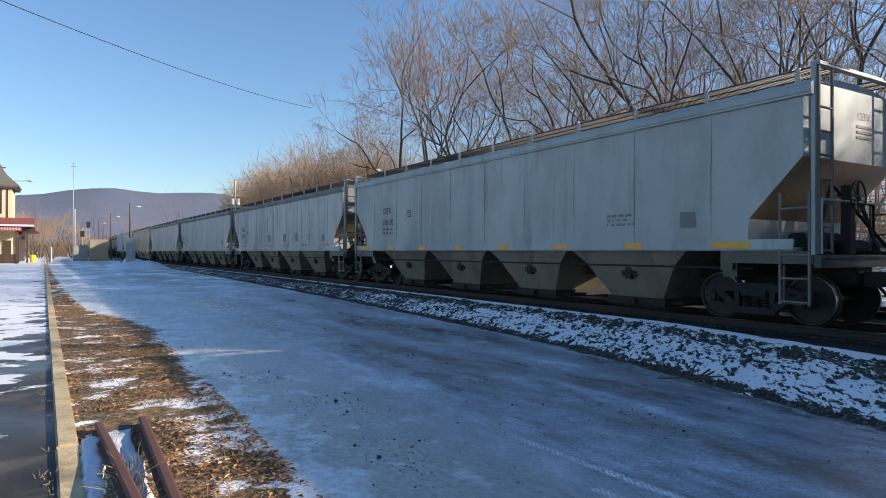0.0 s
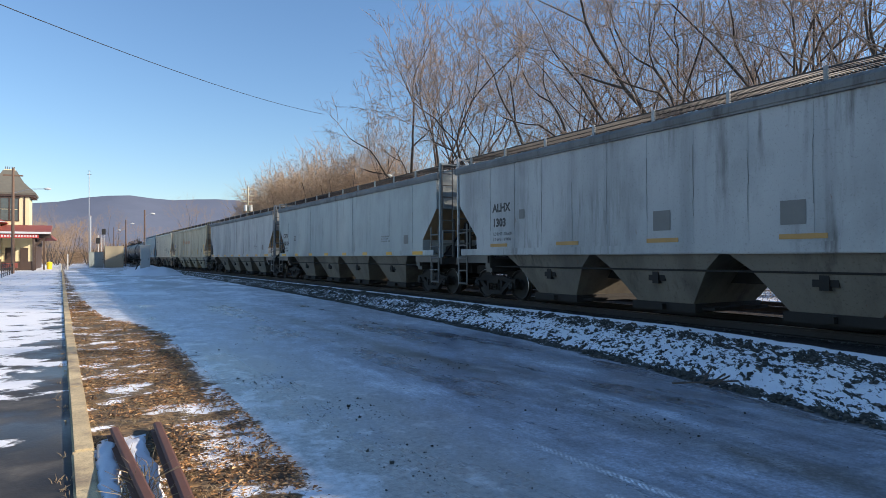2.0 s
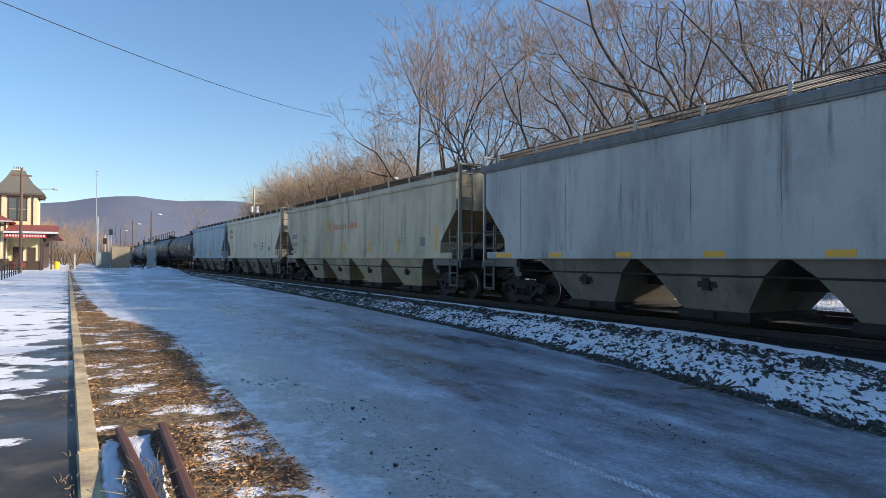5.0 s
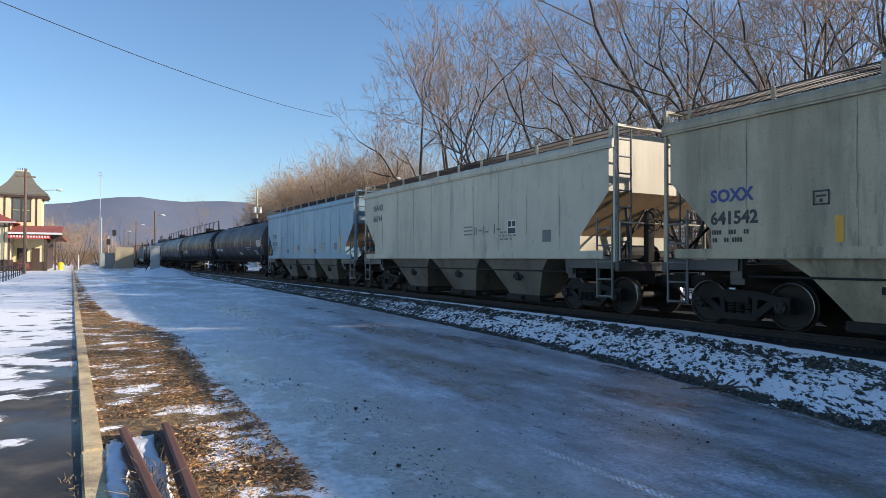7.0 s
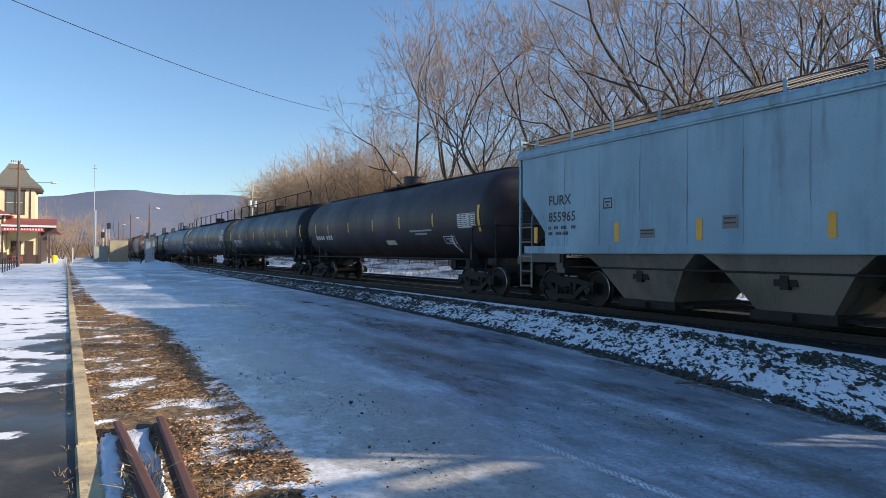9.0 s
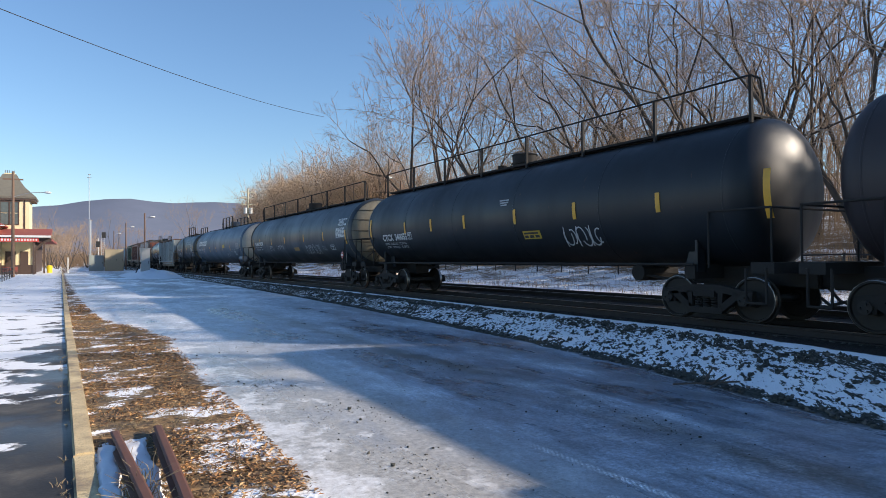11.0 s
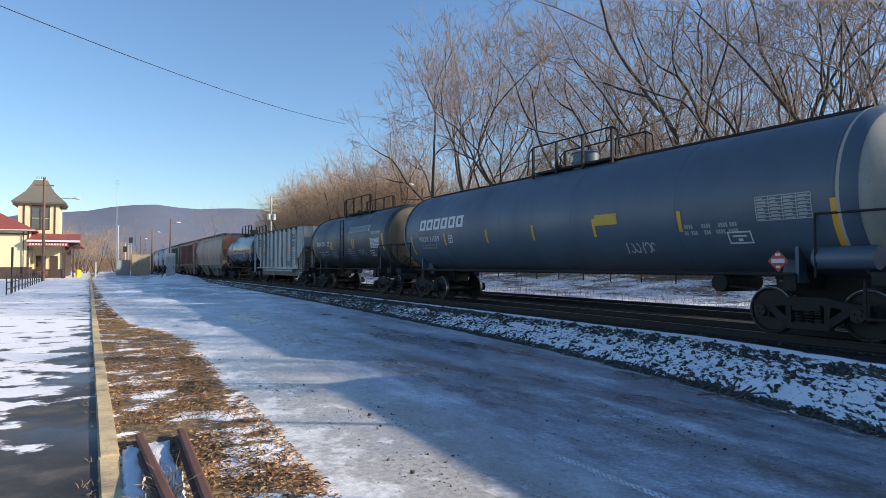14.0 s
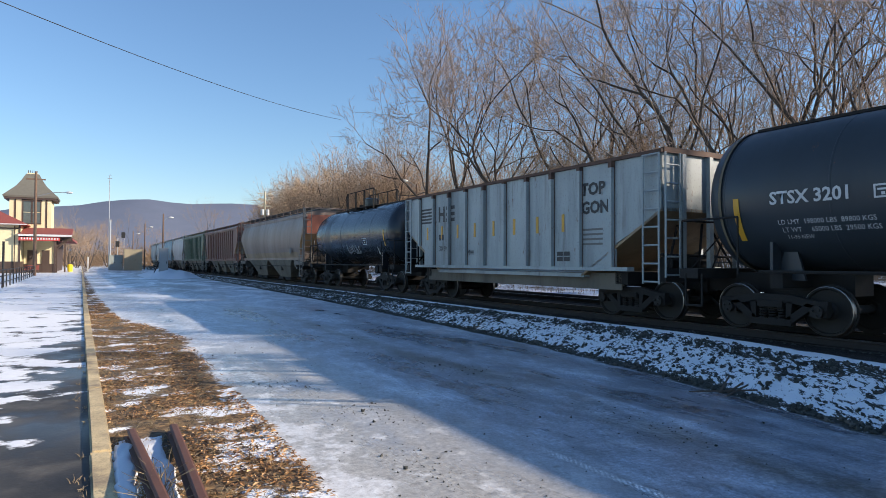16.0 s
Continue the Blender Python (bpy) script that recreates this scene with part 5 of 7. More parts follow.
GY = [-400, -120, -50] + spread(-20, 0, 12) + spread(1, 40, 110)[0:] + spread(41, 120, 60) + spread(125, 400, 30) + [700, 1500, 4500]
GX = [lambda y: kerb_x(y) + 0.1] + [lambda y, k=k: kerb_x(y) + 0.1 + (foot_x(y) - kerb_x(y) - 0.1) * k / 12 for k in range(1, 13)]
GX += [lambda y, k=k: foot_x(y) + (crest_x(y) - foot_x(y)) * k / 28 for k in range(1, 29)]
GX += [lambda y, k=k: line_at(y)[0] + k for k in (-1.7, -1.3, -0.9, 0.0, 0.4, 1.2, 2.9, 5, 6.2, 6.7, 7.2, 7.7, 8.5, 10, 12, 14, 17, 21, 26, 32, 40, 50, 62, 78, 110, 300, 900, 4000)]
ground = strip("ground", GX, GY, height, ground_material(), "icy gravel lot with leaf litter, snowy bank and field", "ground")
for name, fn in (("leaf_side", lambda p: p.x - leaf_edge(p.y)), ("bank_rise", lambda p: (p.x - foot_x(p.y)) / (crest_x(p.y) - foot_x(p.y))), ("crest_side", lambda p: p.x - crest_x(p.y)), ("bed_side", lambda p: p.x - line_at(p.y)[0])):
    at = ground.data.attributes.new(name, "FLOAT", "POINT")
    for k, v in enumerate(ground.data.vertices):
        at.data[k].value = fn(v.co)


def platform_material():
    n = Nodes("snowy_asphalt", 0.7)
    n.b.inputs["Specular IOR Level"].default_value = 0.35
    y = n.axis(1)
    mid, fine = n.noise(1.2, n.scaled(0.9, 1.15, 1), detail=8, rough=0.66), n.noise(30.0, detail=4)
    asph = n.ramp(n.noise(1.6, detail=8, rough=0.65), [(0.34, (0.025, 0.024, 0.024)), (0.5, (0.055, 0.051, 0.046)), (0.66, (0.13, 0.118, 0.10))])
    asph = n.mix(n.math("MULTIPLY", fine, 0.5), asph, (0.035, 0.034, 0.034))
    snow = n.mix(n.noise(9.0, detail=7, rough=0.7), (0.66, 0.68, 0.71), (0.93, 0.94, 0.95))
    bias = n.ramp(n.math("MULTIPLY", y, 0.02), [(0.09, 0.0), (0.12, 0.035), (0.155, 0.10), (0.20, 0.16), (0.42, 0.24)])
    edge = n.math("SUBTRACT", n.math("MULTIPLY_ADD", y, -0.0235), n.axis(0))
    n.t.nodes[-3].inputs[2].default_value = 0.09
    bias = n.math("SUBTRACT", bias, n.math("MULTIPLY", n.ramp(edge, [(0.1, 1.0), (0.75, 0.0)]), 0.11))
    amt = n.ramp(n.math("ADD", mid, bias), [(0.60, 0.0), (0.645, 1.0)])
    n.color(n.mix(amt, asph, snow))
    n.rough(n.mix(amt, n.mix(n.ramp(n.math("MULTIPLY", y, 0.02), [(0.10, 1.0), (0.15, 0.0)]), n.ramp(n.noise(0.8, detail=4), [(0.4, 0.30), (0.6, 0.7)]), (0.75, 0.75, 0.75)), (0.9, 0.9, 0.9)))
    n.bump(n.math("ADD", n.math("MULTIPLY", amt, 0.5), n.math("MULTIPLY", fine, 0.2)), 0.4, 0.03)
    return n.m


PX = [-4000, -300, -60, -30, -18, -14, -10] + [lambda y, k=k: kerb_x(y) + 0.03 - k for k in (8, 6, 4.5, 3.4, 2.6, 1.9, 1.2, 0.6, 0)]
PY = [-400, -100, -30, -10] + spread(0, 40, 60) + spread(42, 140, 30) + [200, 400, 1500, 4500]
platform = strip("pavement", PX, PY, lambda x, y: 0.02 + rough(x, y, 0.6, 0.008), platform_material(), "asphalt platform half covered with trodden snow", "pavement")

# kerb in long stones
kerb = tagged(new("kerb"), "weathered tan concrete platform kerb", "kerb", kind="structure")
y = -12.0
rng = random.Random(4)
while y < 96:
    ln = 3.0
    bm = bmesh.new()
    a, b = y + 0.012, y + ln - 0.012
    j = rng.uniform(-0.008, 0.008)
    v = box(bm, -0.008, 0.15, a, b, -0.2, 0.055 + j)
    bmesh.ops.bevel(bm, geom=[e for e in bm.edges if e.verts[0].co.z > 0 and e.verts[1].co.z > 0], offset=0.015, segments=2, affect="EDGES")
    for q in bm.verts:
        q.co.x += kerb_x(q.co.y) + j
    part("kerb_stone", bm, M_CONC, kerb)
    y += ln

# ---- track ----
ST = spread(-40, 120, 100) + spread(124, 500, 40)
for off in (-0.7525, 0.7525, 3.45, 4.955):
    bm = bmesh.new()
    prof = [(-0.07, -0.18), (0.07, -0.18), (0.07, -0.165), (0.012, -0.145), (0.012, -0.045), (0.037, -0.035), (0.037, -0.006), (0.03, 0.0), (-0.03, 0.0), (-0.037, -0.006), (-0.037, -0.035), (-0.012, -0.045), (-0.012, -0.145), (-0.07, -0.165)]
    loft(bm, [[on_line(s, off + x, RAIL_Z + z) for x, z in prof] for s in ST])
    r = part("rail", bm, M_RAIL)
    r.data.materials.append(M_TREAD)
    for f in r.data.polygons:
        if f.center.z > RAIL_Z - 0.004:
            f.material_index = 1
    tagged(r, "rusty brown steel running rail", "rail", kind="structure")

ties = tagged(new("track_ties"), "dark creosoted wooden track ties", "railway ties", kind="structure")
bm = boxes((-1.3, 1.3, -0.115, 0.115, -0.2, 0.0))
bmesh.ops.recalc_face_normals(bm, faces=bm.faces)
tie_me = bpy.data.meshes.new("tie")
bm.to_mesh(tie_me)
bm.free()
tie_me.materials.append(M_TIE)
for k in range(170):
    s = -8 + k * 0.54
    x, y, h = line_at(s)
    if 10 < k < 100:
        q = on_line(s, 4.2 + rng.uniform(-0.05, 0.05), RAIL_Z - 0.185)
        shared("tie", tie_me, ties, pose(q.x, q.y, q.z, 0, 0, math.degrees(h)))
    shared("tie", tie_me, ties, pose(x + rng.uniform(-0.04, 0.04), y, RAIL_Z - 0.18 + rng.uniform(-0.012, 0.004), 0, 0, math.degrees(h) + rng.uniform(-0.6, 0.6)))

# ---- distance ----


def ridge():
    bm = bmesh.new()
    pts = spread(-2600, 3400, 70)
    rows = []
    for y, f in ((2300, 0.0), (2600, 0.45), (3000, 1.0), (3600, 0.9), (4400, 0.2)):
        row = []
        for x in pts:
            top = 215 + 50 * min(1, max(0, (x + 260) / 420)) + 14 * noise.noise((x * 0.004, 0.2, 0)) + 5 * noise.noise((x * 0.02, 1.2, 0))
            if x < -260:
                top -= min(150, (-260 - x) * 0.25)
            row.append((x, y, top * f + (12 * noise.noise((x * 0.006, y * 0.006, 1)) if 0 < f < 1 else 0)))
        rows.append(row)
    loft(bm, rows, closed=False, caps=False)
    n = Nodes("hazy_wooded_ridge", 0.95)
    # distance haze is painted into the colour: the woods turn pale blue-grey
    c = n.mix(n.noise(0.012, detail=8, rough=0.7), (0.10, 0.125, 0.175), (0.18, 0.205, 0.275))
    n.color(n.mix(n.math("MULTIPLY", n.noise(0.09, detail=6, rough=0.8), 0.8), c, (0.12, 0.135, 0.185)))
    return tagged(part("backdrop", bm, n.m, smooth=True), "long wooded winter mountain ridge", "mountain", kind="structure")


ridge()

# ---- trees ----
M_BARK = plain("dark_bark", (0.085, 0.067, 0.053), 0.9, var=0.4, scale=4, bump=0.4, fine=30)
M_TWIG = plain("brown_twigs", (0.32, 0.235, 0.17), 0.9, var=0.3, scale=0.7, bump=0)
M_STRAW = plain("tan_saplings", (0.30, 0.20, 0.115), 0.9, var=0.35, scale=0.6, bump=0)


class Wood:
    """Collects tapered tubes quickly as plain vertex and face lists."""

    def __init__(self):
        self.v, self.f = [], []

    def limb(self, pts, radii, n):
        base = len(self.v)
        for k, (p, r) in enumerate(zip(pts, radii)):
            d = (pts[min(k + 1, len(pts) - 1)] - pts[max(k - 1, 0)])
            d.normalize()
            u = d.orthogonal().normalized()
            w = d.cross(u)
            for j in range(n):
                a = math.tau * j / n
                self.v.append(p + u * (r * math.cos(a)) + w * (r * math.sin(a)))
        for k in range(len(pts) - 1):
            for j in range(n):
                a = base + k * n
                self.f.append((a + j, a + (j + 1) % n, a + n + (j + 1) % n, a + n + j))

    def sticks(self, a, b, r0, r1):
        """Many straight three-sided twigs at once, from the points a to the points b."""
        d = b - a
        u = np.cross(d, (0.31, 0.52, 0.79))
        u /= np.linalg.norm(u, axis=1)[:, None] + 1e-9
        w = np.cross(d, u)
        w /= np.linalg.norm(w, axis=1)[:, None] + 1e-9
        rows = []
        for c, r in ((a, r0), (b, r1)):
            for j in range(3):
                t = math.tau * j / 3
                rows.append(c + (u * math.cos(t) + w * math.sin(t)) * r)
        base = len(self.v)
        self.v += np.stack(rows, 1).reshape(-1, 3).tolist()
        for k in range(base, base + 6 * len(a), 6):
            self.f += [(k, k + 1, k + 4, k + 3), (k + 1, k + 2, k + 5, k + 4), (k + 2, k, k + 3, k + 5)]

    def mesh(self, name, material):
        me = bpy.data.meshes.new(name)
        me.from_pydata([tuple(p) for p in self.v], [], self.f)
        me.materials.append(material)
        me.shade_smooth()
        return me


def bare_tree(seed, tall, stems=1, spread_=0.55, levels=4, kids=(7, 6, 5, 5), thick=0.02, upright=0.25, lift=0.28, sides=(8, 5, 3, 3, 3), fine=0.010):
    """Trunk and crown meshes of a leafless tree."""
    rng = random.Random(seed)
    trunk, crown = Wood(), Wood()

    def grow(p, d, length, r, lev):
        seg = (6, 4, 3, 2, 1)[min(lev, 4)]
        pts, rad = [p.copy()], [r]
        q, dd = p.copy(), d.copy()
        wig = (0.13, 0.26, 0.32, 0.34, 0.34)[min(lev, 4)]
        for k in range(seg):
            dd = (dd + Vector((rng.gauss(0, wig), rng.gauss(0, wig), rng.gauss(0, wig) * 0.7 + (upright * 0.35 if lev else 0.05)))).normalized()
            q = q + dd * (length / seg)
            pts.append(q.copy())
            rad.append(max(fine * 0.6, r * (1 - 0.80 * (k + 1) / seg)))
        (trunk if lev < 2 else crown).limb(pts, rad, sides[min(lev, 4)])
        if lev >= levels:
            return
        nk = kids[min(lev, len(kids) - 1)]
        for k in range(nk):
            f = lift + (1 - lift) * (k + rng.random()) / nk if lev == 0 else 0.2 + 0.8 * (k + rng.random()) / nk
            i = min(seg - 1, int(f * seg))
            at = pts[i].lerp(pts[i + 1], f * seg - i)
            axis = (pts[i + 1] - pts[i]).normalized()
            side = axis.orthogonal().normalized()
            side.rotate(Matrix.Rotation(rng.uniform(0, math.tau), 3, axis))
            ang = spread_ * rng.uniform(0.7, 1.4) * (1.25 if lev == 0 else 1.0)
            nd = (axis * math.cos(ang) + side * math.sin(ang) + Vector((0, 0, upright * 0.5))).normalized()
            rr = rad[i] * rng.uniform(0.42, 0.66)
            ll = length * (rng.uniform(0.45, 0.72) if lev == 1 else rng.uniform(0.34, 0.55)) * (1.15 - 0.45 * f)
            if lev == 0:
                ll = length * rng.uniform(0.45, 0.70) * (1.15 - 0.6 * f)
            grow(at, nd, ll, max(rr, fine), lev + 1)

    for k in range(stems):
        a = math.tau * k / max(1, stems) + rng.random()
        lean = 0.0 if stems == 1 else rng.uniform(0.18, 0.5)
        d = Vector((math.cos(a) * lean + rng.gauss(0, 0.05), math.sin(a) * lean + rng.gauss(0, 0.05), 1)).normalized()
        grow(Vector((math.cos(a) * 0.25 * (stems > 1), math.sin(a) * 0.25 * (stems > 1), -0.3)), d, tall * rng.uniform(0.72, 0.84) * (1 if stems == 1 else 0.92), tall * thick * (1 if stems == 1 else 0.75), 0)
    return trunk, crown


def fork_tree(seed, tall, stems=((0.0, 0.0),), depth=7, fine=0.0125, thick=0.011, split=0.55, rise=0.05, bend=0.25, ratio=0.84, bole=1.2, twigs=7, twig_len=0.9, third=0.35, shoots=1):
    """A leafless tree whose limbs fork again and again, all paths about equally long, so that the crown rounds off; fine twigs clothe the last forks."""
    rng = random.Random(seed)
    trunk, crown = Wood(), Wood()
    at, way, size = [], [], []

    def turned(axis, ang, az):
        side = axis.orthogonal().normalized()
        side.rotate(Matrix.Rotation(az, 3, axis))
        return (axis * math.cos(ang) + side * math.sin(ang)).normalized()

    def clothe(pts, dd, n, k):
        for _ in range(n):
            i = rng.randrange(len(pts) - 1)
            w = turned(dd, rng.uniform(0.15, 0.95), rng.uniform(0, math.tau))
            at.append(tuple(pts[i].lerp(pts[i + 1], rng.random())))
            way.append(tuple(w))
            size.append(twig_len * rng.uniform(0.45, 1.1) * k)

    def grow(p, d, length, r, lev):
        seg = 4 if lev < 3 else (3 if lev < depth - 1 else 2)
        curve = Vector((rng.gauss(0, 1), rng.gauss(0, 1), rng.gauss(0, 0.6))) * bend / seg
        pts, rad, q, dd = [p.copy()], [r], p.copy(), d.copy()
        for k in range(seg):
            if k == seg // 2:
                curve = curve * -0.6 + Vector((rng.gauss(0, 1), rng.gauss(0, 1), 0)) * bend * 0.4 / seg
            dd = (dd + curve + Vector((0, 0, rise / seg * 3))).normalized()
            q = q + dd * (length / seg)
            pts.append(q.copy())
            rad.append(max(fine * 0.8, r * (1 - 0.18 * (k + 1) / seg)))
        (trunk if r > 0.05 else crown).limb(pts, rad, 8 if r > 0.12 else (5 if r > 0.05 else 3))
        if lev >= depth - 2:
            clothe(pts, dd, twigs if lev >= depth else twigs // 2, 1.0)
        if lev >= depth:
            return
        az = rng.uniform(0, math.tau)
        kids = 2 + (rng.random() < third)
        for k in range(kids):
            ang = split * (rng.uniform(0.25, 0.65) if k == 0 else rng.uniform(0.75, 1.35))
            rr = rad[-1] * (rng.uniform(0.80, 0.88) if k == 0 else rng.uniform(0.55, 0.74))
            ll = length * ratio * (rng.uniform(0.92, 1.1) if k == 0 else rng.uniform(0.72, 1.0))
            grow(pts[-1], turned(dd, ang, az + math.tau * k / kids + rng.gauss(0, 0.3)), ll, max(fine, rr), lev + 1)
        for _ in range(shoots if lev >= 1 else 0):
            i = rng.randrange(1, seg) if seg > 1 else 0
            grow(pts[i], turned(dd, rng.uniform(0.6, 1.1), rng.uniform(0, math.tau)), length * rng.uniform(0.4, 0.7), max(fine, rad[i] * 0.3), min(depth, lev + 3))

    for dx, dy in stems:
        d = Vector((dx, dy, 1)).normalized()
        n = max(1, len(stems))
        grow(Vector((dx * 0.5, dy * 0.5, -0.4)), d, tall / 5.0 * bole * rng.uniform(0.85, 1.1), tall * thick * (1 if n == 1 else 0.75) * rng.uniform(0.85, 1.1), 0)
    at, way, size = np.array(at), np.array(way), np.array(size)
    nr = np.random.default_rng(seed)
    crown.sticks(at, at + way * size[:, None], fine * 0.62, fine * 0.42)
    for _ in range(1):
        f = nr.uniform(0.25, 0.9, len(at))[:, None]
        w = way + nr.normal(size=way.shape) * 0.5
        w /= np.linalg.norm(w, axis=1)[:, None]
        b = at + way * size[:, None] * f
        crown.sticks(b, b + w * size[:, None] * 0.6, fine * 0.5, fine * 0.36)
    return trunk, crown


def tree_model(name, seed, twig, make=None, **kw):
    trunk, crown = (make or bare_tree)(seed, **kw)
    top = new(name)
    t = shared("trunk", trunk.mesh("trunk", M_BARK if twig is not M_STRAW else M_STRAW), top)
    c = shared("crown", crown.mesh("crown", twig), top)
    return top


def plant(model, label, group, x, y, rng, size=1.0, turn=None, tall=None):
    z = height(x, y)
    if tall:
        size = tall / max(v.co.z for o in model.children for v in o.data.vertices)
    m = Matrix.Translation((x, y, z)) @ Matrix.Rotation(rng.uniform(0, math.tau) if turn is None else turn, 4, "Z")
    t = copy_thing(model, m)
    t.scale = (size, size, size * rng.uniform(0.94, 1.06))
    return tagged(t, label, "tree", group)


M_FUZZ = plain("pale_brown_twigs", (0.42, 0.30, 0.195), 0.9, var=0.3, scale=0.6, bump=0)
# a broad round crown on many stems, two twisted taller ones, low spreading ones, leaning ones and slim forest trees
WIDE = [tree_model("tree", 5 + k, M_TWIG, fork_tree, tall=27.0, stems=((0.10, 0.05), (-0.28, 0.10), (0.32, 0.12), (-0.10, -0.30), (0.22, -0.25)), depth=6, thick=0.012, split=0.56, rise=0.03, bend=0.45, twigs=3, twig_len=1.1, ratio=0.80, bole=1.35, fine=0.019, third=0.25) for k in range(2)]
TWIST = [tree_model("tree", 16 + k, M_TWIG, fork_tree, tall=25.0, stems=((0.05, 0.0), (0.26 - 0.45 * k, 0.1)), depth=6, thick=0.012, split=0.64, rise=0.02, bend=0.70, twigs=3, twig_len=1.1, ratio=0.82, bole=1.5, third=0.25, fine=0.018) for k in range(2)]
LEAN = [tree_model("tree", 40 + k, M_TWIG, fork_tree, tall=22.0, stems=((-0.75, 0.0), (0.05, 0.1), (0.40, 0.25)), depth=6, thick=0.0115, split=0.64, rise=0.03, bend=0.62, twigs=2, twig_len=1.0, ratio=0.83, bole=1.3, fine=0.016, third=0.15) for k in range(2)]
MED = [tree_model("tree", 31 + k, M_TWIG, fork_tree, tall=19.0, depth=5, thick=0.008, split=0.46, rise=0.08, bend=0.24, twigs=2, twig_len=1.3, ratio=0.78, bole=2.1, fine=0.016, third=0.15) for k in range(3)]
ROUND = [tree_model("tree", 81 + k, M_FUZZ, fork_tree, tall=18.0, stems=((0.1, 0.0), (-0.4, 0.1), (0.45, 0.1), (0.0, -0.45), (-0.1, 0.4)), depth=4, thick=0.009, split=0.60, rise=0.06, twigs=4, twig_len=1.6, ratio=0.82, bole=1.0, fine=0.020, third=0.25) for k in range(2)]
SLIM = [tree_model("tree", 64, M_TWIG, fork_tree, tall=17.0, stems=((0.05, 0.02), (-0.08, 0.05), (0.03, -0.09), (0.10, 0.08)), depth=4, thick=0.010, split=0.30, rise=0.22, bend=0.12, twigs=7, twig_len=1.3, ratio=0.86, bole=1.0, fine=0.024, third=0.3)]
SAP = [tree_model("sapling", 71 + k, M_STRAW, tall=8.0, stems=5, spread_=0.38, levels=3, kids=(6, 5, 4), thick=0.006, upright=0.5, lift=0.15, fine=0.009) for k in range(2)]
rng = random.Random(9)
GT = "bare trees beyond the fence"
plant(WIDE[0], "broad round-crowned leafless tree on many dark stems", GT, 32.0, 58.4, rng, turn=0.6, tall=27.5)
plant(WIDE[1], "low spreading leafless tree with dense twigs", GT, 33.5, 76.0, rng, turn=2.4, tall=18.0)
for x, y, tall, k, turn in ((32.0, 45.9, 26.0, 0, 0.3), (32.5, 40.0, 25.0, 1, 1.2), (40.0, 44.0, 24.0, 0, 2.5), (38.0, 33.0, 24.0, 1, 3.3)):
    plant(TWIST[k], "tall leafless tree with twisted forked trunk", GT, x, y, rng, turn=turn, tall=tall)
for x, y, tall, k, turn in ((32.0, 29.0, 22.0, 0, -0.75), (32.0, 24.5, 24.0, 1, 2.0), (31.5, 20.0, 22.0, 0, -0.5), (33.0, 16.0, 21.0, 1, 0.9), (34.0, 10.0, 21.0, 0, 2.2), (37.0, 26.0, 23.0, 1, 4.4)):
    plant(LEAN[k], "leaning leafless tree with long low boughs", GT, x, y, rng, turn=turn, tall=tall)
for k in range(22):
    y = rng.uniform(6, 62)
    x = 37.0 + abs(rng.gauss(0, 10))
    plant(MED[k % 3], "slender upright leafless tree", GT, x, y, rng, tall=rng.uniform(13, 19))
for k in range(25):
    y = 77 + 76 * (k + rng.random()) / 25
    x = (30.0 if y < 100 else 34.0) + rng.uniform(0, 12)
    plant(ROUND[k % 2], "round-crowned pale brown leafless tree", GT, x, y, rng, tall=rng.uniform(15.0, 19.5))
for x, y, tall in ((35.0, -11.7, 16.5), (35.0, -10.2, 16.0), (36.0, -6.8, 15.5), (34.2, -5.7, 15.0), (35.5, 1.8, 16.5), (35.0, 4.8, 16.0), (36.0, 8.0, 16.0)):
    plant(SLIM[0], "narrow dense leafless tree", GT, x, y, rng, tall=tall)
for k in range(30):
    y = 14 + 120 * rng.random()
    x = 30.0 + rng.uniform(0, 9)
    plant(SAP[k % 2], "clump of tan leafless saplings", "sapling clumps", x, y, rng, rng.uniform(0.9, 1.5))
for x, y, size in ((-16.0, 90.0, 0.55), (-18.5, 84.0, 0.5)):
    plant(MED[1], "thin leafless tree beside the station", "station trees", x, y, rng, size)
for x, y, tall in ((-2.5, 168.0, 11.5), (-6.5, 172.0, 12.5), (1.5, 176.0, 9.5), (4.5, 185.0, 8.0), (-10.0, 176.0, 12.0), (-4.5, 160.0, 9.0)):
    plant(ROUND[int(y) % 2], "round-crowned tan leafless tree behind the station", "trees behind the station", x, y, rng, tall=tall)
# trees past the end of the lot
for k in range(26):
    x = rng.uniform(-16, 34)
    plant(MED[k % 3] if k % 3 else SAP[k % 2], "distant bare brown tree", "far trees", x, rng.uniform(200, 270), rng, rng.uniform(0.45, 0.8) * (1.0 if k % 3 else 1.5))
for model in WIDE + SLIM + TWIST + MED + LEAN + SAP + ROUND:
    for o in (*model.children_recursive, model):
        bpy.data.objects.remove(o)


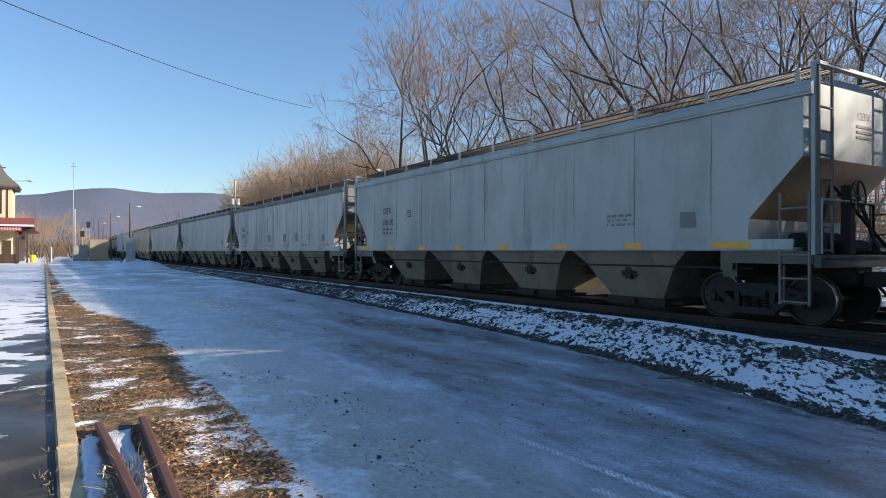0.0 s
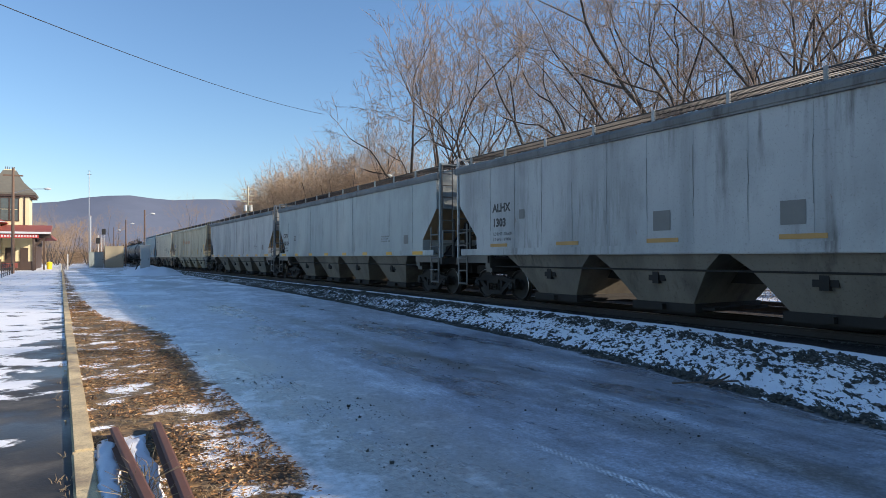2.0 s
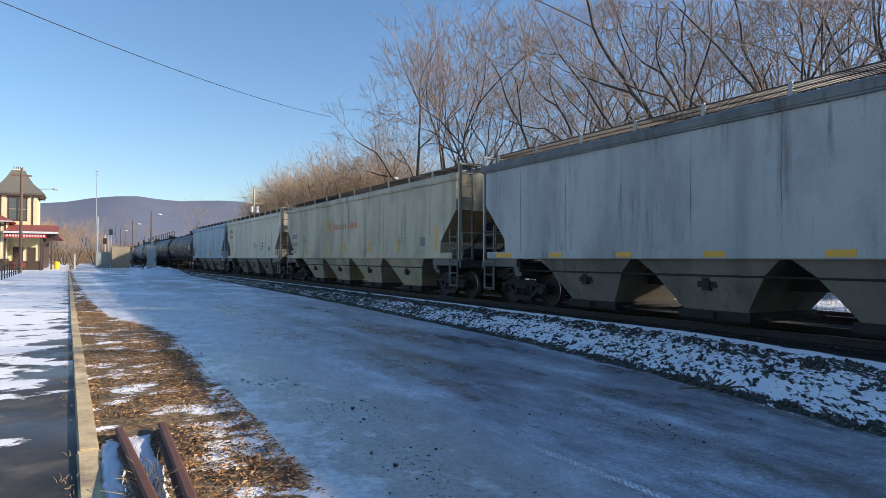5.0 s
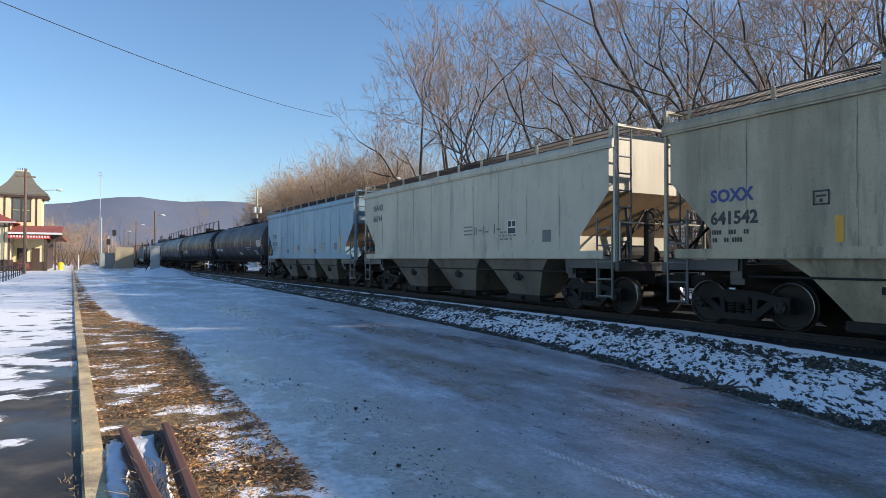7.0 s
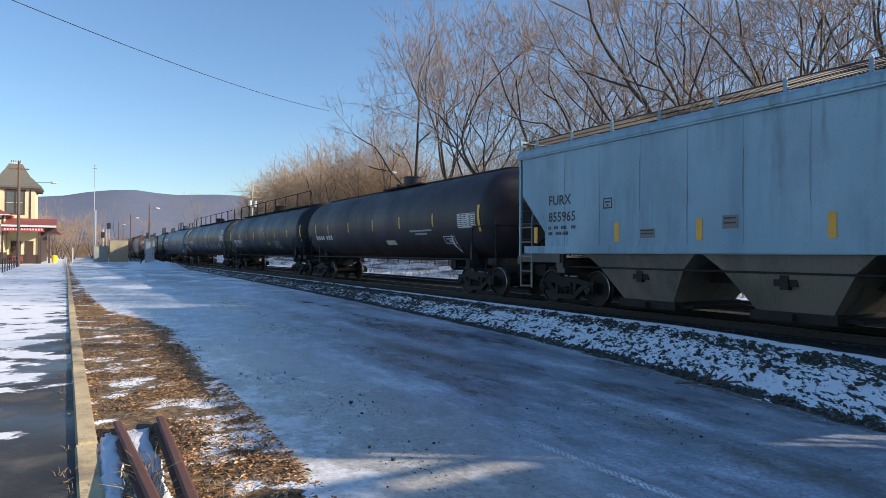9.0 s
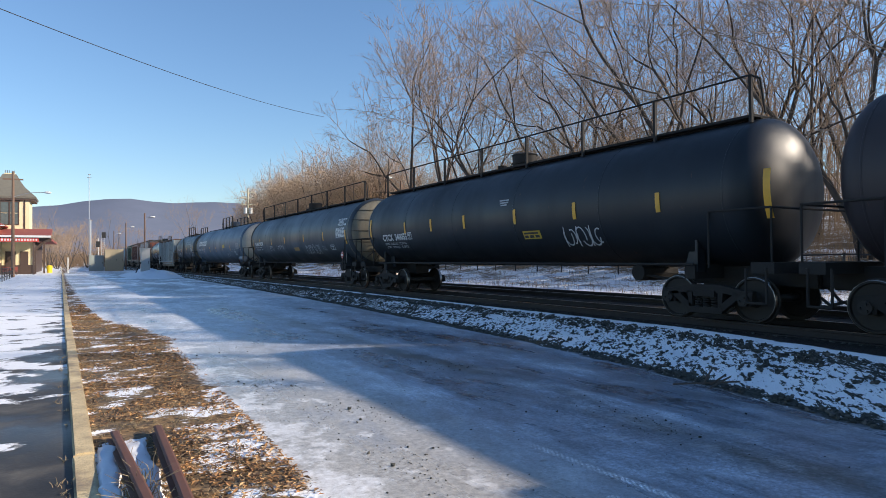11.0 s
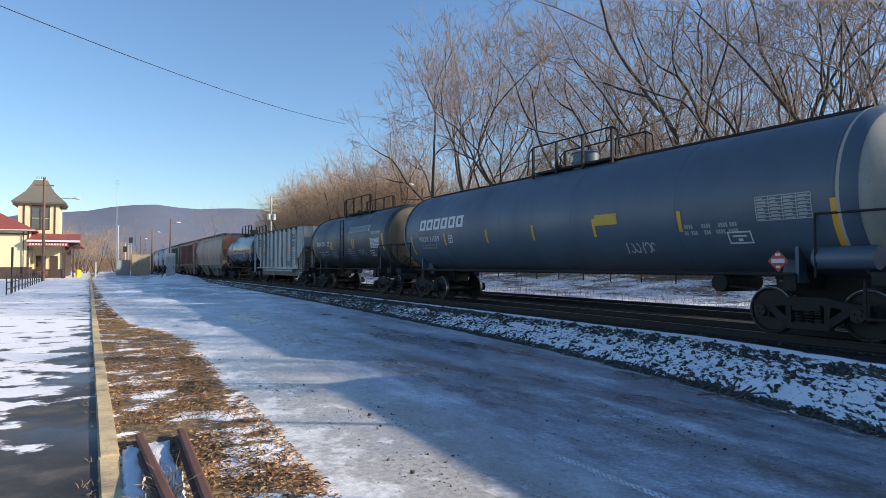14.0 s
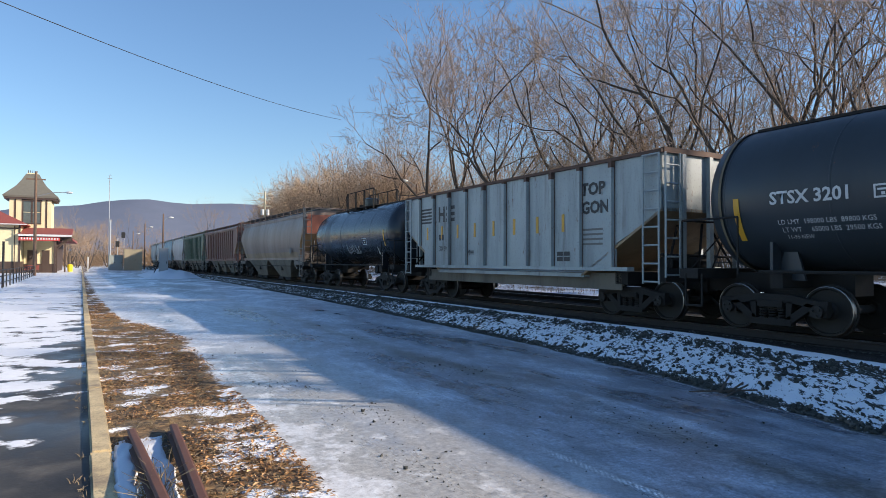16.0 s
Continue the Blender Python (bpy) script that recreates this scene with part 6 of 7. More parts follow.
def brush(name, n, place, tall, material, label, r0=0.012, side=3, lean=0.16):
    """One mass of upright brushwood stems."""
    rng = random.Random(len(name) + n)
    w = Wood()
    for _ in range(n):
        x, y = place(rng)
        h = tall * rng.uniform(0.5, 1.1)
        p = Vector((x, y, height(x, y) - 0.05))
        d = Vector((rng.gauss(0, lean), rng.gauss(0, lean), 1))
        mid = p + d * h * 0.5
        w.limb([p, mid, p + d * h + Vector((rng.gauss(0, 0.1), rng.gauss(0, 0.1), 0)) * h], [r0, r0 * 0.8, r0 * 0.4], 3)
        for _ in range(side):
            b = p.lerp(mid, rng.uniform(0.4, 1.0 if side < 4 else 1.7))
            w.limb([b, b + Vector((rng.gauss(0, 0.25), rng.gauss(0, 0.25), rng.uniform(0.25, 0.5))) * h * (1 if side < 4 else 0.5)], [r0 * 0.6 / (1 + side / 8), r0 * 0.35 / (1 + side / 8)], 3)
    return tagged(new(name, w.mesh(name, material)), label, "brushwood", kind="stuff")


brush("brushwood", 3800, lambda r: (29.6 + abs(r.gauss(0, 7)), r.uniform(6, 110)), 2.6, M_STRAW, "tan brushwood under the trees")
brush("far_brushwood", 2600, lambda r: (r.uniform(-14, 40), r.uniform(185, 260)), 5.5, M_STRAW, "distant tan brushwood at the lot's end", 0.03)
brush("forest_stems", 1100, lambda r: (41 + abs(r.gauss(0, 16)), r.uniform(-5, 140)), 12.0, M_TWIG, "grey stems of the hillside woods", 0.055, 12, 0.05)
brush("field_weeds", 1800, lambda r: (r.uniform(20, 28.5), r.uniform(8, 75)), 0.45, M_STRAW, "dry weeds in the snowy field", 0.006)

# ---- fence beyond the track ----
fence = tagged(new("fence"), "low black pipe fence across the snowy field", "fence")
M_FENCE = plain("black_fence_paint", (0.02, 0.019, 0.018), 0.6)
for k in range(26):
    y = 12 + k * 2.6
    z = height(28.2, y)
    part("post", tubes(0.045, [(28.2, y, z - 0.2), (28.2, y, z + 1.12)]), M_FENCE, fence)
for h in (0.55, 1.05):
    part("fence_rail", tubes(0.035, [(28.2, y, height(28.2, y) + h) for y in spread(12, 77, 26)]), M_FENCE, fence)

# ---- poles, mast, cabinets ----


def wood_pole(x, y, z, tall, r=0.14, label="weathered wooden utility pole", wood=None):
    p = tagged(new("utility_pole"), label, "utility pole", "utility poles")
    p.matrix_basis = pose(x, y, z)
    bm = bmesh.new()
    tube(bm, (0, 0, -0.5), (0, 0, tall), r, 10, r * 0.7)
    part("shaft", bm, wood or M_POLE, p, smooth=True)
    return p


def lamp_arm(p, z, reach, head=True):
    part("lamp_arm", tubes(0.035, [(0, 0, z - 0.5), (reach * 0.5, 0, z), (reach, 0, z + 0.1)]), M_GALV, p)
    bm = bmesh.new()
    bmesh.ops.create_uvsphere(bm, u_segments=10, v_segments=6, radius=0.28)
    for v in bm.verts:
        v.co = Vector((v.co.x * 1.3 + reach + 0.2, v.co.y * 0.6, v.co.z * 0.5 + z + 0.1))
    part("lamp_head", bm, M_WHITE, p, "pale street lamp head", smooth=True)


p = wood_pole(-6.2, 80.0, 0.0, 11.2, 0.17)
lamp_arm(p, 9.0, 2.9)
part("crossarm", boxes((-0.9, 0.9, -0.06, 0.06, 10.3, 10.45)), M_POLE, p)
p = wood_pole(7.6, 95.0, 0.0, 8.2)
lamp_arm(p, 7.6, 0.8)
p = wood_pole(7.25, 130.0, 0.0, 8.6)
lamp_arm(p, 7.9, 0.9)
p = wood_pole(6.9, 170.0, 0.0, 8.9)
lamp_arm(p, 8.2, 1.0)
p = wood_pole(24.85, 110.0, 0.0, 13.8, 0.20, "pale wooden pole with cross-arms and transformers", M_CREAMP)
for z in (13.3, 12.3, 11.2):
    part("crossarm", boxes((-1.2, 1.2, -0.07, 0.07, z - 0.08, z + 0.08)), M_CREAMP, p)
for x in (-0.45, 0.45):
    part("transformer", tubes(0.28, [(x, -0.25, 9.6), (x, -0.25, 10.6)], n=12), M_WHITE, p)
p = wood_pole(30.5, 62.0, 0.0, 10.2, 0.12, "thin lamp pole among the trees")
lamp_arm(p, 10.4, -1.6)

M_MAST = plain("grey_mast_paint", (0.40, 0.43, 0.46), 0.6)
mast = tagged(new("radio_mast"), "tall thin grey radio mast", "mast")
mast.matrix_basis = pose(1.6, 150.0, 0)
part("lower_tube", tubes(0.16, [(0.15, 0, 0), (0.15, 0, 10.3)], n=10), M_MAST, mast)
part("upper_tube", tubes(0.065, [(-0.1, 0, 0), (-0.1, 0, 19.8)], n=8), M_MAST, mast)
part("crossbar", boxes((-0.5, 0.35, -0.05, 0.05, 19.0, 19.1), (-0.3, 0.2, -0.05, 0.05, 19.7, 19.8)), M_GALV, mast)


def cabinet(name, x0, x1, y, d, z0, z1, material, label, roof=0.06):
    c = tagged(new(name), label, "equipment cabinet")
    bm = boxes((x0, x1, y, y + d, z0 - 0.3, z1))
    part("case", bm, material, c)
    part("lid", boxes((x0 - roof, x1 + roof, y - roof, y + d + roof, z1, z1 + 0.08)), material, c)
    n = max(1, int((x1 - x0) / 0.9))
    for k in range(n):
        a, b = x0 + (x1 - x0) * k / n + 0.05, x0 + (x1 - x0) * (k + 1) / n - 0.05
        part("door", boxes((a, b, y - 0.03, y, z0 + 0.15, z1 - 0.1)), material, c)
        part("handle", boxes((b - 0.14, b - 0.1, y - 0.06, y - 0.03, (z0 + z1) / 2 - 0.12, (z0 + z1) / 2 + 0.12)), M_UNDER, c)
    return c


M_SAGE = plain("sage_grey_paint", (0.34, 0.38, 0.35), 0.6, var=0.1)
M_SAND = plain("sand_paint", (0.42, 0.36, 0.24), 0.7, var=0.1)
box1 = cabinet("signal_cabinet", 5.25, 6.1, 70.0, 0.6, 0.1, 2.85, M_GREY, "tall pale grey signal cabinet on a snow bank")
part("brace", tubes(0.05, [(4.6, 69.9, 0.0), (5.25, 69.9, 1.5)]), M_UNDER, box1)
part("conduit", tubes(0.06, [(5.68, 70.3, 2.9), (5.68, 70.3, 3.5)]), M_GALV, box1)
cabinet("equipment_hut", 1.2, 3.35, 120.0, 2.0, 0.1, 2.55, M_SAGE, "low sage-grey equipment hut")
cabinet("equipment_shed", 3.5, 6.3, 119.0, 2.6, 0.1, 3.5, M_SAND, "low sand-coloured railway equipment shed")
sig = tagged(new("railway_signal"), "white ladder mast railway signal", "signal")
sig.matrix_basis = pose(3.4, 125.0, 0)
end_ladder("mast", M_WHITE, sig, 0.0, -0.25, 0.25, 0.0, 6.2, 0.35)
part("second_mast", tubes(0.07, [(-0.75, 0, 0), (-0.75, 0, 5.6)]), M_WHITE, sig)
for x, z in ((0.1, 6.2), (-0.8, 4.6)):
    part("signal_head", boxes((x - 0.3, x + 0.3, -0.25, 0.1, z - 0.5, z + 0.5)), M_CABLE, sig)

# overhead cable from the platform side to the trees
bm = bmesh.new()
a, b = Vector((-2.7, 28.3, 11.1)), Vector((18.8, 55.4, 14.85))
pts = [a + (b - a) * f - Vector((0, 0, 1.65 * f * (1 - f))) for f in spread(-0.62, 1.05, 40)]
bm.free()
w = Wood()
w.limb(pts, [0.018] * len(pts), 5)
tagged(new("overhead_cable", w.mesh("overhead_cable", M_CABLE)), "thin black overhead cable", "cable")

# ---- station ----
st = tagged(new("station"), "cream railway station with square tower and red canopy", "station")
st.matrix_basis = pose(0, 0, 0)


def facade(name, x0, x1, y0, y1, z0, z1, wall, dado=1.5):
    w = part(name, boxes((x0, x1, y0, y1, z0, z1)), wall, st)
    if dado:
        part("dado", boxes((x0 - 0.03, x1 + 0.03, y0 - 0.03, y1, z0, z0 + dado)), M_BROWN, w)
    return w


def sash(parent, xc, y, z0, z1, w):
    f = part("window", boxes((xc - w / 2 - 0.12, xc + w / 2 + 0.12, y - 0.06, y + 0.02, z0 - 0.12, z0), (xc - w / 2 - 0.2, xc + w / 2 + 0.2, y - 0.09, y + 0.02, z1, z1 + 0.22),
                             (xc - w / 2 - 0.12, xc - w / 2, y - 0.06, y + 0.02, z0, z1), (xc + w / 2, xc + w / 2 + 0.12, y - 0.06, y + 0.02, z0, z1), (xc - 0.09, xc + 0.09, y - 0.06, y + 0.02, z0, z1)), M_BROWN, parent)
    for sg in (-1, 1):
        for a, b in ((z0, (z0 + z1) / 2 - 0.04), ((z0 + z1) / 2 + 0.04, z1)):
            xa, xb = sorted((xc + sg * 0.1, xc + sg * w / 2))
            part("pane", boxes((xa, xb, y - 0.03, y + 0.01, a, b)), M_PANE, f)


M_PANE = plain("window_glass", (0.10, 0.12, 0.12), 0.08, var=0.5, bump=0)
wing = facade("wing_wall", -15.5, -8.95, 95.0, 104.0, 0, 6.1, M_CREAM)
part("corner_board", boxes((-9.1, -8.9, 94.95, 95.1, 0, 6.1), (-15.6, -8.9, 94.94, 95.0, 5.6, 5.75)), M_BROWN, wing)
part("downpipe", tubes(0.06, [(-9.5, 94.85, 0), (-9.5, 94.85, 6.0)]), M_BROWN, wing)
part("board", boxes((-12.9, -12.85, 94.93, 95.0, 0.2, 4.4), (-15.0, -12.85, 94.93, 95.0, 4.4, 4.47)), M_BROWN, wing)
bm = bmesh.new()
loft(bm, [[(-16.2, 94.2, 6.1), (-8.2, 94.2, 6.1), (-8.2, 104.6, 6.1), (-16.2, 104.6, 6.1)], [(-16.2, 94.2, 6.25), (-8.2, 94.2, 6.25), (-8.2, 104.6, 6.25), (-16.2, 104.6, 6.25)],
          [(-15.9, 98.6, 8.6), (-12.6, 98.6, 8.6), (-12.6, 100.2, 8.6), (-15.9, 100.2, 8.6)]])
part("wing_roof", bm, M_ROOFR, st)
part("gutter", tubes(0.07, [(-16.2, 94.15, 6.15), (-8.15, 94.15, 6.15)]), M_WHITE, st)
tower = facade("tower_wall", -10.6, -5.9, 99.5, 105.0, 0, 10.2, M_CREAM, 1.6)
sash(tower, -8.1, 99.5, 6.6, 9.5, 1.9)
for x in (-9.95, -6.45):
    part("trim_board", boxes((x - 0.09, x + 0.09, 99.44, 99.5, 5.4, 10.0)), M_BROWN, tower)
bm = bmesh.new()
ring = lambda w, z: [(-8.25 - w, 102.25 - w, z), (-8.25 + w, 102.25 - w, z), (-8.25 + w, 102.25 + w, z), (-8.25 - w, 102.25 + w, z)]
loft(bm, [ring(3.05, 10.0), ring(3.1, 10.25), ring(2.45, 10.9), ring(1.7, 11.7), ring(1.15, 12.6), ring(0.75, 13.4)])
part("tower_roof", bm, M_SLATE, st, "flared slate pagoda roof")
part("eave_trim", boxes((-11.2, -5.3, 99.25, 105.2, 9.75, 10.0)), M_BROWN, st)
part("roof_crest", boxes((-8.85, -7.65, 101.6, 102.9, 13.4, 13.55)), M_CREAM, st)
for k in range(5):
    part("finial", tubes(0.04, [(-8.75 + 0.25 * k, 101.7, 13.5), (-8.75 + 0.25 * k, 101.7, 13.9)]), M_BROWN, st)
# canopy
bm = bmesh.new()
plate(bm, [(94.2, 4.75), (94.2, 4.95), (99.5, 6.0), (99.5, 5.7)], 0, -9.1, -3.3)
part("canopy_roof", bm, M_ROOFR, st, "red sheet canopy roof")
part("canopy_fascia", boxes((-9.1, -3.3, 94.12, 94.2, 4.7, 4.95)), M_WHITE, st)
sb = part("sign_board", boxes((-9.05, -4.6, 94.3, 94.36, 4.15, 4.65)), M_SIGNR, st, "red sign board with white lettering bars")
bars(M_WHITE, sb, lambda u, v: (-8.8 + u, 94.29, 4.28 + v), [(0.3 * k + (0.25 if k > 4 else 0), 0, 0.17, 0.24) for k in range(13)])
for x, y in ((-5.2, 95.0), (-5.2, 99.0), (-4.4, 103.0)):
    part("canopy_post", boxes((x - 0.1, x + 0.1, y - 0.1, y + 0.1, 0, 4.7)), M_BROWN, st)
for y in (95.0, 97.0, 99.0):
    part("bracket", tubes(0.07, [(-5.1, y, 3.2), (-4.4, y, 4.0), (-3.4, y, 4.7)], [(-5.1, y, 3.2), (-5.1, y, 4.7)], n=5), M_BROWN, st)
part("canopy_ceiling", boxes((-9.0, -3.4, 94.3, 99.4, 4.60, 4.68)), M_BROWN, st)
for y in (95.0, 99.0):
    part("canopy_beam", boxes((-9.0, -3.4, y - 0.1, y + 0.1, 4.30, 4.60)), M_BROWN, st)
part("back_wall", boxes((-8.9, -5.3, 99.2, 99.45, 0, 5.2)), M_CREAM, st)
for x0, x1, m_ in ((-8.5, -7.4, M_BROWN), (-6.9, -6.0, M_BROWN)):
    part("doorway", boxes((x0, x1, 99.1, 99.2, 0, 3.0)), m_, st)
part("dado", boxes((-8.9, -5.3, 99.12, 99.2, 0, 1.2)), M_BROWN, st)
far = part("far_wing", boxes((-9.5, -5.8, 105.0, 128.0, 0, 4.6)), M_BROWN, st)
part("far_canopy", boxes((-9.8, -3.6, 105.0, 128.0, 4.6, 4.9)), M_ROOFR, st)

bench = tagged(new("bench"), "red wooden platform bench under the canopy", "bench")
part("seat", boxes((-8.6, -7.0, 96.6, 97.1, 0.42, 0.5)), M_ROOFR, bench)
part("backrest", boxes((-8.6, -7.0, 97.05, 97.12, 0.55, 1.0)), M_ROOFR, bench)
for x in (-8.5, -7.1):
    part("leg", boxes((x - 0.05, x + 0.05, 96.65, 97.1, 0.0, 0.42)), M_BROWN, bench)
binn = tagged(new("litter_bin"), "bright yellow plastic litter bin", "bin")
bm = bmesh.new()
tube(bm, (-3.9, 107.0, 0.0), (-3.9, 107.0, 0.95), 0.32, 14, 0.38)
part("body", bm, M_BIN, binn)
bm = bmesh.new()
tube(bm, (-3.9, 107.0, 0.95), (-3.9, 107.0, 1.1), 0.40, 14, 0.2)
part("lid", bm, M_BIN, binn)
marker = tagged(new("marker_post"), "short white platform marker post", "post")
part("shaft", tubes(0.09, [(-1.6, 104.0, 0), (-1.6, 104.0, 2.2)], n=8), M_WHITE, marker)

rail = tagged(new("platform_railing"), "dark metal railing along the platform path", "railing")
p0, p1 = Vector((-4.95, 42.0, 0)), Vector((-6.1, 78.5, 0))
for k in range(15):
    q = p0.lerp(p1, k / 14)
    part("post", tubes(0.04, [q, q + Vector((0, 0, 1.1))]), M_CABLE, rail)
for h in (0.35, 0.72, 1.08):
    part("rail_bar", tubes(0.03, [p0 + Vector((0, 0, h)), p1 + Vector((0, 0, h))]), M_CABLE, rail)
gate = tagged(new("sign_post"), "tall dark metal post beside the railing", "post")
part("shaft", tubes(0.07, [(-5.2, 46.4, 0), (-5.2, 46.4, 2.8)]), M_CABLE, gate)

# ---- near ground ----
for k, (a, b) in enumerate((((0.27, 6.55, 0.05), (0.375, 3.6, 0.21)), ((0.635, 6.55, 0.05), (0.545, 3.5, 0.21)))):
    bm = bmesh.new()
    a, b = Vector(a), Vector(b)
    d = (b - a).normalized()
    u = Vector((d.y, -d.x, 0)).normalized()
    w = u.cross(d)
    if w.z < 0:
        w = -w
    prof = [(-0.045, 0.0), (-0.042, 0.022), (-0.025, 0.036), (0.025, 0.036), (0.042, 0.022), (0.045, 0.0), (0.012, -0.015), (0.012, -0.10), (0.07, -0.115), (0.07, -0.13), (-0.07, -0.13), (-0.07, -0.115), (-0.012, -0.10), (-0.012, -0.015)]
    loft(bm, [[c + u * x * 0.85 + w * (z * 0.45 + 0.02) for x, z in prof] for c in (a, a.lerp(b, 0.5), b)])
    ob = tagged(part("old_rail_stub", bm, M_RUST), "rusty brown old rail stub rising from the ground", "rail", "old rail stubs")
    bm = boxes((b.x - 0.05, b.x + 0.05, b.y - 0.02, b.y + 0.06, -0.1, b.z - 0.08))
    part("prop", bm, M_RUST, ob)

M_SNOW = plain("old_snow", (0.80, 0.82, 0.85), 0.9, var=0.08, scale=6, bump=0.5, fine=50)


def snow_patch(x0, x1, y0, y1, h, seed):
    bm = bmesh.new()
    nx, ny = 10, 24
    g = []
    for i in range(nx + 1):
        col = []
        for j in range(ny + 1):
            u, v = i / nx * 2 - 1, j / ny * 2 - 1
            x, y = (x0 + x1) / 2 + u * (x1 - x0) / 2, (y0 + y1) / 2 + v * (y1 - y0) / 2
            e = 1 - max(abs(u) ** 2.5, abs(v) ** 4) + 0.45 * noise.noise((x * 7, y * 4, seed))
            col.append(bm.verts.new((x + 0.05 * noise.noise((x * 5, y * 5, seed + 3)), y, max(-0.03, h * min(1, max(-0.5, e * 1.4))) + 0.012 * noise.noise((x * 18, y * 18, seed)))))
        g.append(col)
    for a, b in zip(g, g[1:]):
        for j in range(ny):
            bm.faces.new((a[j], b[j], b[j + 1], a[j + 1]))
    return tagged(part("snow_patch", bm, M_SNOW, smooth=True), "patch of old snow beside rusty rails", "snow", "snow patches")


snow_patch(0.10, 0.27, 3.9, 6.45, 0.05, 1)
snow_patch(0.31, 0.52, 3.9, 6.5, 0.04, 2)

# snow bank by the signal cabinet
bm = bmesh.new()
g = []
for i in range(41):
    col = []
    for j in range(25):
        x, y = 3.6 + 5.6 * i / 40, 64 + 20 * j / 24
        u, v = (i / 20 - 1), (j / 12 - 1)
        e = max(0, 1 - u * u) * max(0, 1 - v * v)
        col.append(bm.verts.new((x, y, -0.05 + 1.05 * e * (0.75 + 0.5 * noise.noise((x * 0.9, y * 0.5, 5))) + 0.05 * noise.noise((x * 3, y * 3, 2)))))
    g.append(col)
for a, b in zip(g, g[1:]):
    for j in range(24):
        bm.faces.new((a[j], b[j], b[j + 1], a[j + 1]))
tagged(part("snow_bank", bm, M_SNOW, smooth=True), "ploughed snow bank at the far end", "snow")


def litter():
    """Fallen leaves on the strip beside the kerb, in one mesh."""
    rng = random.Random(3)
    v, f = [], []
    for _ in range(27000):
        y = 3.4 + 24 * rng.random() ** 1.7
        x = kerb_x(y) + 0.15 + (leaf_edge(y) - 0.12 - kerb_x(y)) * rng.random() ** 0.9
        if noise.noise((x * 1.6, y * 1.1, 4.0)) < rng.uniform(-0.3, 0.12):
            continue
        s = rng.uniform(0.008, 0.019) if rng.random() < 0.72 else rng.uniform(0.019, 0.034)
        a = rng.uniform(0, math.tau)
        z = height(x, y) + rng.uniform(0.004, 0.028)
        tilt = rng.uniform(-0.4, 0.4)
        dx, dy = Vector((math.cos(a), math.sin(a), tilt)) * s, Vector((-math.sin(a), math.cos(a), rng.uniform(-0.3, 0.3))) * s * 0.62
        c = Vector((x, y, z))
        b = len(v)
        v += [c - dx, c - dy * 0.8 + Vector((0, 0, s * 0.3)), c + dx * 1.1, c + dy * 0.8 + Vector((0, 0, s * 0.3))]
        f.append((b, b + 1, b + 2, b + 3))
    me = bpy.data.meshes.new("leaf_litter")
    me.from_pydata([tuple(p) for p in v], [], f)
    n = Nodes("dead_leaves", 0.75)
    n.color(n.ramp(n.island(), [(0.0, (0.06, 0.037, 0.022)), (0.4, (0.20, 0.105, 0.045)), (0.7, (0.52, 0.27, 0.095)), (1.0, (0.66, 0.45, 0.22))]))
    me.materials.append(n.m)
    tagged(new("leaf_litter", me), "brown fallen leaves beside the kerb", "leaves", kind="stuff")


def grass():
    rng = random.Random(8)
    w = Wood()
    for _ in range(1000):
        if rng.random() < 0.06:
            y = 3.6 + 10 * rng.random()
            x = kerb_x(y) - 0.02 - abs(rng.gauss(0, 0.05)) if rng.random() < 0.5 else kerb_x(y) + 0.13 + rng.random() * 0.1
        else:
            y = 3.6 + 18 * rng.random() ** 1.4
            x = kerb_x(y) + 0.1 + (leaf_edge(y) - 0.3 - kerb_x(y)) * rng.random()
        z = height(x, y) if x > kerb_x(y) else 0.02
        for _ in range(5):
            h = rng.uniform(0.02, 0.06)
            d = Vector((rng.gauss(0, 0.5), rng.gauss(0, 0.5), 1)) * h
            p = Vector((x + rng.gauss(0, 0.03), y + rng.gauss(0, 0.03), z - 0.01))
            w.limb([p, p + d * 0.6, p + d + Vector((d.x, d.y, -0.2 * h)) * 0.6], [0.0035, 0.003, 0.001], 3)
    for _ in range(70):
        p = Vector((0.38 + rng.gauss(0, 0.05), 4.6 + rng.gauss(0, 0.35), 0))
        h = rng.uniform(0.1, 0.3)
        d = Vector((rng.gauss(0, 0.35), rng.gauss(0, 0.3), 1)) * h
        w.limb([p, p + d * 0.6, p + d + Vector((d.x, d.y, -0.2 * h)) * 0.7], [0.004, 0.003, 0.0015], 3)
    tagged(new("dry_grass", w.mesh("dry_grass", plain("straw_grass", (0.36, 0.27, 0.15), 0.8, var=0.35, scale=4, bump=0))), "dry straw-coloured grass tufts", "grass", kind="stuff")


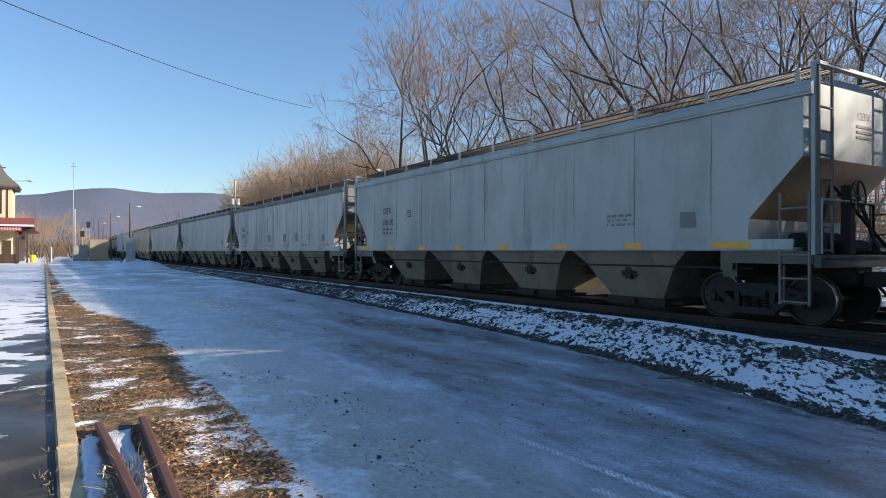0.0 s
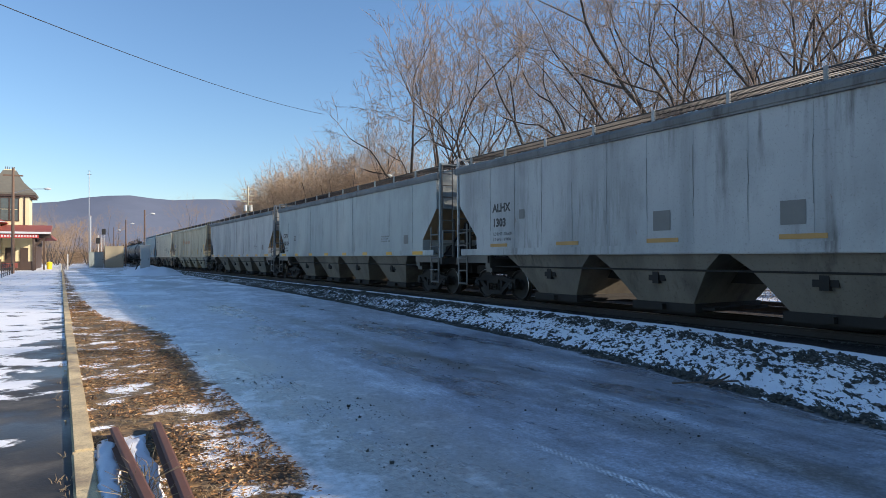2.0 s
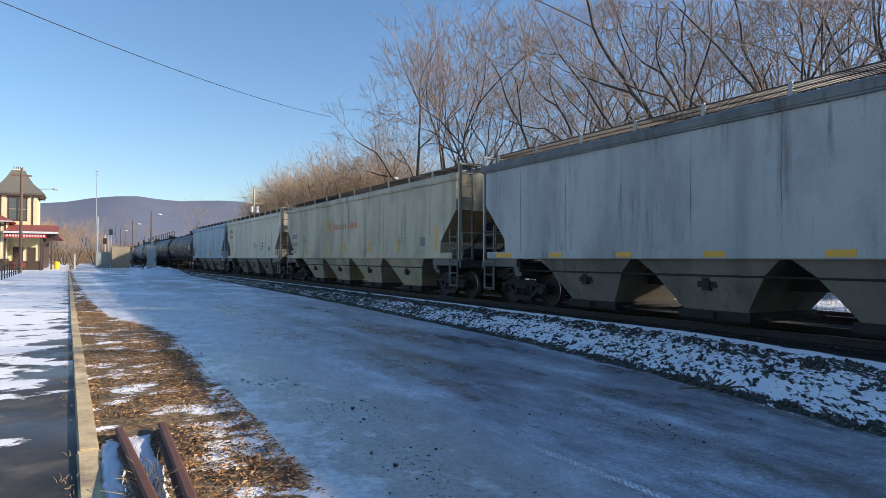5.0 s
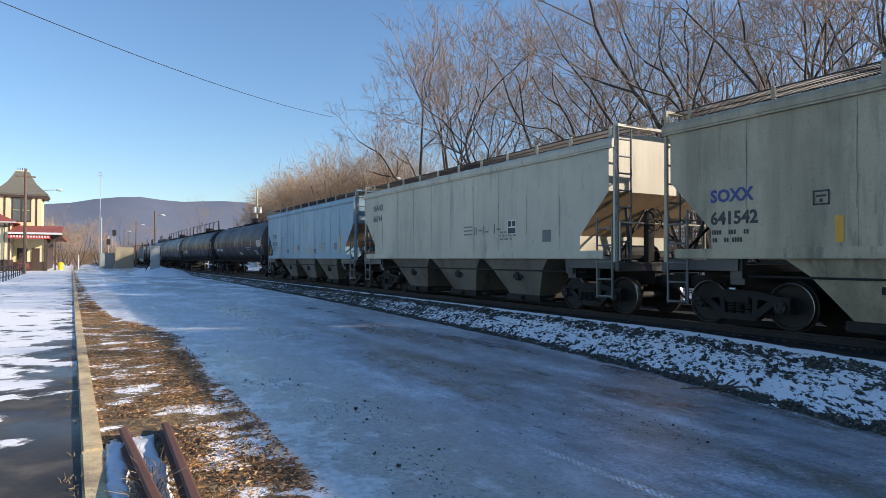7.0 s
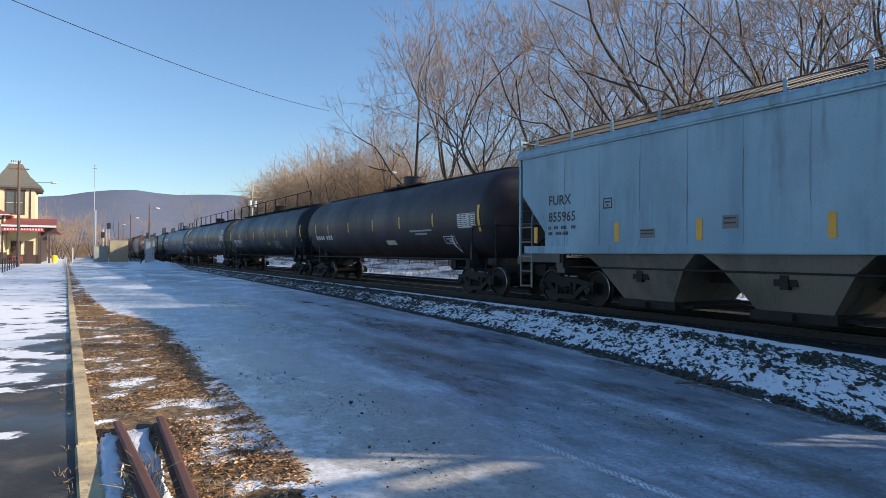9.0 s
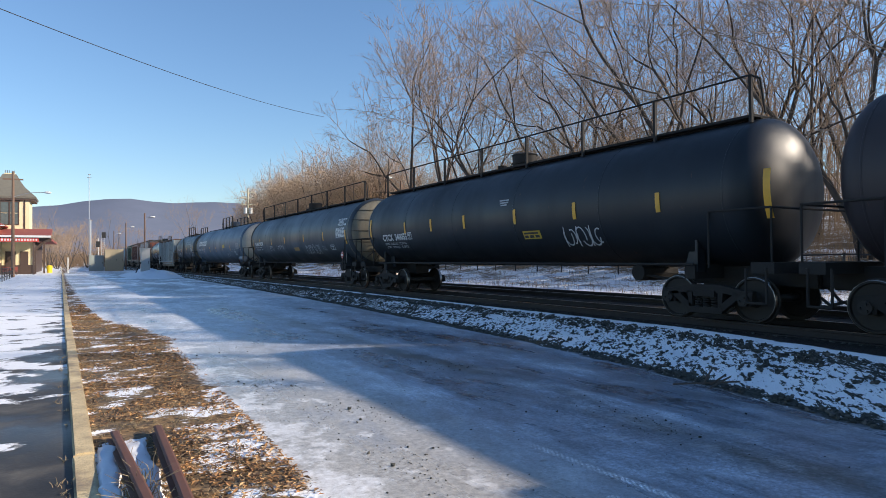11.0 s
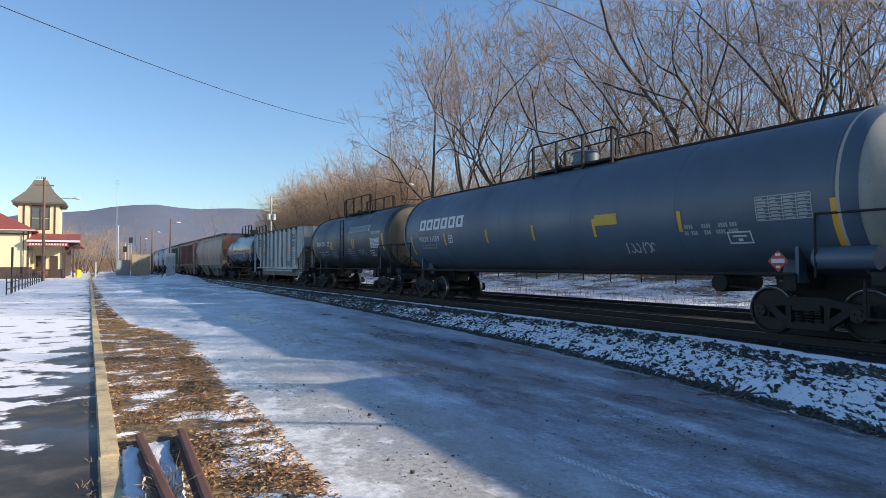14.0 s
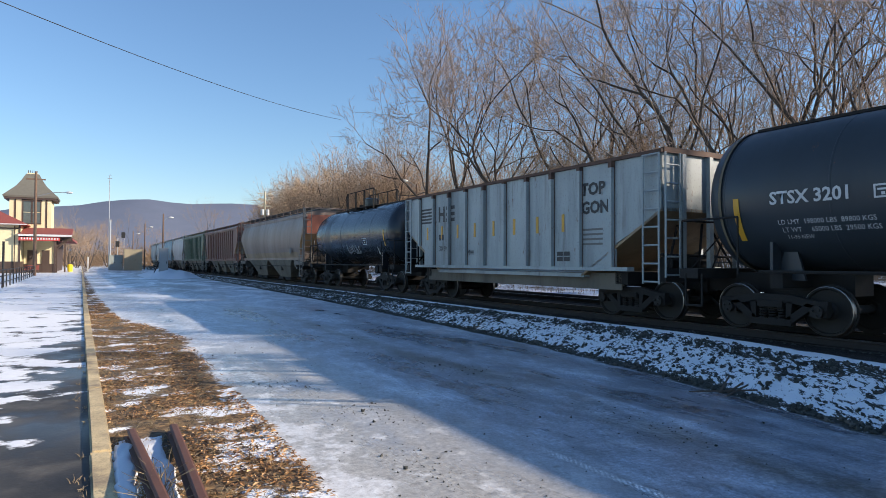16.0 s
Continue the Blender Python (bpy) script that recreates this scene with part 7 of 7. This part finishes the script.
def stones():
    """Loose ballast stones on the bank, in one mesh."""
    rng = random.Random(6)
    v, f = [], []
    octa = [(1, 0, 0), (-1, 0, 0), (0, 1, 0), (0, -1, 0), (0, 0, 1), (0, 0, -1)]
    tri = [(0, 2, 4), (2, 1, 4), (1, 3, 4), (3, 0, 4), (2, 0, 5), (1, 2, 5), (3, 1, 5), (0, 3, 5)]
    for _ in range(60000):
        y = 1.5 + 36 * rng.random() ** 1.5
        t = rng.random()
        x = foot_x(y) + (crest_x(y) - foot_x(y)) * t
        u, w_ = (x * 0.8 + y * 0.6) / 2.2, -x * 0.6 + y * 0.8
        q = 0.8 * noise.noise((u * 3.6, w_ * 3.6, 7.0)) + noise.noise((u * 11.0, w_ * 11.0, 2.0))
        lim = 0.46 - 0.45 * (t < 0.06) - 0.28 * (0.66 < t < 0.88) + 0.5 * (t > 0.92)
        if q < lim:
            continue
        s = rng.uniform(0.013, 0.036)
        c = Vector((x, y, height(x, y) + s * 0.25))
        b = len(v)
        rot = Euler((rng.uniform(0, 3), rng.uniform(0, 3), rng.uniform(0, 3))).to_matrix()
        v += [tuple(c + rot @ (Vector(p) * s * rng.uniform(0.6, 1.25))) for p in octa]
        f += [tuple(b + i for i in t3) for t3 in tri]
    for _ in range(6000):
        y = 0.5 + 60 * rng.random() ** 1.5
        off = rng.choice((-1, 1)) * rng.uniform(0.0, 1.05) if rng.random() < 0.75 else rng.uniform(-1.0, 2.2)
        s = rng.uniform(0.02, 0.045)
        p = on_line(y, off, 0.14 + s * 0.3)
        b = len(v)
        rot = Euler((rng.uniform(0, 3), rng.uniform(0, 3), rng.uniform(0, 3))).to_matrix()
        v += [tuple(p + rot @ (Vector(o) * s * rng.uniform(0.6, 1.25))) for o in octa]
        f += [tuple(b + i for i in t3) for t3 in tri]
    # crumbs of dirt frozen into the ice, thicker in places
    for k in range(520):
        if k % 3:
            cx, cy, sp = ((2.15, 8.2, 0.45), (2.5, 6.3, 0.4), (4.9, 4.6, 0.5), (2.3, 4.6, 0.35), (4.7, 8.5, 0.6))[k % 5]
            x, y = cx + rng.gauss(0, sp * 0.5), cy + rng.gauss(0, sp)
        else:
            x, y = rng.uniform(1.7, 6.2), 2.5 + 11 * rng.random() ** 1.4
        s = rng.uniform(0.004, 0.011) if rng.random() < 0.92 else rng.uniform(0.012, 0.024)
        c = Vector((x, y, height(x, y) + s * 0.2))
        b = len(v)
        rot = Euler((rng.uniform(0, 3), rng.uniform(0, 3), rng.uniform(0, 3))).to_matrix()
        v += [tuple(c + rot @ (Vector(p) * s * rng.uniform(0.5, 1.4))) for p in octa]
        f += [tuple(b + i for i in t3) for t3 in tri]
    me = bpy.data.meshes.new("ballast_stones")
    me.from_pydata(v, [], f)
    n = Nodes("ballast_stone", 0.85)
    n.color(n.ramp(n.island(), [(0.0, (0.018, 0.019, 0.017)), (0.7, (0.06, 0.062, 0.053)), (1.0, (0.12, 0.11, 0.095))]))
    me.materials.append(n.m)
    tagged(new("ballast_stones", me), "dark grey ballast stones on the bank and dirt crumbs on the ice", "stones", kind="stuff")


litter()
grass()
stones()
tw = bmesh.new()
for a, b in (((6.55, 5.5, 0.02), (7.05, 4.9, 0.10)), ((6.75, 5.2, 0.05), (7.0, 5.25, 0.22)), ((6.7, 5.05, 0.04), (7.15, 5.1, 0.12)), ((6.9, 5.2, 0.03), (6.85, 4.95, 0.2))):
    tube(tw, a, b, 0.012, 5)
tagged(part("fallen_twig", tw, M_BARK), "dark fallen twig on the bank's foot", "twig")

# ---- moving things ----


def motions():
    for car, s0 in TRAIN:
        rows = []
        for k in range(17):
            x, y, h = line_at(s0 - SPEED * k)
            rows.append((k, pose(x, y, RAIL_Z, 0, 0, math.degrees(h))))
        walk(car, rows)
    step = SPEED / FPS / 0.457
    turns = [Matrix.Rotation(step * k, 4, "X") for k in range(16 * FPS + 1)]
    for w, dy in WHEELSETS:
        at = Matrix.Translation((0, dy, 0.457))
        walk(w, [(k / FPS, at @ turns[k]) for k in range(16 * FPS + 1)])


motions()
